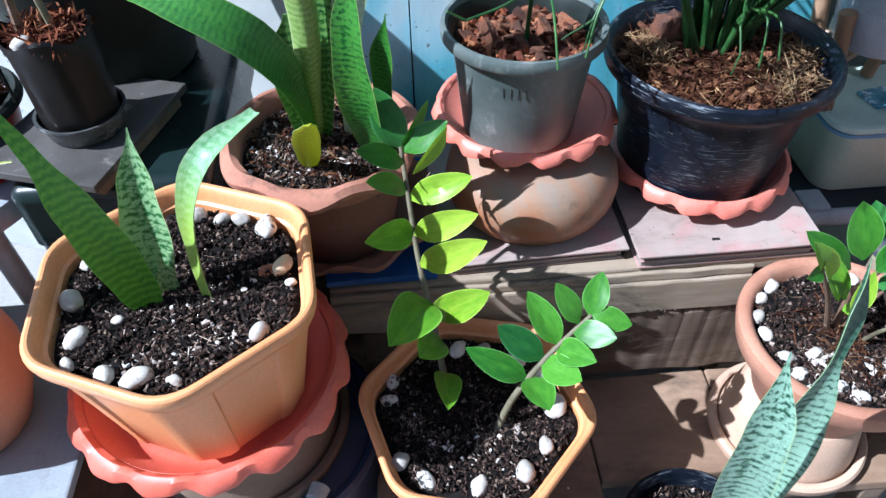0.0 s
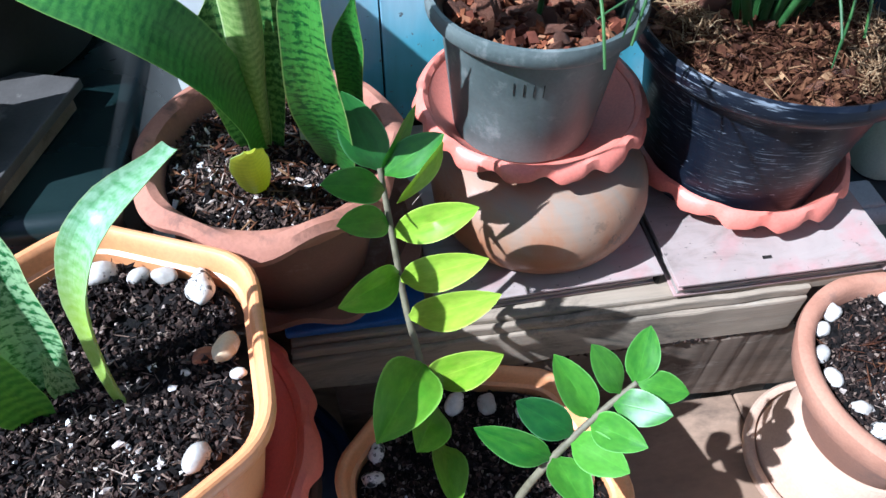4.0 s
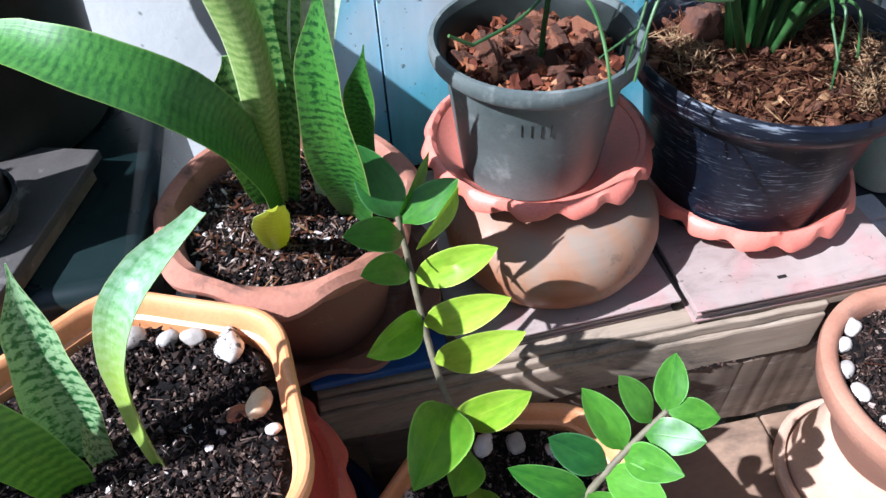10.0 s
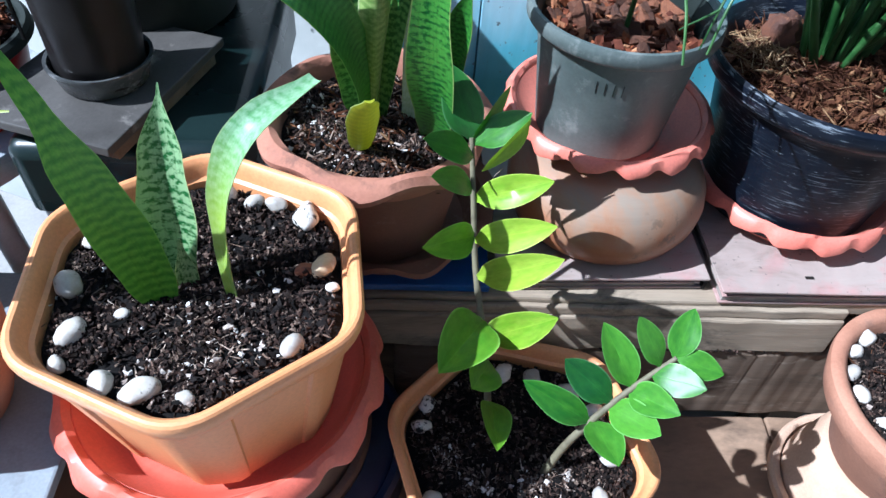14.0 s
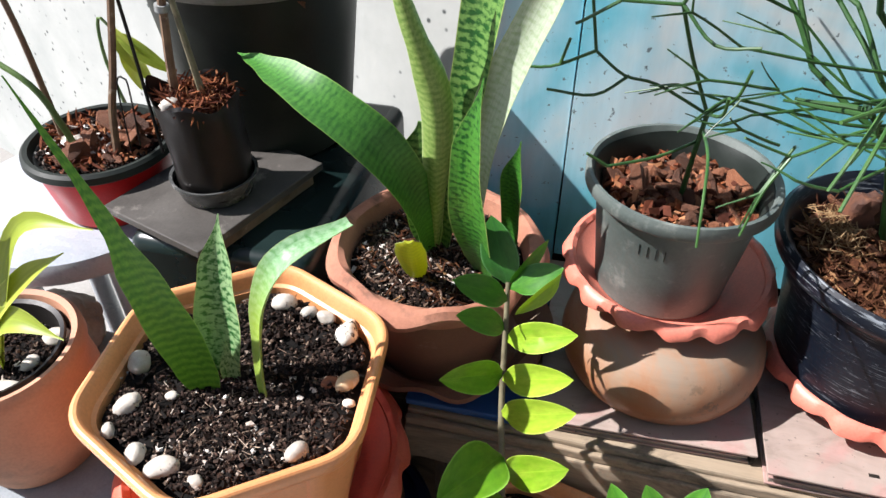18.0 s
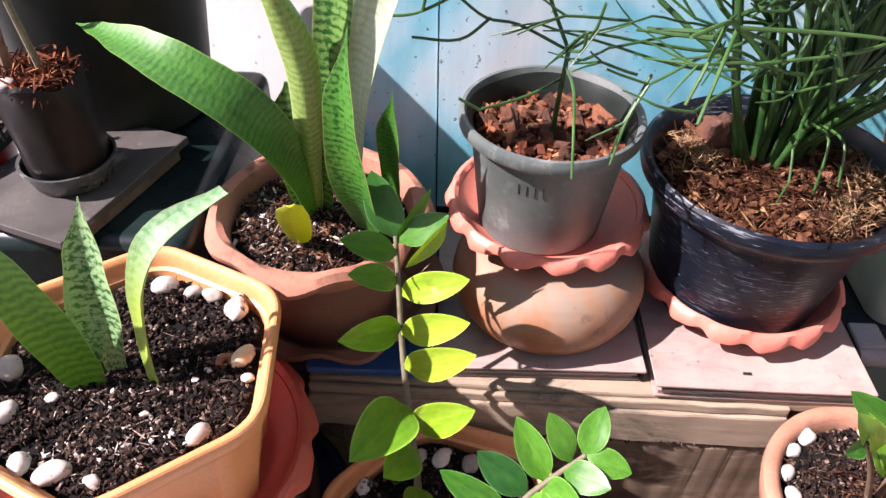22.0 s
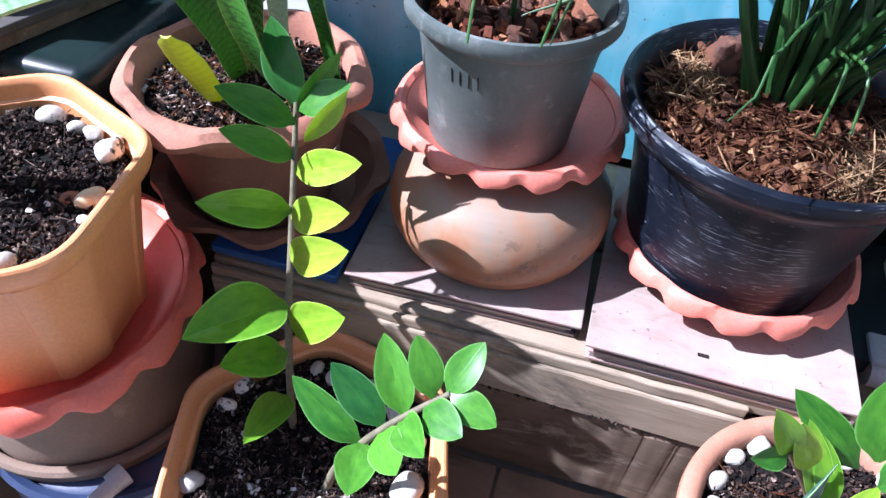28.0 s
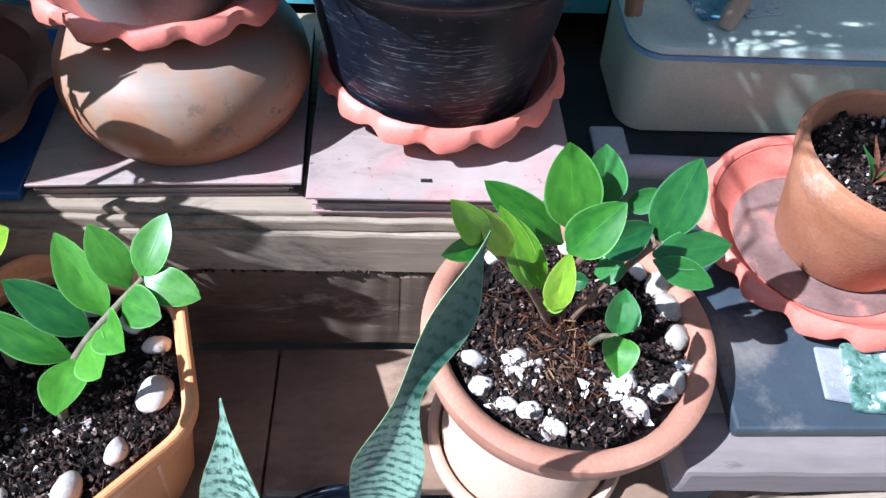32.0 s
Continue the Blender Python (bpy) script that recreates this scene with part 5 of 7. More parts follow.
# ---- pebbles ----
def pebbles():
    rng = random.Random(12)

    def row(spots, z, small, large):
        for k, (x, y, s) in enumerate(spots):
            kind = M_PEBBLE_DIRTY if s < 0 else M_PEBBLE
            s = abs(s)
            pebble((x, y, z), (s, s * rng.uniform(0.68, 0.8), s * rng.uniform(0.55, 0.7)), rng.uniform(0, 180), k + small, kind, "speckled grey-white pebble on dark potting soil" if kind is M_PEBBLE_DIRTY else "white rounded pebble lying on dark potting soil")

    row([(-0.303, 0.440, 0.026), (-0.287, 0.397, 0.024), (-0.288, 0.370, 0.016), (-0.254, 0.356, 0.021), (-0.227, 0.349, 0.027), (-0.197, 0.346, 0.014), (-0.132, 0.388, 0.021), (-0.109, 0.444, 0.011), (-0.137, 0.517, -0.030), (-0.163, 0.532, 0.019), (-0.182, 0.536, 0.018), (-0.210, 0.541, 0.025), (-0.257, 0.415, 0.012), (-0.302, 0.486, 0.014)], HEX1[2] + 0.141, 1, 0)
    pebble((-0.117, 0.464, HEX1[2] + 0.142), (0.024, 0.016, 0.014), 60, 40, M_PEBBLE_TAN, "tan and cream pebble on dark potting soil")
    ob = pebble((-0.131, 0.461, HEX1[2] + 0.140), (0.018, 0.012, 0.010), 20, 41, M_BARK_ONE, "reddish brown bark chip on the soil")
    ob.name = "bark_piece"
    tagged(ob, category="bark chip", group="bark on the soil")
    row([(-0.029, 0.470, -0.021), (-0.034, 0.446, -0.021), (-0.025, 0.370, 0.023), (0.001, 0.346, -0.024), (0.055, 0.335, 0.024), (0.104, 0.345, 0.027), (0.131, 0.373, 0.023), (0.150, 0.420, 0.034), (0.141, 0.465, 0.023), (0.117, 0.486, 0.024), (0.050, 0.508, 0.026), (0.081, 0.504, 0.024), (0.028, 0.510, 0.018)], HEX2[2] + 0.133, 61, 0)
    z3 = 0.5625
    row([(x + 0.005, y + 0.0035, k) for x, y, k in [(0.531, 0.389, -0.022), (0.545, 0.398, 0.017), (0.552, 0.412, -0.015), (0.510, 0.379, -0.018), (0.430, 0.376, -0.020), (0.414, 0.381, -0.017), (0.397, 0.396, -0.020), (0.391, 0.418, 0.018), (0.383, 0.450, 0.021), (0.384, 0.475, 0.020), (0.396, 0.500, 0.020), (0.416, 0.516, 0.022), (0.448, 0.363, -0.017), (0.504, 0.400, -0.024), (0.534, 0.500, 0.020), (0.515, 0.517, 0.020), (0.482, 0.524, 0.022), (0.427, 0.421, 0.016), (0.440, 0.415, 0.012)]], z3, 101, 0)
    for x, y, s in ((0.550, 0.487, 0.028), (0.553, 0.465, 0.026), (0.553, 0.437, 0.024)):
        pebble((x + 0.005, y + 0.0035, z3), (s, s * 0.8, s * 0.6), 40 * s * 1000, int(s * 999), M_STONE, "brownish grey river stone on the soil", "stones on the soil")


pebbles()


# ---- snake plants ----
def cuttings():
    x, y, z = HEX1
    t = thing("snake_plant_cuttings", (0, 0, 0), "three banded snake plant leaf cuttings standing in soil", "snake plant")
    part("leaf", strap_leaf([(-0.232, 0.432, 0.700), (-0.238, 0.428, 0.765), (-0.250, 0.422, 0.845), (-0.263, 0.417, 0.92), (-0.288, 0.412, 1.01)], [0.018, 0.034, 0.039, 0.032, 0.014, 0.006, 0.001], (0.25, -0.8, 0.5), 0.10), M_SNAKE_LUSH, t)
    part("leaf", strap_leaf([(-0.226, 0.452, 0.700), (-0.224, 0.456, 0.745), (-0.219, 0.463, 0.81), (-0.211, 0.475, 0.876)], [0.014, 0.031, 0.040, 0.029, 0.001], (0.1, -0.8, 0.5), 0.20), M_SNAKE_MINT, t, "pale mottled leaf")
    part("leaf", strap_leaf([(-0.216, 0.447, 0.700), (-0.216, 0.446, 0.73), (-0.215, 0.447, 0.765)], [0.012, 0.016, 0.002], (0.3, -0.8, 0.4), 0.2), M_SNAKE_MINT, t, "small offset leaf")
    part("leaf", strap_leaf([(-0.178, 0.432, 0.695), (-0.183, 0.440, 0.735), (-0.183, 0.452, 0.780), (-0.173, 0.457, 0.82), (-0.153, 0.466, 0.852), (-0.117, 0.505, 0.862)], [0.009, 0.011, 0.014, 0.023, 0.028, 0.025, 0.012], (-0.5, -0.75, 0.45), 0.24, twist=-12), M_SNAKE_SMOOTH, t, "smooth grey-green leaf with a yellowing stalk and cut tip")


cuttings()


def snake_plant():
    t = thing("snake_plant", (0, 0, 0), "tall snake plant with dark banded sword leaves", "snake plant")
    part("leaf", strap_leaf([(-0.095, 0.660, 0.700), (-0.098, 0.638, 0.78), (-0.125, 0.612, 0.858), (-0.185, 0.612, 0.905), (-0.240, 0.640, 0.915), (-0.284, 0.668, 0.912)], [0.016, 0.032, 0.044, 0.048, 0.044, 0.036, 0.018, 0.001], (0.45, -0.5, 0.75), 0.16), M_SNAKE, t)
    part("leaf", strap_leaf([(-0.092, 0.664, 0.700), (-0.084, 0.642, 0.80), (-0.080, 0.632, 0.90), (-0.100, 0.622, 0.98), (-0.122, 0.620, 1.05), (-0.132, 0.620, 1.085)], [0.012, 0.016, 0.028, 0.030, 0.018, 0.010, 0.006, 0.001], (0.25, -1, 0.1), -0.50, twist=15), M_SNAKE_LIME, t, "narrow pale folded leaf")
    part("leaf", strap_leaf([(-0.086, 0.668, 0.700), (-0.070, 0.660, 0.82), (-0.055, 0.652, 0.92), (-0.038, 0.650, 1.03), (-0.014, 0.650, 1.16), (0.0, 0.650, 1.22)], [0.016, 0.026, 0.036, 0.041, 0.034, 0.001], (-0.25, -1, 0.1), 0.14, twist=-15), M_SNAKE_PALE, t, "tallest leaf with mottled pale bands")
    part("leaf", strap_leaf([(-0.055, 0.664, 0.700), (-0.046, 0.656, 0.82), (-0.034, 0.648, 0.90), (0.000, 0.640, 0.99), (0.030, 0.640, 1.055), (0.050, 0.640, 1.10), (0.070, 0.640, 1.17)], [0.014, 0.025, 0.034, 0.029, 0.008, 0.012, 0.001], (-0.35, -1, 0.2), 0.16, twist=20), M_SNAKE_FADED, t, "pale leaf with a twisted tip")
    part("leaf", strap_leaf([(-0.034, 0.644, 0.700), (-0.031, 0.605, 0.760), (-0.036, 0.582, 0.820), (-0.038, 0.568, 0.895), (-0.027, 0.562, 0.968)], [0.016, 0.036, 0.043, 0.030, 0.001], (-0.42, -0.88, 0.15), 0.14), M_SNAKE_SPOT, t, "spotted arching leaf")
    part("leaf", strap_leaf([(-0.012, 0.690, 0.700), (-0.013, 0.676, 0.76), (-0.011, 0.654, 0.82), (-0.005, 0.631, 0.878)], [0.012, 0.022, 0.026, 0.001], (-0.38, -0.88, 0.25), 0.2), M_SNAKE_SPOT, t, "small upright leaf")
    part("leaf", strap_leaf([(-0.098, 0.672, 0.700), (-0.102, 0.664, 0.76), (-0.106, 0.655, 0.825), (-0.100, 0.650, 0.874)], [0.018, 0.036, 0.042, 0.030, 0.006], (0.05, -0.95, 0.3), 0.12), M_SNAKE_PALE, t, "short silvery leaf")
    part("leaf", strap_leaf([(-0.097, 0.614, 0.710), (-0.093, 0.588, 0.752), (-0.089, 0.564, 0.790), (-0.084, 0.549, 0.815)], [0.016, 0.026, 0.029, 0.024, 0.008], (-0.2, 0.6, 0.7), 0.22), M_SNAKE_YELLOW, t, "short yellowing leaf stub")


snake_plant()


def front_snake():
    p = thing("black_pot", (0.295, 0.300, 0.283), "dark plastic pot with a rolled rim", "plant pot")
    prof = [(0, 0), (0.058, 0), (0.062, 0.004), (0.076, 0.105), (0.083, 0.108), (0.086, 0.114), (0.085, 0.122), (0.080, 0.124), (0.076, 0.118), (0.073, 0.10), (0, 0.09)]
    part("tub", revolve(prof, 80), M_BLACK, p)
    fill(p, round_outline(0.073), 0.105, 71, 0.004, 260, 90, 30)
    t = thing("snake_plant", (0, 0, 0), "silvery green snake plant with dark zigzag bands", "snake plant")
    part("leaf", strap_leaf([(0.290, 0.285, 0.380), (0.280, 0.267, 0.52), (0.271, 0.262, 0.62), (0.2705, 0.268, 0.70), (0.2713, 0.2863, 0.7745)], [0.020, 0.036, 0.045, 0.036, 0.001], (-0.3, -0.75, 0.5), 0.16), M_SNAKE_SILVER, t)
    part("leaf", strap_leaf([(0.312, 0.302, 0.380), (0.328, 0.296, 0.50), (0.335, 0.300, 0.60), (0.336, 0.308, 0.655), (0.346, 0.320, 0.712), (0.366, 0.350, 0.742), (0.3855, 0.380, 0.767)], [0.020, 0.034, 0.041, 0.040, 0.014, 0.032, 0.001], (-0.7, -0.5, 0.5), 0.16, twist=100, n=40), M_SNAKE_SHADED, t)
    s = thing("block_stand", (0.295, 0.300, 0.0), "dark wooden block stand", "stand")
    part("block", slab(-0.06, 0.06, -0.06, 0.06, 0, 0.2825, 0.004), M_WOOD_DARK, s)


front_snake()


# ---- leafy cuttings ----
def zz_tall():
    t = thing("leafy_cutting", (0, 0, 0), "upright stem with paired oval yellow-green leaflets", "leafy cutting")
    stem = [(0.032, 0.444, 0.490), (0.027, 0.462, 0.555), (0.019, 0.488, 0.608), (0.010, 0.522, 0.654), (0.004, 0.555, 0.717), (0.000, 0.578, 0.762)]
    part("stem", curve_tube(stem, 0.0040, 0.0022, 20, 10), M_STEM, t)
    L = [
        ((0.000, 0.578, 0.760), (-0.021, 0.588, 0.824), 0.034, M_ZZ_DARK, (0.0, -1.0, 0.35)),
        ((0.000, 0.578, 0.760), (0.034, 0.594, 0.800), 0.018, M_ZZ, (0.5, -0.9, -0.2)),
        ((0.002, 0.576, 0.757), (0.048, 0.577, 0.790), 0.027, M_ZZ, (0.1, -0.6, 0.8)),
        ((0.046, 0.572, 0.787), (0.012, 0.560, 0.736), 0.017, M_ZZ_LIGHT, (0.4, -0.9, 0.1)),
        ((0.002, 0.570, 0.748), (-0.039, 0.535, 0.794), 0.028, M_ZZ, (0.1, -0.5, 0.8)),
        ((0.003, 0.560, 0.722), (-0.031, 0.520, 0.769), 0.026, M_ZZ, (0.1, -0.5, 0.8)),
        ((0.004, 0.555, 0.712), (0.068, 0.539, 0.749), 0.029, M_ZZ_LIGHT, (0.05, -0.75, 0.65)),
        ((0.007, 0.538, 0.684), (-0.040, 0.482, 0.725), 0.031, M_ZZ_MID, (0.2, -0.7, 0.6)),
        ((0.007, 0.535, 0.680), (0.067, 0.504, 0.729), 0.030, M_ZZ_LIGHT, (0.05, -0.75, 0.65)),
        ((0.011, 0.518, 0.650), (0.071, 0.481, 0.710), 0.033, M_ZZ_LIGHT, (0.05, -0.8, 0.6)),
        ((0.018, 0.490, 0.622), (-0.019, 0.414, 0.664), 0.050, M_ZZ_MID, (0.05, -0.45, 0.9)),
        ((0.020, 0.486, 0.604), (0.074, 0.463, 0.655), 0.036, M_ZZ_LIGHT, (0.0, -0.8, 0.6)),
        ((0.026, 0.466, 0.590), (0.004, 0.410, 0.635), 0.036, M_ZZ_MID, (0.1, -0.5, 0.85)),
        ((0.029, 0.452, 0.545), (0.031, 0.388, 0.588), 0.030, M_ZZ_MID, (0.15, -0.5, 0.85)),
    ]
    rng = random.Random(5)
    for b, tip, w, m, f in L:
        part("leaflet", leaflet(b, tip, w, f, rng.uniform(-0.02, 0.16), rng.uniform(0.06, 0.22), rng.uniform(-0.08, 0.12)), m, t)


zz_tall()


def zz_low():
    t = thing("leafy_cutting", (0, 0, 0), "slanting grey stem with glossy green oval leaflets", "leafy cutting")
    stem = [(0.080, 0.400, 0.492), (0.095, 0.406, 0.545), (0.122, 0.416, 0.590), (0.150, 0.426, 0.622), (0.176, 0.433, 0.650)]
    part("stem", curve_tube(stem, 0.0042, 0.0022, 20, 10), M_STEM, t)
    L = [
        ((0.113, 0.413, 0.578), (0.052, 0.425, 0.620), 0.028, M_ZZ, (0.1, -0.75, 0.65)),
        ((0.130, 0.420, 0.600), (0.083, 0.434, 0.643), 0.031, M_ZZ_DARK, (0.1, -0.75, 0.65)),
        ((0.145, 0.425, 0.616), (0.116, 0.457, 0.664), 0.029, M_ZZ, (0.1, -0.8, 0.6)),
        ((0.164, 0.431, 0.640), (0.144, 0.453, 0.678), 0.026, M_ZZ, (0.5, -0.8, 0.4)),
        ((0.174, 0.433, 0.648), (0.190, 0.461, 0.681), 0.026, M_ZZ, (-0.3, -0.8, 0.5)),
        ((0.176, 0.433, 0.650), (0.213, 0.418, 0.649), 0.025, M_ZZ, (0.0, -0.5, 0.85)),
        ((0.158, 0.429, 0.632), (0.190, 0.401, 0.653), 0.028, M_ZZ, (0.0, -0.6, 0.8)),
        ((0.143, 0.424, 0.612), (0.168, 0.386, 0.640), 0.029, M_ZZ, (0.0, -0.6, 0.8)),
        ((0.128, 0.419, 0.596), (0.156, 0.374, 0.625), 0.032, M_ZZ, (0.0, -0.6, 0.8)),
        ((0.115, 0.413, 0.580), (0.124, 0.361, 0.603), 0.033, M_ZZ, (0.1, -0.6, 0.8)),
    ]
    rng = random.Random(6)
    for b, tip, w, m, f in L:
        part("leaflet", leaflet(b, tip, w, f, rng.uniform(-0.02, 0.16), rng.uniform(0.06, 0.22), rng.uniform(-0.08, 0.12)), m, t)


zz_low()


def young_plant():
    t = thing("young_leafy_plant", (0, 0, 0), "young bushy plant with broad glossy green leaves", "potted plant")
    s = ((0.470, 0.458, 0.548), (0.463, 0.455, 0.625), (0.465, 0.439, 0.678))
    part("stem", curve_tube(s, 0.0040, 0.0022, 12), M_STEM_BROWN, t)
    part("stem", curve_tube(((0.472, 0.458, 0.548), (0.488, 0.452, 0.615), (0.512, 0.449, 0.673)), 0.0038, 0.0022, 12), M_STEM_BROWN, t)
    part("stem", curve_tube(((0.465, 0.458, 0.548), (0.430, 0.445, 0.630), (0.391, 0.429, 0.698)), 0.0034, 0.0018, 12), M_STEM_BROWN, t)
    part("stem", curve_tube(((0.489, 0.439, 0.553), (0.486, 0.420, 0.600), (0.482, 0.395, 0.643)), 0.0026, 0.0018, 10), M_STEM, t)
    L = [
        ((0.454, 0.463, 0.653), (0.397, 0.47, 0.705), 0.027, M_ZZ),
        ((0.458, 0.459, 0.671), (0.447, 0.481, 0.73), 0.039, M_ZZ),
        ((0.48, 0.479, 0.672), (0.478, 0.502, 0.711), 0.030, M_ZZ_DARK),
        ((0.445, 0.425, 0.692), (0.469, 0.426, 0.735), 0.030, M_ZZ),
        ((0.47, 0.445, 0.669), (0.508, 0.452, 0.685), 0.027, M_ZZ_DARK),
        ((0.514, 0.453, 0.67), (0.532, 0.475, 0.724), 0.034, M_ZZ_DARK),
        ((0.496, 0.478, 0.673), (0.52, 0.483, 0.687), 0.017, M_ZZ_DARK),
        ((0.508, 0.441, 0.67), (0.563, 0.447, 0.675), 0.027, M_ZZ_DARK),
        ((0.509, 0.439, 0.667), (0.549, 0.422, 0.661), 0.020, M_ZZ_DARK),
        ((0.391, 0.429, 0.698), (0.372, 0.424, 0.737), 0.020, M_ZZ_MID),
        ((0.391, 0.429, 0.696), (0.366, 0.41, 0.707), 0.016, M_ZZ),
        ((0.41, 0.435, 0.676), (0.39, 0.428, 0.725), 0.018, M_ZZ_LIGHT),
        ((0.43, 0.432, 0.642), (0.406, 0.451, 0.702), 0.021, M_ZZ_MID),
        ((0.437, 0.432, 0.642), (0.417, 0.448, 0.693), 0.019, M_ZZ_MID),
        ((0.446, 0.423, 0.63), (0.447, 0.426, 0.686), 0.020, M_ZZ_LIGHT),
        ((0.442, 0.433, 0.624), (0.453, 0.421, 0.643), 0.015, M_ZZ_MID),
        ((0.471, 0.439, 0.642), (0.457, 0.442, 0.639), 0.013, M_ZZ_DARK),
        ((0.475, 0.443, 0.646), (0.493, 0.439, 0.659), 0.019, M_ZZ_DARK),
        ((0.484, 0.399, 0.637), (0.489, 0.419, 0.661), 0.024, M_ZZ_DARK),
        ((0.48, 0.391, 0.649), (0.477, 0.363, 0.648), 0.024, M_ZZ),
    ]
    rng = random.Random(7)
    for b, tip, w, m in L:
        part("leaf", leaflet(b, tip, w, (rng.uniform(-0.25, 0.25), -0.62 + rng.uniform(-0.2, 0.2), 0.78), rng.uniform(-0.02, 0.16), rng.uniform(0.06, 0.24), rng.uniform(-0.08, 0.12)), m, t)


young_plant()


# ---- pencil plants ----
def grow(rng, p, d, length, r, depth, out, spread=0.55, kids=(2, 3), front=0.585):
    """Forked round twigs: a polyline, then smaller ones from its end."""
    q, path = Vector(p), [(Vector(p), r)]
    n = 4
    dd = Vector(d).normalized()
    for i in range(n):
        dd = (dd + Vector((rng.gauss(0, 0.05), rng.gauss(0, 0.05), rng.gauss(0, 0.05)))).normalized()
        q = q + dd * (length / n)
        path.append((q.copy(), r * (1 - (0.14 if depth > 0 else 0.5) * (i + 1) / n)))
    out.append(path)
    if depth <= 0:
        return
    for k in range(rng.randint(*kids)):
        a = rng.uniform(0, 2 * math.pi)
        u = dd.orthogonal().normalized()
        w = dd.cross(u)
        nd = (dd + (u * math.cos(a) + w * math.sin(a)) * rng.uniform(spread * 0.7, spread * 1.5)).normalized()
        end = q + nd * length
        if end.y > WALL_Y - 0.012:
            nd.y = -abs(nd.y) * 0.3
        if end.y < front:
            nd.y = abs(nd.y) * 0.4
        grow(rng, q, nd, length * rng.uniform(0.6, 0.92), r * 0.86, depth - 1, out, spread, kids, front)


def sparse_pencil():
    t = thing("pencil_plant", (0, 0, 0), "sparse pencil cactus with thin forked green twigs", "pencil cactus")
    r = 0.0015

    def branch(pts, r0=r, r1=r * 0.85, m=None):
        part("twig", curve_tube(pts, r0, r1, 4 * (len(pts) - 1), 7), m or M_PENCIL, t)

    n1 = (0.146, 0.678, 0.900)
    branch([(0.143, 0.690, 0.780), (0.144, 0.685, 0.84), n1], 0.0028, 0.0021)
    n2 = (0.104, 0.640, 1.005)
    branch([n1, (0.122, 0.662, 0.955), n2], 0.0018, 0.0016)
    n3 = (0.060, 0.640, 1.004)
    branch([n2, n3])
    branch([n3, (0.060, 0.652, 1.06), (0.062, 0.655, 1.095)])
    branch([n3, (0.035, 0.650, 1.03), (0.030, 0.652, 1.038)])
    branch([n3, (0.035, 0.645, 0.985), (0.028, 0.645, 0.981)])
    branch([n2, (0.112, 0.630, 1.03), (0.118, 0.63, 1.055)])
    branch([n2, (0.130, 0.620, 0.985), (0.160, 0.610, 0.99)])
    branch([(0.110, 0.63, 1.025), (0.092, 0.625, 1.045)])
    n4 = (0.046, 0.674, 0.948)
    branch([n1, (0.100, 0.672, 0.925), (0.072, 0.672, 0.930), n4])
    branch([n4, (0.036, 0.675, 1.0), (0.028, 0.676, 1.04)])
    branch([n4, (0.010, 0.674, 0.930), (-0.024, 0.673, 0.928)], m=M_PENCIL_TIP)
    branch([(0.018, 0.674, 0.934), (0.024, 0.67, 0.958)], m=M_PENCIL_TIP)
    branch([(0.076, 0.672, 0.930), (0.050, 0.66, 0.915), (0.010, 0.655, 0.918)])
    branch([n1, (0.160, 0.650, 0.93), (0.164, 0.64, 0.96)], m=M_PENCIL_TIP)
    branch([n1, (0.150, 0.630, 0.925), (0.148, 0.610, 0.95)], m=M_PENCIL_TIP)
    branch([(0.146, 0.672, 0.886), (0.143, 0.600, 0.905), (0.141, 0.560, 0.895), (0.142, 0.538, 0.864)], 0.0015, 0.0010, M_PENCIL_TIP)
    branch([(0.143, 0.682, 0.870), (0.11, 0.645, 0.872), (0.07, 0.62, 0.872)], m=M_PENCIL)
    branch([(0.07, 0.62, 0.872), (0.052, 0.615, 0.885)], m=M_PENCIL_TIP)
    # twigs reaching across from the denser neighbour
    rng = random.Random(8)
    for a, b in (((0.20, 0.66, 1.01), (0.145, 0.70, 1.068)), ((0.19, 0.655, 0.94), (0.135, 0.64, 0.945)), ((0.215, 0.65, 0.895), (0.19, 0.62, 0.868)), ((0.20, 0.64, 0.90), (0.165, 0.63, 0.915))):
        out = []
        grow(rng, a, Vector(b) - Vector(a), (Vector(b) - Vector(a)).length, 0.0014, 1, out, 0.5)
        part("twig", tube(out, 7), M_PENCIL, t)


sparse_pencil()


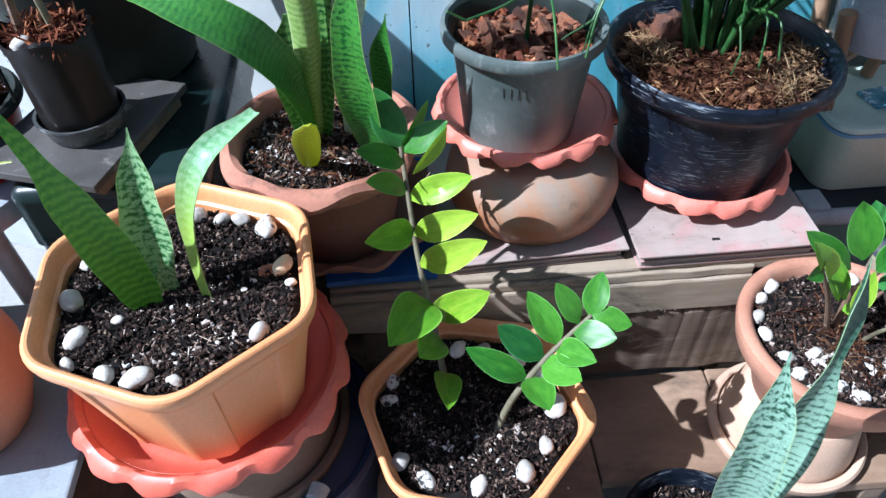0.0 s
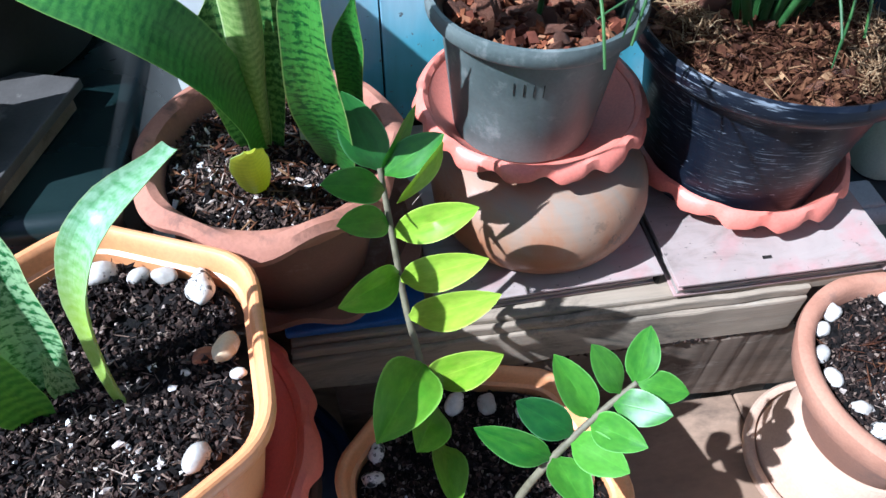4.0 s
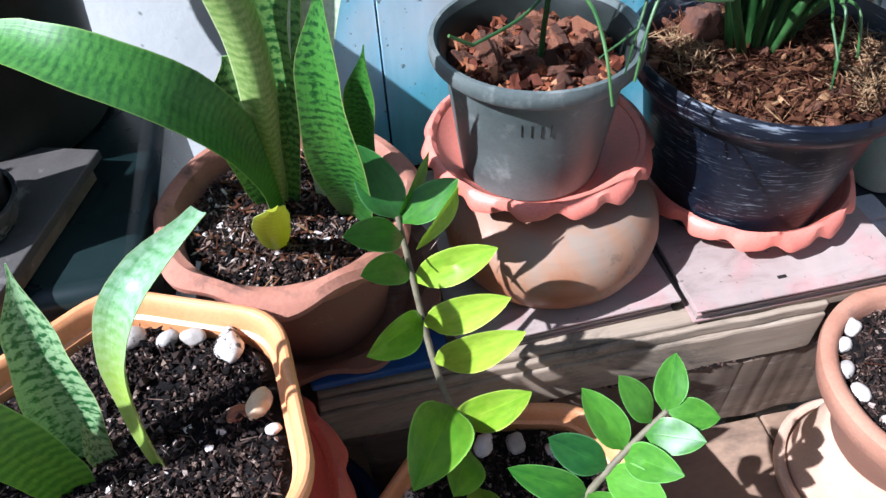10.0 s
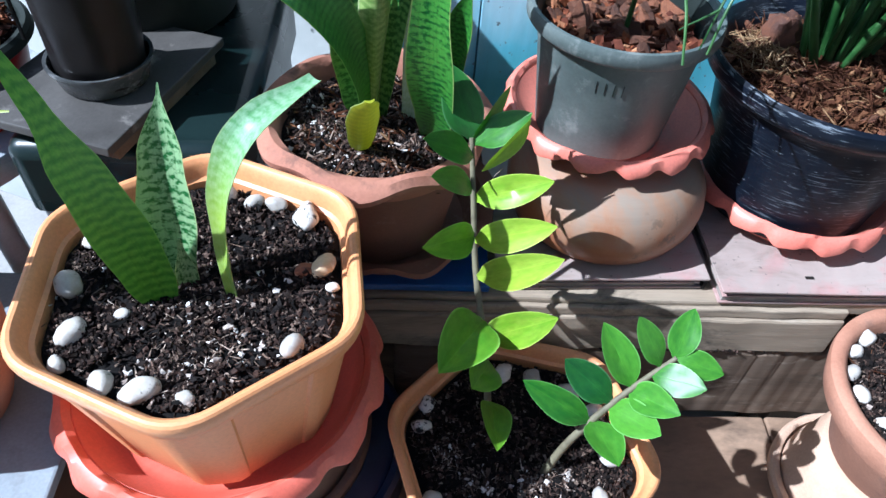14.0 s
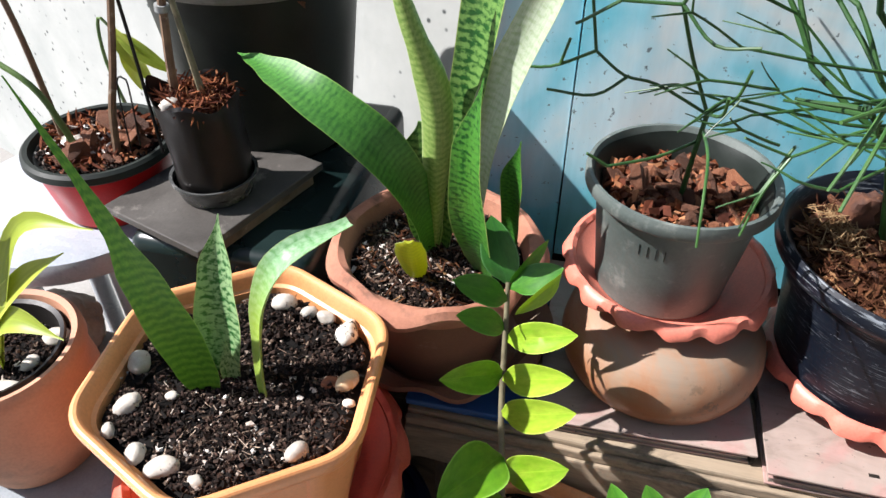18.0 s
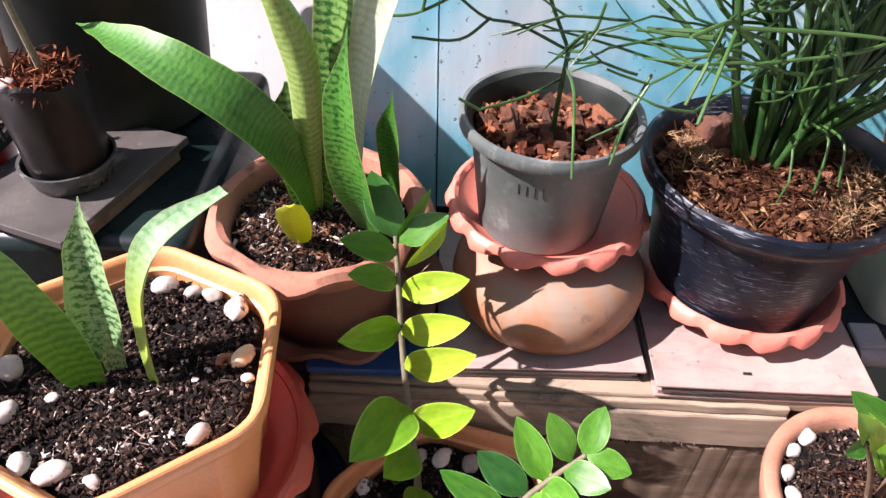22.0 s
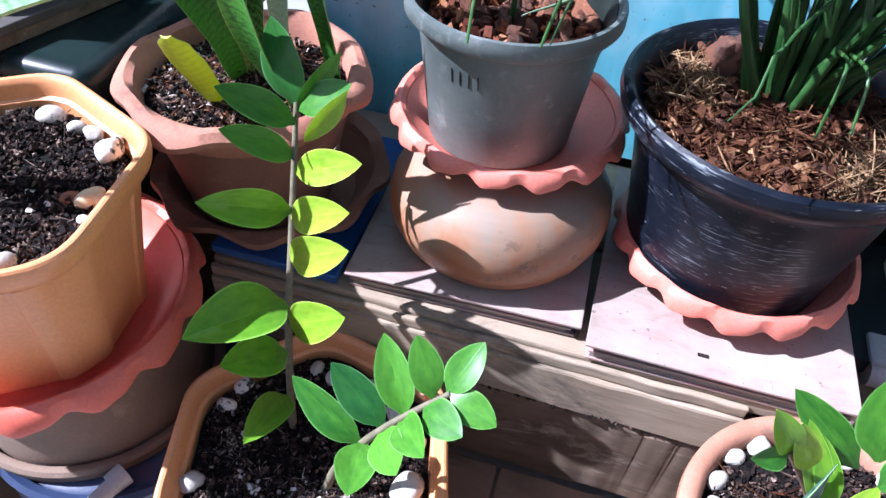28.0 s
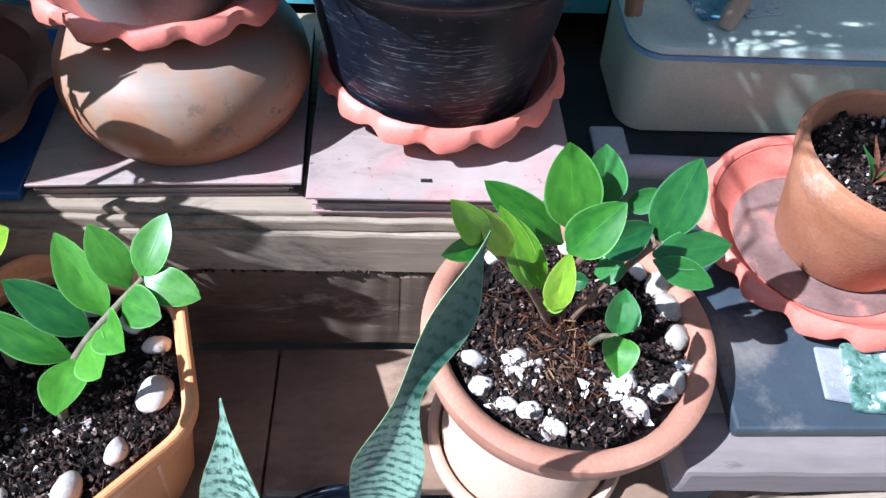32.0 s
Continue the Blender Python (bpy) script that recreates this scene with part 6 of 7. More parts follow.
def dense_pencil():
    t = thing("pencil_plant", (0, 0, 0), "dense bushy pencil cactus with many upright green stems", "pencil cactus")
    rng = random.Random(23)
    base = Vector((0.376, 0.732, CARD + 0.148))
    for k in range(8):
        a = 2 * math.pi * k / 8 + rng.uniform(-0.2, 0.2)
        rr = rng.uniform(0.006, 0.028)
        p = base + Vector((math.cos(a) * rr, math.sin(a) * rr * 0.8, 0))
        d = Vector((math.cos(a) * rng.uniform(0.05, 0.5), math.sin(a) * rng.uniform(0.05, 0.35) - 0.09, 1))
        out = []
        grow(rng, p, d, rng.uniform(0.10, 0.17), rng.uniform(0.0032, 0.0046), 3, out, 0.55, (2, 2))
        part("branch", tube(out, 7), M_PENCIL, t)
    for k in range(9):
        a = 0.4 + 2.4 * k
        rr = 0.006 + 0.0021 * k
        p = base + Vector((math.cos(a) * rr, math.sin(a) * rr * 0.8, -0.006))
        q = p + Vector((math.cos(a) * 0.014, math.sin(a) * 0.010, 0.075))
        e = q + Vector((math.cos(a) * 0.022, math.sin(a) * 0.012 - 0.004, 0.08))
        part("trunk", curve_tube([p, q, e], 0.0078 - 0.0004 * k, 0.0036, 12, 10), M_PENCIL, t, "thick bare green trunk")
    # far-side stems leaning out past the pot, added to shade the box
    for k in range(5):
        p = base + Vector((0.008 + 0.0006 * k, -0.012, 0.02))
        d = Vector((rng.uniform(0.10, 0.85), rng.uniform(-0.60, -0.10), 1))
        out = []
        grow(rng, p, d, rng.uniform(0.12, 0.18), 0.0034, 3, out, 0.50, (2, 2))
        part("branch", tube(out, 7), M_PENCIL, t)
    # long stems arching forward over the neighbouring pots, added to shade the right corner
    for k in range(26):
        x = rng.uniform(0.375, 0.56)
        y = rng.uniform(0.58, 0.70)
        a, b = Vector((0.40, 0.69, 0.86)), Vector((x, y, rng.uniform(1.02, 1.10)))
        mid = (a + b) / 2 + Vector((0, 0.02, 0.045))
        part("branch", curve_tube([a, mid, b], 0.0032, 0.0026, 10, 7), M_PENCIL, t)
        out = []
        grow(rng, b, Vector((rng.uniform(-0.1, 0.6), rng.uniform(-0.6, 0.3), 0.3)), rng.uniform(0.05, 0.08), 0.0025, 3, out, 0.6, (2, 3), 0.38)
        part("branch", tube(out, 6), M_PENCIL, t)
    for k in range(13):
        a = Vector((0.375, 0.69, 0.84))
        b = Vector((rng.uniform(0.255, 0.375), rng.uniform(0.58, 0.68), rng.uniform(0.93, 1.10)))
        mid = (a + b) / 2 + Vector((0, 0.02, 0.035))
        part("branch", curve_tube([a, mid, b], 0.0024, 0.0019, 10, 7), M_PENCIL, t)
        out = []
        grow(rng, b, Vector((rng.uniform(-0.5, 0.2), rng.uniform(-0.4, 0.2), 0.5)), rng.uniform(0.04, 0.065), 0.0018, 2, out, 0.6, (2, 3), 0.50)
        part("branch", tube(out, 6), M_PENCIL, t)
    rng = random.Random(91)
    for k in range(17):
        a = Vector((0.385, 0.725, 0.82 + 0.0105 * k))
        b = Vector((rng.uniform(0.22, 0.345), rng.uniform(0.60, 0.74), a.z + rng.uniform(-0.01, 0.20)))
        mid = (a + b) / 2 + Vector((0.012, 0.008, 0.024))
        r0 = rng.uniform(0.0014, 0.0025)
        part("branch", curve_tube([a, mid, b], r0, r0 * 0.7, 10, 7), M_PENCIL, t)
        out = []
        grow(rng, b, b - mid, rng.uniform(0.03, 0.055), r0 * 0.66, 2, out, 0.55, (1, 2), 0.52)
        part("branch", tube(out, 6), M_PENCIL, t)
    # long level twigs that cross the stems and fork at their ends
    rng = random.Random(37)
    for k in range(26):
        z = 0.88 + 0.24 * (k + rng.random()) / 26
        side = -1 if k % 5 < 3 else 1
        a = Vector((0.385 + rng.uniform(-0.05, 0.05), 0.70 + rng.uniform(-0.05, 0.02), z))
        reach = rng.uniform(0.07, 0.19) if side < 0 else rng.uniform(0.06, 0.13)
        b = a + Vector((side * reach, rng.uniform(-0.10, 0.02), rng.uniform(-0.03, 0.06)))
        mid = (a + b) / 2 + Vector((rng.uniform(-0.012, 0.012), -0.01, rng.uniform(-0.022, 0.012)))
        r0 = rng.uniform(0.0012, 0.0020)
        part("branch", curve_tube([a, mid, b], r0, r0 * 0.8, 10, 7), M_PENCIL if k % 2 else M_PENCIL_TIP, t)
        out = []
        grow(rng, b, (b - mid) + Vector((0, 0, rng.uniform(0.0, 0.05))), rng.uniform(0.04, 0.065), r0 * 0.78, 1, out, 0.8, (2, 3), 0.50)
        part("branch", tube(out, 6), M_PENCIL if k % 2 else M_PENCIL_TIP, t)
    # unseen upper crown, added to keep the sun off the storage box
    rng = random.Random(71)
    for k in range(44):
        a = Vector((0.375 + rng.uniform(-0.03, 0.03), 0.69, 1.06 + rng.uniform(-0.04, 0.04)))
        low = k % 2 * 0.05
        b = Vector((0.13 - low + (0.27 - 2 * low) * (k + rng.random()) / 44, rng.uniform(0.42, 0.51) if low else rng.uniform(0.50, 0.66), rng.uniform(1.19, 1.25)))
        mid = (a + b) / 2 + Vector((0.03, 0.02, 0.06))
        part("branch", curve_tube([a, mid, b], 0.0026, 0.0022, 10, 6), M_PENCIL, t)
        out = []
        grow(rng, b, Vector((rng.uniform(-0.6, 0.6), rng.uniform(-0.5, 0.5), 0.6)), rng.uniform(0.05, 0.07), 0.0026, 3, out, 0.7, (3, 3), 0.42)
        part("branch", tube(out, 5), M_PENCIL, t)
    # low side shoots
    rng = random.Random(61)
    for k in range(18):
        a = rng.uniform(math.pi * 0.75, math.pi * 2.15)
        if 1.25 * math.pi < a < 1.8 * math.pi:
            a += 0.7 * math.pi
        p = base + Vector((math.cos(a) * 0.022, math.sin(a) * 0.018, rng.uniform(0.11, 0.26)))
        d = Vector((math.cos(a), math.sin(a) * 0.55, rng.uniform(0.15, 0.8)))
        out = []
        grow(rng, p, d, rng.uniform(0.06, 0.10), 0.0017, 2, out, 0.5, (2, 2))
        part("branch", tube(out, 6), M_PENCIL if k % 3 else M_PENCIL_TIP, t)
    # tall bare stems through the middle of the bush, each forking near its top
    rng = random.Random(52)
    for pts, r0 in (
        ([(0.352, 0.712, 0.76), (0.312, 0.700, 0.85), (0.290, 0.696, 0.93), (0.268, 0.696, 1.01), (0.246, 0.694, 1.08), (0.230, 0.690, 1.16)], 0.0046),
        ([(0.366, 0.716, 0.76), (0.352, 0.706, 0.86), (0.322, 0.700, 0.95), (0.298, 0.700, 1.02), (0.276, 0.698, 1.10), (0.266, 0.694, 1.17)], 0.0040),
        ([(0.388, 0.716, 0.76), (0.380, 0.706, 0.86), (0.372, 0.700, 0.95), (0.362, 0.700, 1.04), (0.344, 0.698, 1.11), (0.336, 0.694, 1.17)], 0.0048),
        ([(0.378, 0.710, 0.76), (0.392, 0.690, 0.86), (0.400, 0.680, 0.95), (0.398, 0.676, 1.03), (0.404, 0.672, 1.12)], 0.0042),
    ):
        part("trunk", curve_tube(pts, r0, r0 * 0.62, 22, 9), M_PENCIL, t, "tall bare green stem")
        for f in (2, 3, 4):
            a = Vector(pts[f])
            out = []
            grow(rng, a, Vector((rng.uniform(-1.0, 0.4), rng.uniform(-0.6, 0.0), rng.uniform(0.1, 0.7))), rng.uniform(0.05, 0.085), r0 * 0.5, 2, out, 0.6, (1, 2), 0.50)
            part("branch", tube(out, 7), M_PENCIL_TIP if f == 3 else M_PENCIL, t)
    # crowded upright stems behind them
    for k in range(13):
        p = base + Vector((-0.030 + 0.0062 * k, rng.uniform(-0.016, 0.020), -0.004))
        q = p + Vector((0.9 * (p.x - base.x) + rng.uniform(-0.02, 0.01), rng.uniform(-0.02, 0.01), 0.14))
        e = q + Vector((0.8 * (p.x - base.x) + rng.uniform(-0.04, 0.02), rng.uniform(-0.03, 0.01), 0.16 + 0.05 * (k % 3)))
        r0 = rng.uniform(0.0026, 0.0040)
        part("trunk", curve_tube([p, q, e], r0, r0 * 0.6, 16, 8), M_PENCIL, t)
    # twigs that reach forward, and one that droops over the mulch
    for pts, r0 in (
        ([(0.345, 0.69, 0.86), (0.29, 0.60, 0.945), (0.209, 0.480, 1.016)], 0.0024),
        ([(0.209, 0.480, 1.016), (0.196, 0.452, 1.008), (0.183, 0.427, 0.985)], 0.0018),
        ([(0.209, 0.480, 1.016), (0.190, 0.446, 1.034), (0.166, 0.423, 1.036)], 0.0019),
        ([(0.190, 0.446, 1.034), (0.178, 0.425, 1.020), (0.170, 0.416, 1.003)], 0.0017),
        ([(0.209, 0.480, 1.016), (0.29, 0.50, 1.005), (0.40, 0.52, 0.985)], 0.0019),
        ([(0.350, 0.69, 0.87), (0.27, 0.64, 0.925), (0.205, 0.615, 0.905)], 0.0022),
        ([(0.205, 0.615, 0.905), (0.19, 0.60, 0.880), (0.181, 0.589, 0.843)], 0.0019),
        ([(0.205, 0.615, 0.905), (0.18, 0.61, 0.915), (0.165, 0.60, 0.925)], 0.0017),
        ([(0.387, 0.69, 0.83), (0.383, 0.645, 0.84), (0.380, 0.627, 0.794)], 0.0020),
        ([(0.395, 0.69, 0.83), (0.40, 0.650, 0.835), (0.402, 0.632, 0.80)], 0.0020),
    ):
        part("branch", curve_tube(pts, r0 * 0.75, r0 * 0.55, 12, 7), M_PENCIL_TIP, t)


dense_pencil()


# ---- left-hand corner ----
def left_corner():
    c = thing("low_cabinet", (-0.63, 0.43, 0.0), "brown wooden cabinet with a glazed slab on top", "cabinet")
    part("carcass", slab(-0.28, 0.17, -0.165, 0.165, 0, 0.535, 0.004), M_WOOD_BROWN, c)
    part("side_shelf", slab(0.1705, 0.305, -0.165, 0.03, 0.402, 0.430, 0.004, 0.001, 8), M_WOOD_RED, c, "reddish brown lower side board")
    part("shelf_post", slab(0.255, 0.295, -0.16, -0.12, 0, 0.4015, 0.003), M_WOOD_RED, c)
    part("top_slab", slab(-0.30, 0.284, -0.175, 0.17, 0.5352, 0.548, 0.003, 0, 0), M_SLAB, c, "pale glazed grey-blue slab")
    p = thing("clay_pot", (-0.468, 0.438, 0.5485), "pale terracotta pot with a strappy yellow-green plant", "clay pot")
    prof = [(0, 0), (0.052, 0), (0.060, 0.004), (0.078, 0.05), (0.083, 0.09), (0.080, 0.118), (0.080, 0.130), (0.083, 0.136), (0.082, 0.147), (0.078, 0.152), (0.072, 0.150), (0.069, 0.140), (0.068, 0.12), (0, 0.11)]
    part("body", revolve(prof, 80), M_CLAY_TAN, p)
    liner = [(0, 0.10), (0.060, 0.11), (0.0635, 0.142), (0.0665, 0.146), (0.0655, 0.150), (0.061, 0.148), (0.0575, 0.125), (0, 0.120)]
    part("liner", revolve(liner, 64), M_BLACKBAG, p, "thin black nursery liner")
    fill(p, round_outline(0.056), 0.130, 88, 0.004, 160, 60, 30)
    for k, (x, y, s) in enumerate(((-0.425, 0.405, 0.034), (-0.425, 0.475, 0.030), (-0.450, 0.392, 0.026), (-0.43, 0.44, 0.020))):
        pebble((x, y, 0.682), (s, s * 0.65, s * 0.5), 30 * k, 150 + k, M_PEBBLE)
    g = thing("strappy_plant", (0, 0, 0), "yellow-green strappy leaves rising from a clay pot", "potted plant")
    b = (-0.462, 0.435, 0.672)
    for pts, w in (
        ([b, (-0.41, 0.425, 0.77), (-0.34, 0.42, 0.88), (-0.27, 0.415, 0.895)], 0.020),
        ([b, (-0.42, 0.42, 0.76), (-0.36, 0.42, 0.825), (-0.31, 0.42, 0.862)], 0.022),
        ([b, (-0.43, 0.42, 0.74), (-0.38, 0.41, 0.785), (-0.325, 0.40, 0.785)], 0.028),
        ([b, (-0.44, 0.42, 0.78), (-0.40, 0.42, 0.84), (-0.36, 0.42, 0.872)], 0.020),
        ([b, (-0.47, 0.43, 0.78), (-0.45, 0.42, 0.87), (-0.42, 0.41, 0.93)], 0.020),
        ([b, (-0.50, 0.44, 0.78), (-0.54, 0.43, 0.86), (-0.60, 0.42, 0.89)], 0.022),
    ):
        part("leaf", strap_leaf(pts, [w * 0.4, w, w * 0.8, 0.001], (0.1, -0.7, 0.7), 0.2, 0.001, n=18), M_GRASSY, g)

    # stands in for the chest's sunlit end, its glare put into the bluish white
    s = thing("chest_sunlit_end", (-0.545, 0.675, 0.0), "round white body standing in for the chest's sunlit end", "stool")
    prof = [(0, 0.686), (0.125, 0.686), (0.136, 0.674), (0.142, 0.676), (0.143, 0.690), (0.138, 0.700), (0.125, 0.7035), (0, 0.7035)]
    part("seat", revolve(prof, 80), M_WHITE, s)
    for k in range(4):
        a = radians(45 + 90 * k + 10)
        part("leg", tube([[((0.085 * math.cos(a), 0.085 * math.sin(a), 0.688), 0.013), ((0.11 * math.cos(a), 0.11 * math.sin(a), 0.0), 0.014)]], 12), M_WHITE, s)
    sk = thing("cloth_sack", (-0.534, 0.570, 0.548), "crumpled dusty beige sack lying on the cabinet", "sack")
    bm = bmesh.new()
    bmesh.ops.create_icosphere(bm, subdivisions=5, radius=1)
    for v in bm.verts:
        fold = 0.22 * noise.noise(v.co * 1.8) + 0.10 * abs(noise.noise(v.co * 4.5)) + 0.04 * noise.noise(v.co * 12)
        v.co *= 1 + fold
        v.co.x, v.co.y, v.co.z = v.co.x * 0.052, v.co.y * 0.040, max(0.0005, v.co.z * 0.05 + 0.028)
    part("cloth", bm, M_CLOTH, sk)
    r = thing("red_pot", (-0.482, 0.675, 0.7036), "red plastic pot with a black rim and woody cuttings", "plant pot")
    part("tub", revolve([(0, 0), (0.058, 0), (0.062, 0.004), (0.0745, 0.070), (0.071, 0.070), (0, 0.03)], 64), M_RED, r)
    part("rim", revolve([(0, 0.062), (0.0735, 0.0705), (0.080, 0.071), (0.0835, 0.074), (0.0825, 0.081), (0.079, 0.084), (0.074, 0.083), (0.071, 0.074), (0, 0.062)], 64), M_DARKGREY, r, "black plastic rim")
    sb = part("soil", soil_bed(round_outline(0.072), 0.073, 0.006, 61), M_SOIL, r)
    bed_litter(round_outline(0.07), 0.075, 62, sb, 200, 120, 60)
    chips(r, round_outline(0.064), 0.080, 9, 0.024, 0.046, 17, 1.0)
    chips(r, round_outline(0.068), 0.077, 40, 0.006, 0.016, 18, 1.0)
    v, f = litter(round_outline(0.068), 0.077, 320, ((0.004, 0.016), (0.001, 0.004), (0.001, 0.003)), 19, 0.008, 0.6)
    tagged(raw_part("bark_litter", v, f, M_BARK, sb), kind="stuff")
    v, f = litter(round_outline(0.06), 0.080, 70, ((0.003, 0.008), (0.002, 0.005), (0.001, 0.003)), 20, 0.006, 0.6, [(0.0, -0.005, 0.020), (-0.02, -0.02, 0.012)])
    tagged(raw_part("pale_grit", v, f, M_PERLITE, sb), kind="stuff")
    w = thing("woody_cuttings", (0, 0, 0), "bare brown woody cuttings with a few small leaves", "cutting")
    part("stem", curve_tube([(-0.450, 0.655, 0.765), (-0.436, 0.655, 0.833), (-0.418, 0.655, 0.886), (-0.392, 0.655, 0.972)], 0.0046, 0.0036, 12), M_STEM_BROWN, w)
    part("stem", curve_tube([(-0.525, 0.67, 0.765), (-0.522, 0.665, 0.85), (-0.52, 0.66, 0.92), (-0.53, 0.66, 0.99)], 0.0036, 0.003, 12), M_STEM_BROWN, w)
    part("stem", curve_tube([(-0.50, 0.66, 0.77), (-0.515, 0.65, 0.85), (-0.56, 0.65, 0.885)], 0.004, 0.003, 12), M_STEM_GREEN, w)
    part("stake", tube([[((-0.392, 0.66, 0.79), 0.0019), ((-0.392, 0.66, 0.90), 0.0019), ((-0.394, 0.66, 1.03), 0.0019)]], 6), M_BLACKBAG, w, "thin dark support stick")
    part("wire", curve_tube([(-0.426, 0.653, 0.79), (-0.418, 0.652, 0.860), (-0.413, 0.652, 0.878), (-0.406, 0.652, 0.878), (-0.404, 0.652, 0.868), (-0.412, 0.653, 0.80)], 0.0009, 0.0009, 20, 6), M_BLACKBAG, w, "bent black wire loop")
    behind = thing("leafy_shoot", (0, 0, 0), "pale yellow-green shoot hanging against the white wall", "shoot")
    part("stem", curve_tube([(-0.575, 0.845, 0.705), (-0.585, 0.842, 0.79), (-0.575, 0.84, 0.85), (-0.555, 0.84, 0.83)], 0.0028, 0.0018, 12), M_STEM_GREEN, behind)
    for a, b2, wd in (((-0.561, 0.84, 0.845), (-0.520, 0.835, 0.768), 0.024), ((-0.558, 0.84, 0.835), (-0.490, 0.84, 0.785), 0.022), ((-0.552, 0.84, 0.825), (-0.540, 0.835, 0.755), 0.018)):
        part("leaf", leaflet(a, b2, wd, (0.1, -0.9, 0.4)), M_GRASSY, behind)

    k = thing("storage_chest", (-0.30, 0.70, 0.0), "dark green plastic chest with rounded edges", "chest")
    bm = slab(-0.092, 0.094, -0.095, 0.205, 0, 0.665, 0.012)
    part("body", bm, M_TEALBOX, k)
    bm = slab(-0.10, 0.103, -0.128, 0.215, 0.666, 0.742, 0)
    bmesh.ops.bevel(bm, geom=[e for e in bm.edges if max(v.co.z for v in e.verts) > 0.7], offset=0.016, segments=4, affect="EDGES", profile=0.5)
    part("lid", bm, M_TEALBOX, k, "rounded glossy lid")
    d = thing("grey_board", (-0.294, 0.545, 0.7425), "worn grey board lying on the chest", "board", turn=-18.2)
    part("sheet", slab(-0.140, 0.0, 0.0, 0.185, 0.012, 0.021, 0.0015), M_BOARD, d)
    part("batten", slab(-0.115, -0.003, 0.012, 0.17, 0.0, 0.012, 0.001), M_WOOD_DARK, d)
    u = thing("clear_saucer", (-0.324, 0.644, 0.7637), "dusty smoky clear plastic saucer", "saucer")
    part("dish", revolve([(0, 0), (0.034, 0), (0.037, 0.002), (0.043, 0.022), (0.0452, 0.023), (0.0452, 0.0250), (0.0420, 0.0245), (0.0355, 0.004), (0, 0.003)], 64), M_SMOKY, u)
    b = thing("grow_bag", (-0.323, 0.644, 0.767), "black plastic grow bag with a torn folded rim", "grow bag")

    def crease(a, i, r0, z):
        # a flattened fold sticks out on one side, with a torn lip
        fold = math.exp(-((abs((a - 3.3 + math.pi) % (2 * math.pi) - math.pi)) / 0.35) ** 2) * max(0.0, (i - 2) / 6) if i < 10 else 0
        return r0 * (1 + 0.025 * math.sin(7 * a + i) + 0.025 * math.sin(3 * a + 2 * i) + 0.22 * fold), z + (0.005 * math.sin(4 * a + 1) + 0.012 * fold if 4 < i < 8 else 0)

    part("film", revolve([(0, 0), (0.034, 0), (0.0375, 0.006), (0.0385, 0.04), (0.0385, 0.075), (0.039, 0.098), (0.0405, 0.108), (0.0395, 0.111), (0.0365, 0.104), (0.034, 0.09), (0, 0.085)], 96, crease), M_BLACKBAG, b)
    part("soil", soil_bed(round_outline(0.034), 0.093, 0.005, 91), M_COIRBED, b)
    v, f = litter(round_outline(0.035), 0.099, 420, ((0.008, 0.024), (0.0007, 0.0022), (0.0006, 0.0014)), 93, 0.014, 0.7)
    tagged(raw_part("coir_fibre", v, f, M_BARK, b), kind="stuff")
    pebble((-0.338, 0.620, 0.872), (0.020, 0.014, 0.012), 20, 171, M_PEBBLE, "white pebble in a grow bag")
    q = thing("bagged_cutting", (0, 0, 0), "two slender stems growing from a black bag", "cutting")
    part("stem", curve_tube([(-0.348, 0.643, 0.845), (-0.342, 0.643, 0.91), (-0.333, 0.643, 0.981), (-0.330, 0.645, 1.09)], 0.0046, 0.0034, 14), M_STEM_BROWN, q)
    part("stem", curve_tube([(-0.314, 0.645, 0.850), (-0.318, 0.643, 0.905), (-0.324, 0.643, 0.967), (-0.329, 0.645, 0.995)], 0.0036, 0.0024, 14), M_STEM, q)
    for a, tp, wd in (((-0.332, 0.645, 1.02), (-0.358, 0.635, 1.035), 0.014), ((-0.332, 0.645, 1.03), (-0.308, 0.64, 1.06), 0.013), ((-0.332, 0.645, 1.00), (-0.360, 0.635, 0.995), 0.016), ((-0.331, 0.645, 1.05), (-0.342, 0.64, 1.10), 0.014)):
        part("leaf", leaflet(a, tp, wd, (0.2, -0.8, 0.5)), M_ZZ_LIGHT, q)
    part("tie", tube([[((-0.3362, 0.643, 0.957), 0.0066), ((-0.3354, 0.643, 0.963), 0.0066)]], 14), M_CLEAR, q, "clear plastic tie")

    g2 = thing("large_pot", (-0.338, 0.818, 0.7425), "large dark grey plastic pot with pale worn rim", "plant pot")
    prof = [(0, 0), (0.088, 0), (0.094, 0.005), (0.116, 0.19), (0.1195, 0.201), (0.1145, 0.201), (0.109, 0.18), (0, 0.17)]
    part("tub", revolve(prof, 112), M_DARKGREY, g2)
    lip = [(0.1165, 0.199), (0.122, 0.2005), (0.128, 0.204), (0.1312, 0.209), (0.1305, 0.2155), (0.1275, 0.219), (0.123, 0.217), (0.1185, 0.206), (0.1165, 0.199)]
    part("rim", revolve_band(lip, 112, lambda a, i, r, z: (r, z)), M_WORNRIM, g2, "pale worn plastic rim")
    so = part("soil", soil_bed(round_outline(0.1145), 0.192, 0.007, 101), M_SOIL, g2, "bark chip compost")
    chips(g2, round_outline(0.108), 0.198, 105, 0.012, 0.034, 27)
    v, f = litter(round_outline(0.11), 0.196, 260, ((0.004, 0.012), (0.003, 0.008), (0.002, 0.005)), 104, 0.008, 0.8)
    tagged(raw_part("bark_litter", v, f, M_BARK, so), kind="stuff")
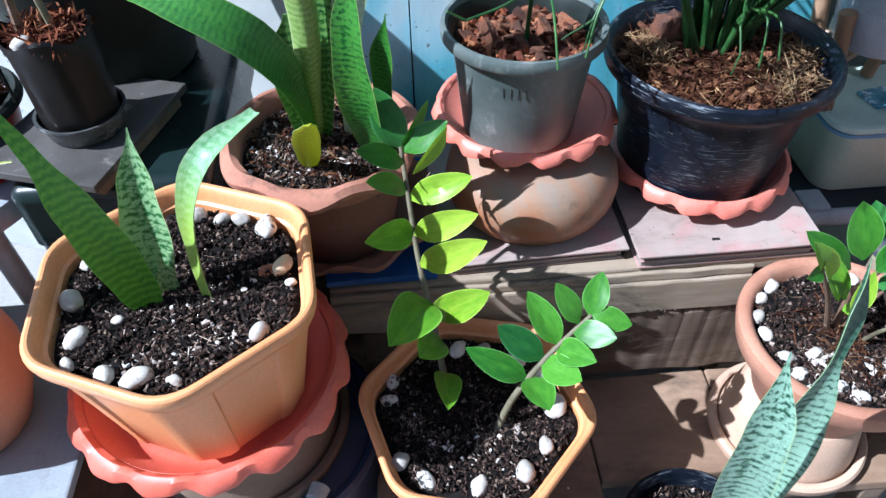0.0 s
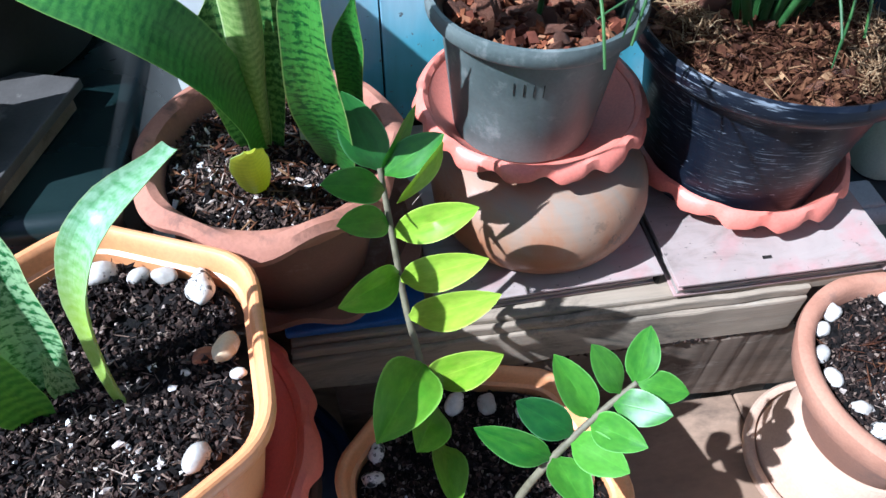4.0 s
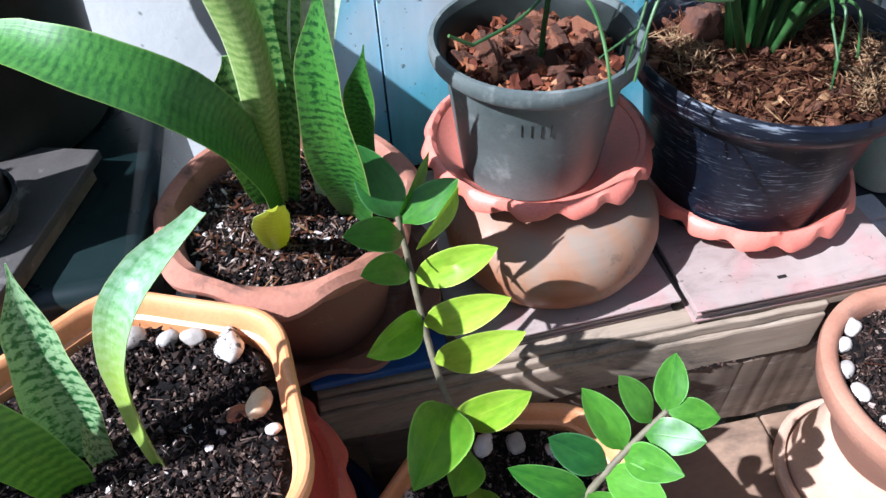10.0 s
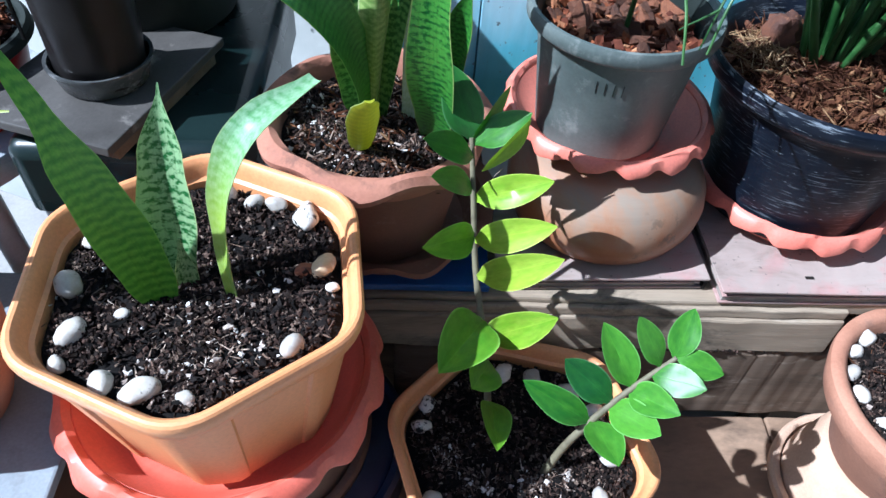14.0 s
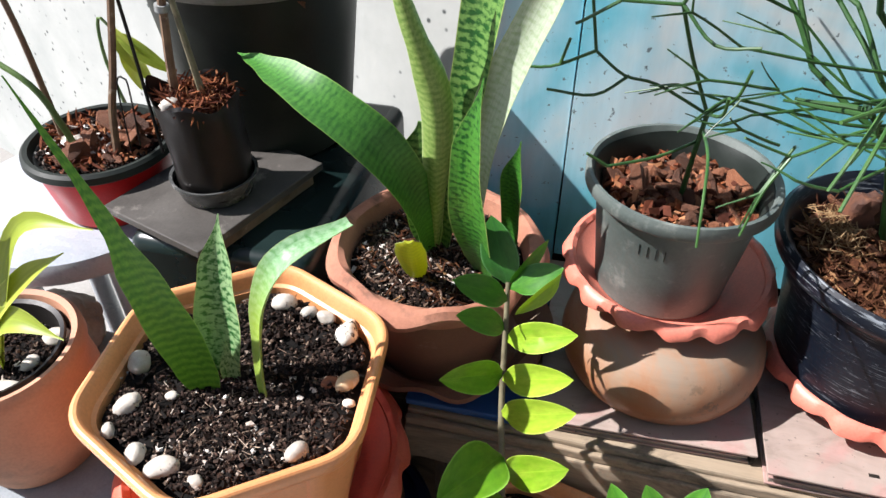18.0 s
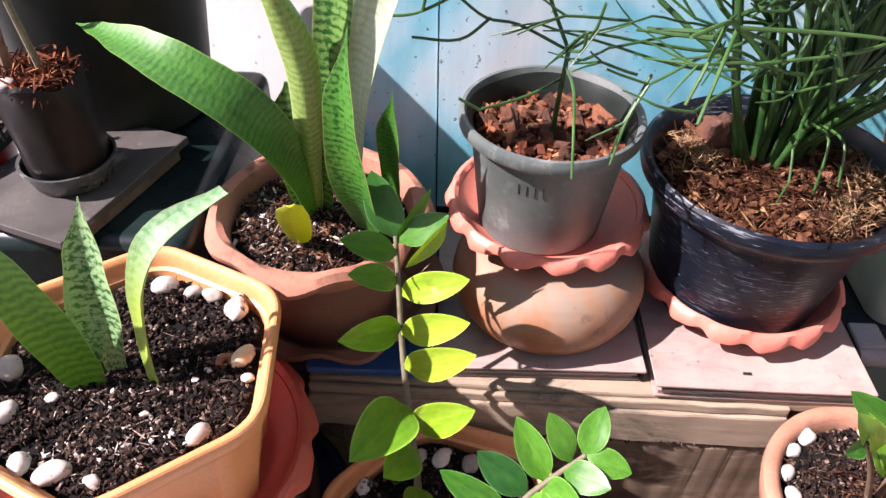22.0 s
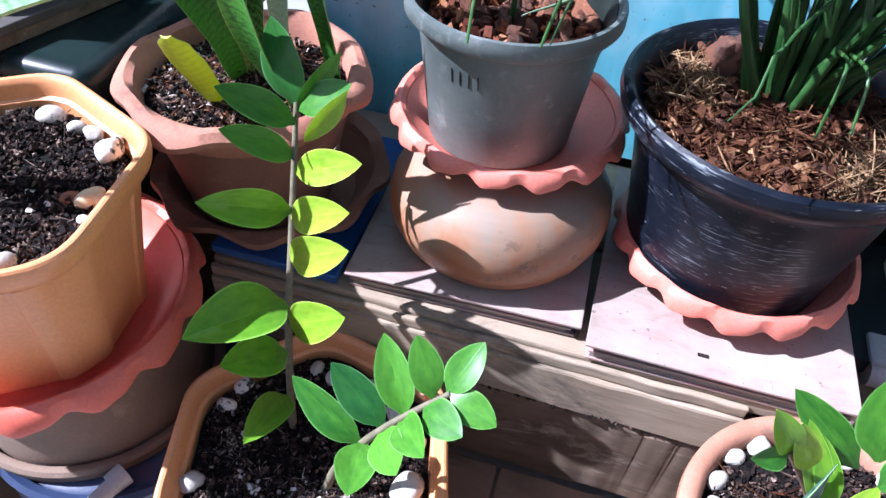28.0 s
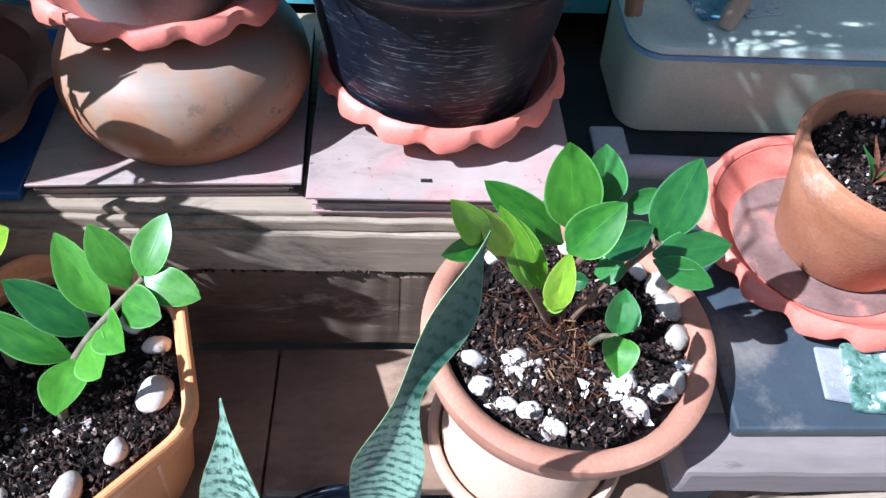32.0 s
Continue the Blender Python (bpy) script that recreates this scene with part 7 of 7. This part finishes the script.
    z = thing("tall_strap_plant", (0, 0, 0), "tall plant with an orange stem base and long straps", "potted plant")
    oc = surface("orange_stem", (0.45, 0.18, 0.05), (0.60, 0.30, 0.10), 30, 0.6, (0.3, 0.12, 0.05), 60, stretch=(3, 3, 0.6))
    part("stem", curve_tube([(-0.340, 0.80, 0.925), (-0.346, 0.80, 0.965), (-0.352, 0.80, 1.0)], 0.021, 0.015, 10, 14), oc, z, "orange-brown sheathed stem")
    for pts, wd in (([(-0.348, 0.795, 0.985), (-0.358, 0.79, 1.04), (-0.385, 0.785, 1.11), (-0.42, 0.78, 1.22)], 0.030), ([(-0.344, 0.795, 0.985), (-0.346, 0.79, 1.05), (-0.350, 0.785, 1.12), (-0.33, 0.78, 1.25)], 0.034), ([(-0.354, 0.80, 0.99), (-0.39, 0.80, 1.04), (-0.45, 0.80, 1.10), (-0.52, 0.80, 1.14)], 0.026)):
        part("leaf", strap_leaf(pts, [wd * 0.7, wd, wd, wd * 0.7], (0.1, -0.9, 0.3), 0.25, 0.0015, n=16), M_GRASSY, z)


left_corner()


# ---- right-hand corner ----
def right_corner():
    b = thing("storage_box", (0.713, 0.757, 0.550), "cloudy lidded storage box with a blue seal, dusty", "storage box")

    def rounded(x, y, r, n=8):
        out = []
        for cx, cy, a0 in ((x - r, y - r, 0), (-x + r, y - r, 90), (-x + r, -y + r, 180), (x - r, -y + r, 270)):
            for k in range(n):
                a = radians(a0 + 90 * k / (n - 1))
                out.append(Vector((cx + r * math.cos(a), cy + r * math.sin(a))))
        return out

    part("body", loft([(rounded(0.150, 0.062, 0.025), 0), (rounded(0.154, 0.066, 0.028), 0.004), (rounded(0.160, 0.070, 0.03), 0.092), (rounded(0.15, 0.062, 0.03), 0.092), (rounded(0.145, 0.058, 0.03), 0.01)]), M_STORAGE, b)
    part("seal", loft([(rounded(0.1595, 0.0695, 0.03), 0.0925), (rounded(0.1625, 0.0725, 0.03), 0.094), (rounded(0.1625, 0.0725, 0.03), 0.099), (rounded(0.155, 0.065, 0.03), 0.0992)]), M_SEAL, b, "blue rubber seal")
    part("lid", loft([(rounded(0.162, 0.072, 0.032), 0.0995), (rounded(0.164, 0.074, 0.033), 0.102), (rounded(0.162, 0.072, 0.033), 0.108), (rounded(0.157, 0.067, 0.032), 0.110), (rounded(0.150, 0.060, 0.03), 0.1075), (rounded(0.1, 0.03, 0.03), 0.1075)]), M_LID, b, "dusty greenish lid")
    st = thing("bench_extension", (0.64, 0.76, 0.0), "dark dusty shelf behind the clay pots", "shelf")
    part("shelf_board", slab(-0.145, 0.55, -0.100, 0.078, 0.530, 0.5495, 0.003), M_SHELF, st)
    for x in (-0.08, 0.36):
        part("leg", slab(x, x + 0.04, -0.05, 0.0, 0, 0.53, 0.003), M_WOOD_DARK, st)
    p = thing("grey_pipe", (0.532, 0.655, 0.526), "length of grey plastic pipe lying on the shelf edge", "pipe")
    part("tube", tube([[((0.0, 0.0, 0.013), 0.012), ((0.45, -0.01, 0.013), 0.012)]], 20), M_PVC, p)
    part("bracket", slab(-0.002, 0.034, 0.0, 0.040, 0.022, 0.030, 0.004), M_PVC, p, "grey angled end fitting")
    pl = thing("slab_table", (0.84, 0.485, 0.0), "blue-grey slab on a pale weathered beam", "table")
    part("top_slab", slab(-0.245, 0.34, -0.112, 0.125, 0.531, 0.545, 0.003), M_PLATE, pl, "smudged blue-grey slab")
    part("beam", slab(-0.285, 0.36, -0.140, -0.090, 0.488, 0.5305, 0.005, 0.002, 20, 3), M_BEAM, pl, "pale weathered beam")
    part("beam", slab(-0.24, 0.36, 0.06, 0.11, 0.488, 0.5305, 0.005, 0.002, 20, 5), M_WOOD_PALE, pl)
    for x in (-0.20, 0.28):
        for y in (-0.12, 0.075):
            part("leg", slab(x, x + 0.035, y - 0.012, y + 0.02, 0, 0.488, 0.003), M_WOOD_DARK, pl)
    br = part("brace", tube([[((-0.22, -0.15, 0.44), 0.014), ((-0.02, -0.12, 0.488), 0.014)]], 12), M_WOOD_PALE, pl)
    wavy_saucer((0.722, 0.550, 0.5452), 0.117, 0.031, 15, "salmon-pink scalloped saucer with dried mud stains", 20, deep=0.007, base=0.74)
    mud = surface("dried_mud", (0.13, 0.075, 0.06), (0.25, 0.155, 0.13), 22, 0.8, (0.36, 0.16, 0.12), 26, (0.5, 0.66))
    m = tagged(mesh_ob("dried_mud", soil_bed(round_outline(0.080), 0.002, 0.001, 5, 8, 0.0012), mud), "film of dried grey mud in the saucer", "mud")
    m.location = (0.722, 0.550, 0.5505)
    c = thing("clay_pot", (0.735, 0.548, 0.5535), "orange terracotta pot with pale bloom, tilted in a saucer", "clay pot")
    prof = [(0, 0), (0.052, 0), (0.057, 0.004), (0.073, 0.078), (0.076, 0.085), (0.0775, 0.089), (0.0805, 0.104), (0.079, 0.110), (0.073, 0.110), (0.070, 0.100), (0.067, 0.085), (0, 0.08)]
    part("body", revolve(prof, 80), M_CLAY_ORANGE, c)
    fill(c, round_outline(0.068), 0.090, 111, 0.004, 300, 120, 30)
    sp = thing("sprouting_plant", (0.712, 0.535, 0.642), "small sprout with a reddish fibrous base", "seedling")
    for k in range(7):
        a = 0.9 * k
        part("leaf", strap_leaf([(0, 0, 0), (0.008 * math.cos(a), 0.008 * math.sin(a), 0.018), (0.022 * math.cos(a), 0.022 * math.sin(a), 0.034)], [0.004, 0.006, 0.001], (0.1, -0.6, 0.8), 0.2, 0.0008, n=8), M_ZZ_DARK if k % 3 == 0 else M_BARK_ONE, sp)
    bag = thing("picture_packet", (0.728, 0.410, 0.5452), "printed plastic seed packet with a leafy picture", "packet", turn=-8)
    part("sachet", slab(-0.035, 0.055, -0.028, 0.030, 0.002, 0.010, 0.0028, 0.0035, 14), surface("printed_leaves", (0.02, 0.07, 0.045), (0.20, 0.33, 0.27), 110, 0.3, (0.60, 0.62, 0.58), 70, (0.54, 0.60)), bag)
    part("clear_flap", slab(-0.055, -0.030, -0.022, 0.026, 0.001, 0.005, 0.002, 0.001, 6), M_CLEAR, bag, "crumpled clear film end")
    # plant stand on the box, with a white pot between its legs
    s = thing("plant_stand", (0.600, 0.765, 0.6580), "small wooden plant stand with splayed legs on a box", "plant stand")
    for k, (p, q) in enumerate((((-0.044, -0.029), (-0.064, -0.024)), ((0.040, -0.046), (0.074, -0.020)), ((-0.036, 0.040), (-0.056, 0.050)), ((0.046, 0.040), (0.070, 0.050)))):
        part("leg", tube([[((*p, 0.0), 0.0085), ((p[0] * 0.5 + q[0] * 0.5, p[1] * 0.5 + q[1] * 0.5, 0.066), 0.010), ((*q, 0.132), 0.0105)]], 10), M_STICK if k != 1 else M_STICK_PALE, s)
    part("cross_rail", tube([[((-0.052, -0.026, 0.066), 0.006), ((0.056, 0.045, 0.066), 0.006)]], 8), M_STICK_PALE, s)
    part("cross_rail", tube([[((0.055, -0.032, 0.070), 0.006), ((-0.046, 0.045, 0.070), 0.006)]], 8), M_STICK_PALE, s)
    wp = thing("white_pot", (0.603, 0.766, 0.7345), "white plastic pot held in a small wooden stand", "plant pot")
    part("tub", revolve([(0, 0), (0.045, 0), (0.05, 0.003), (0.065, 0.085), (0.070, 0.088), (0.070, 0.096), (0.064, 0.096), (0.06, 0.085), (0, 0.08)], 64), M_WHITE, wp)
    part("soil", soil_bed(round_outline(0.0605), 0.086, 0.003, 121), M_SOIL, wp)
    f = thing("plastic_packet", (0.648, 0.752, 0.6580), "blue printed packet lying on the box lid", "packet", turn=12)
    part("card", slab(0.012, 0.052, -0.022, 0.012, 0.0002, 0.0018, 0.0004), M_LEAFLET, f, "white printed card")
    part("sachet", slab(-0.034, 0.010, -0.02, 0.02, 0, 0.004, 0.0018, 0.0008, 6), surface("blue_print", (0.04, 0.16, 0.24), (0.2, 0.42, 0.5), 90, 0.35, (0.7, 0.75, 0.75), 70, (0.56, 0.6)), f)


right_corner()
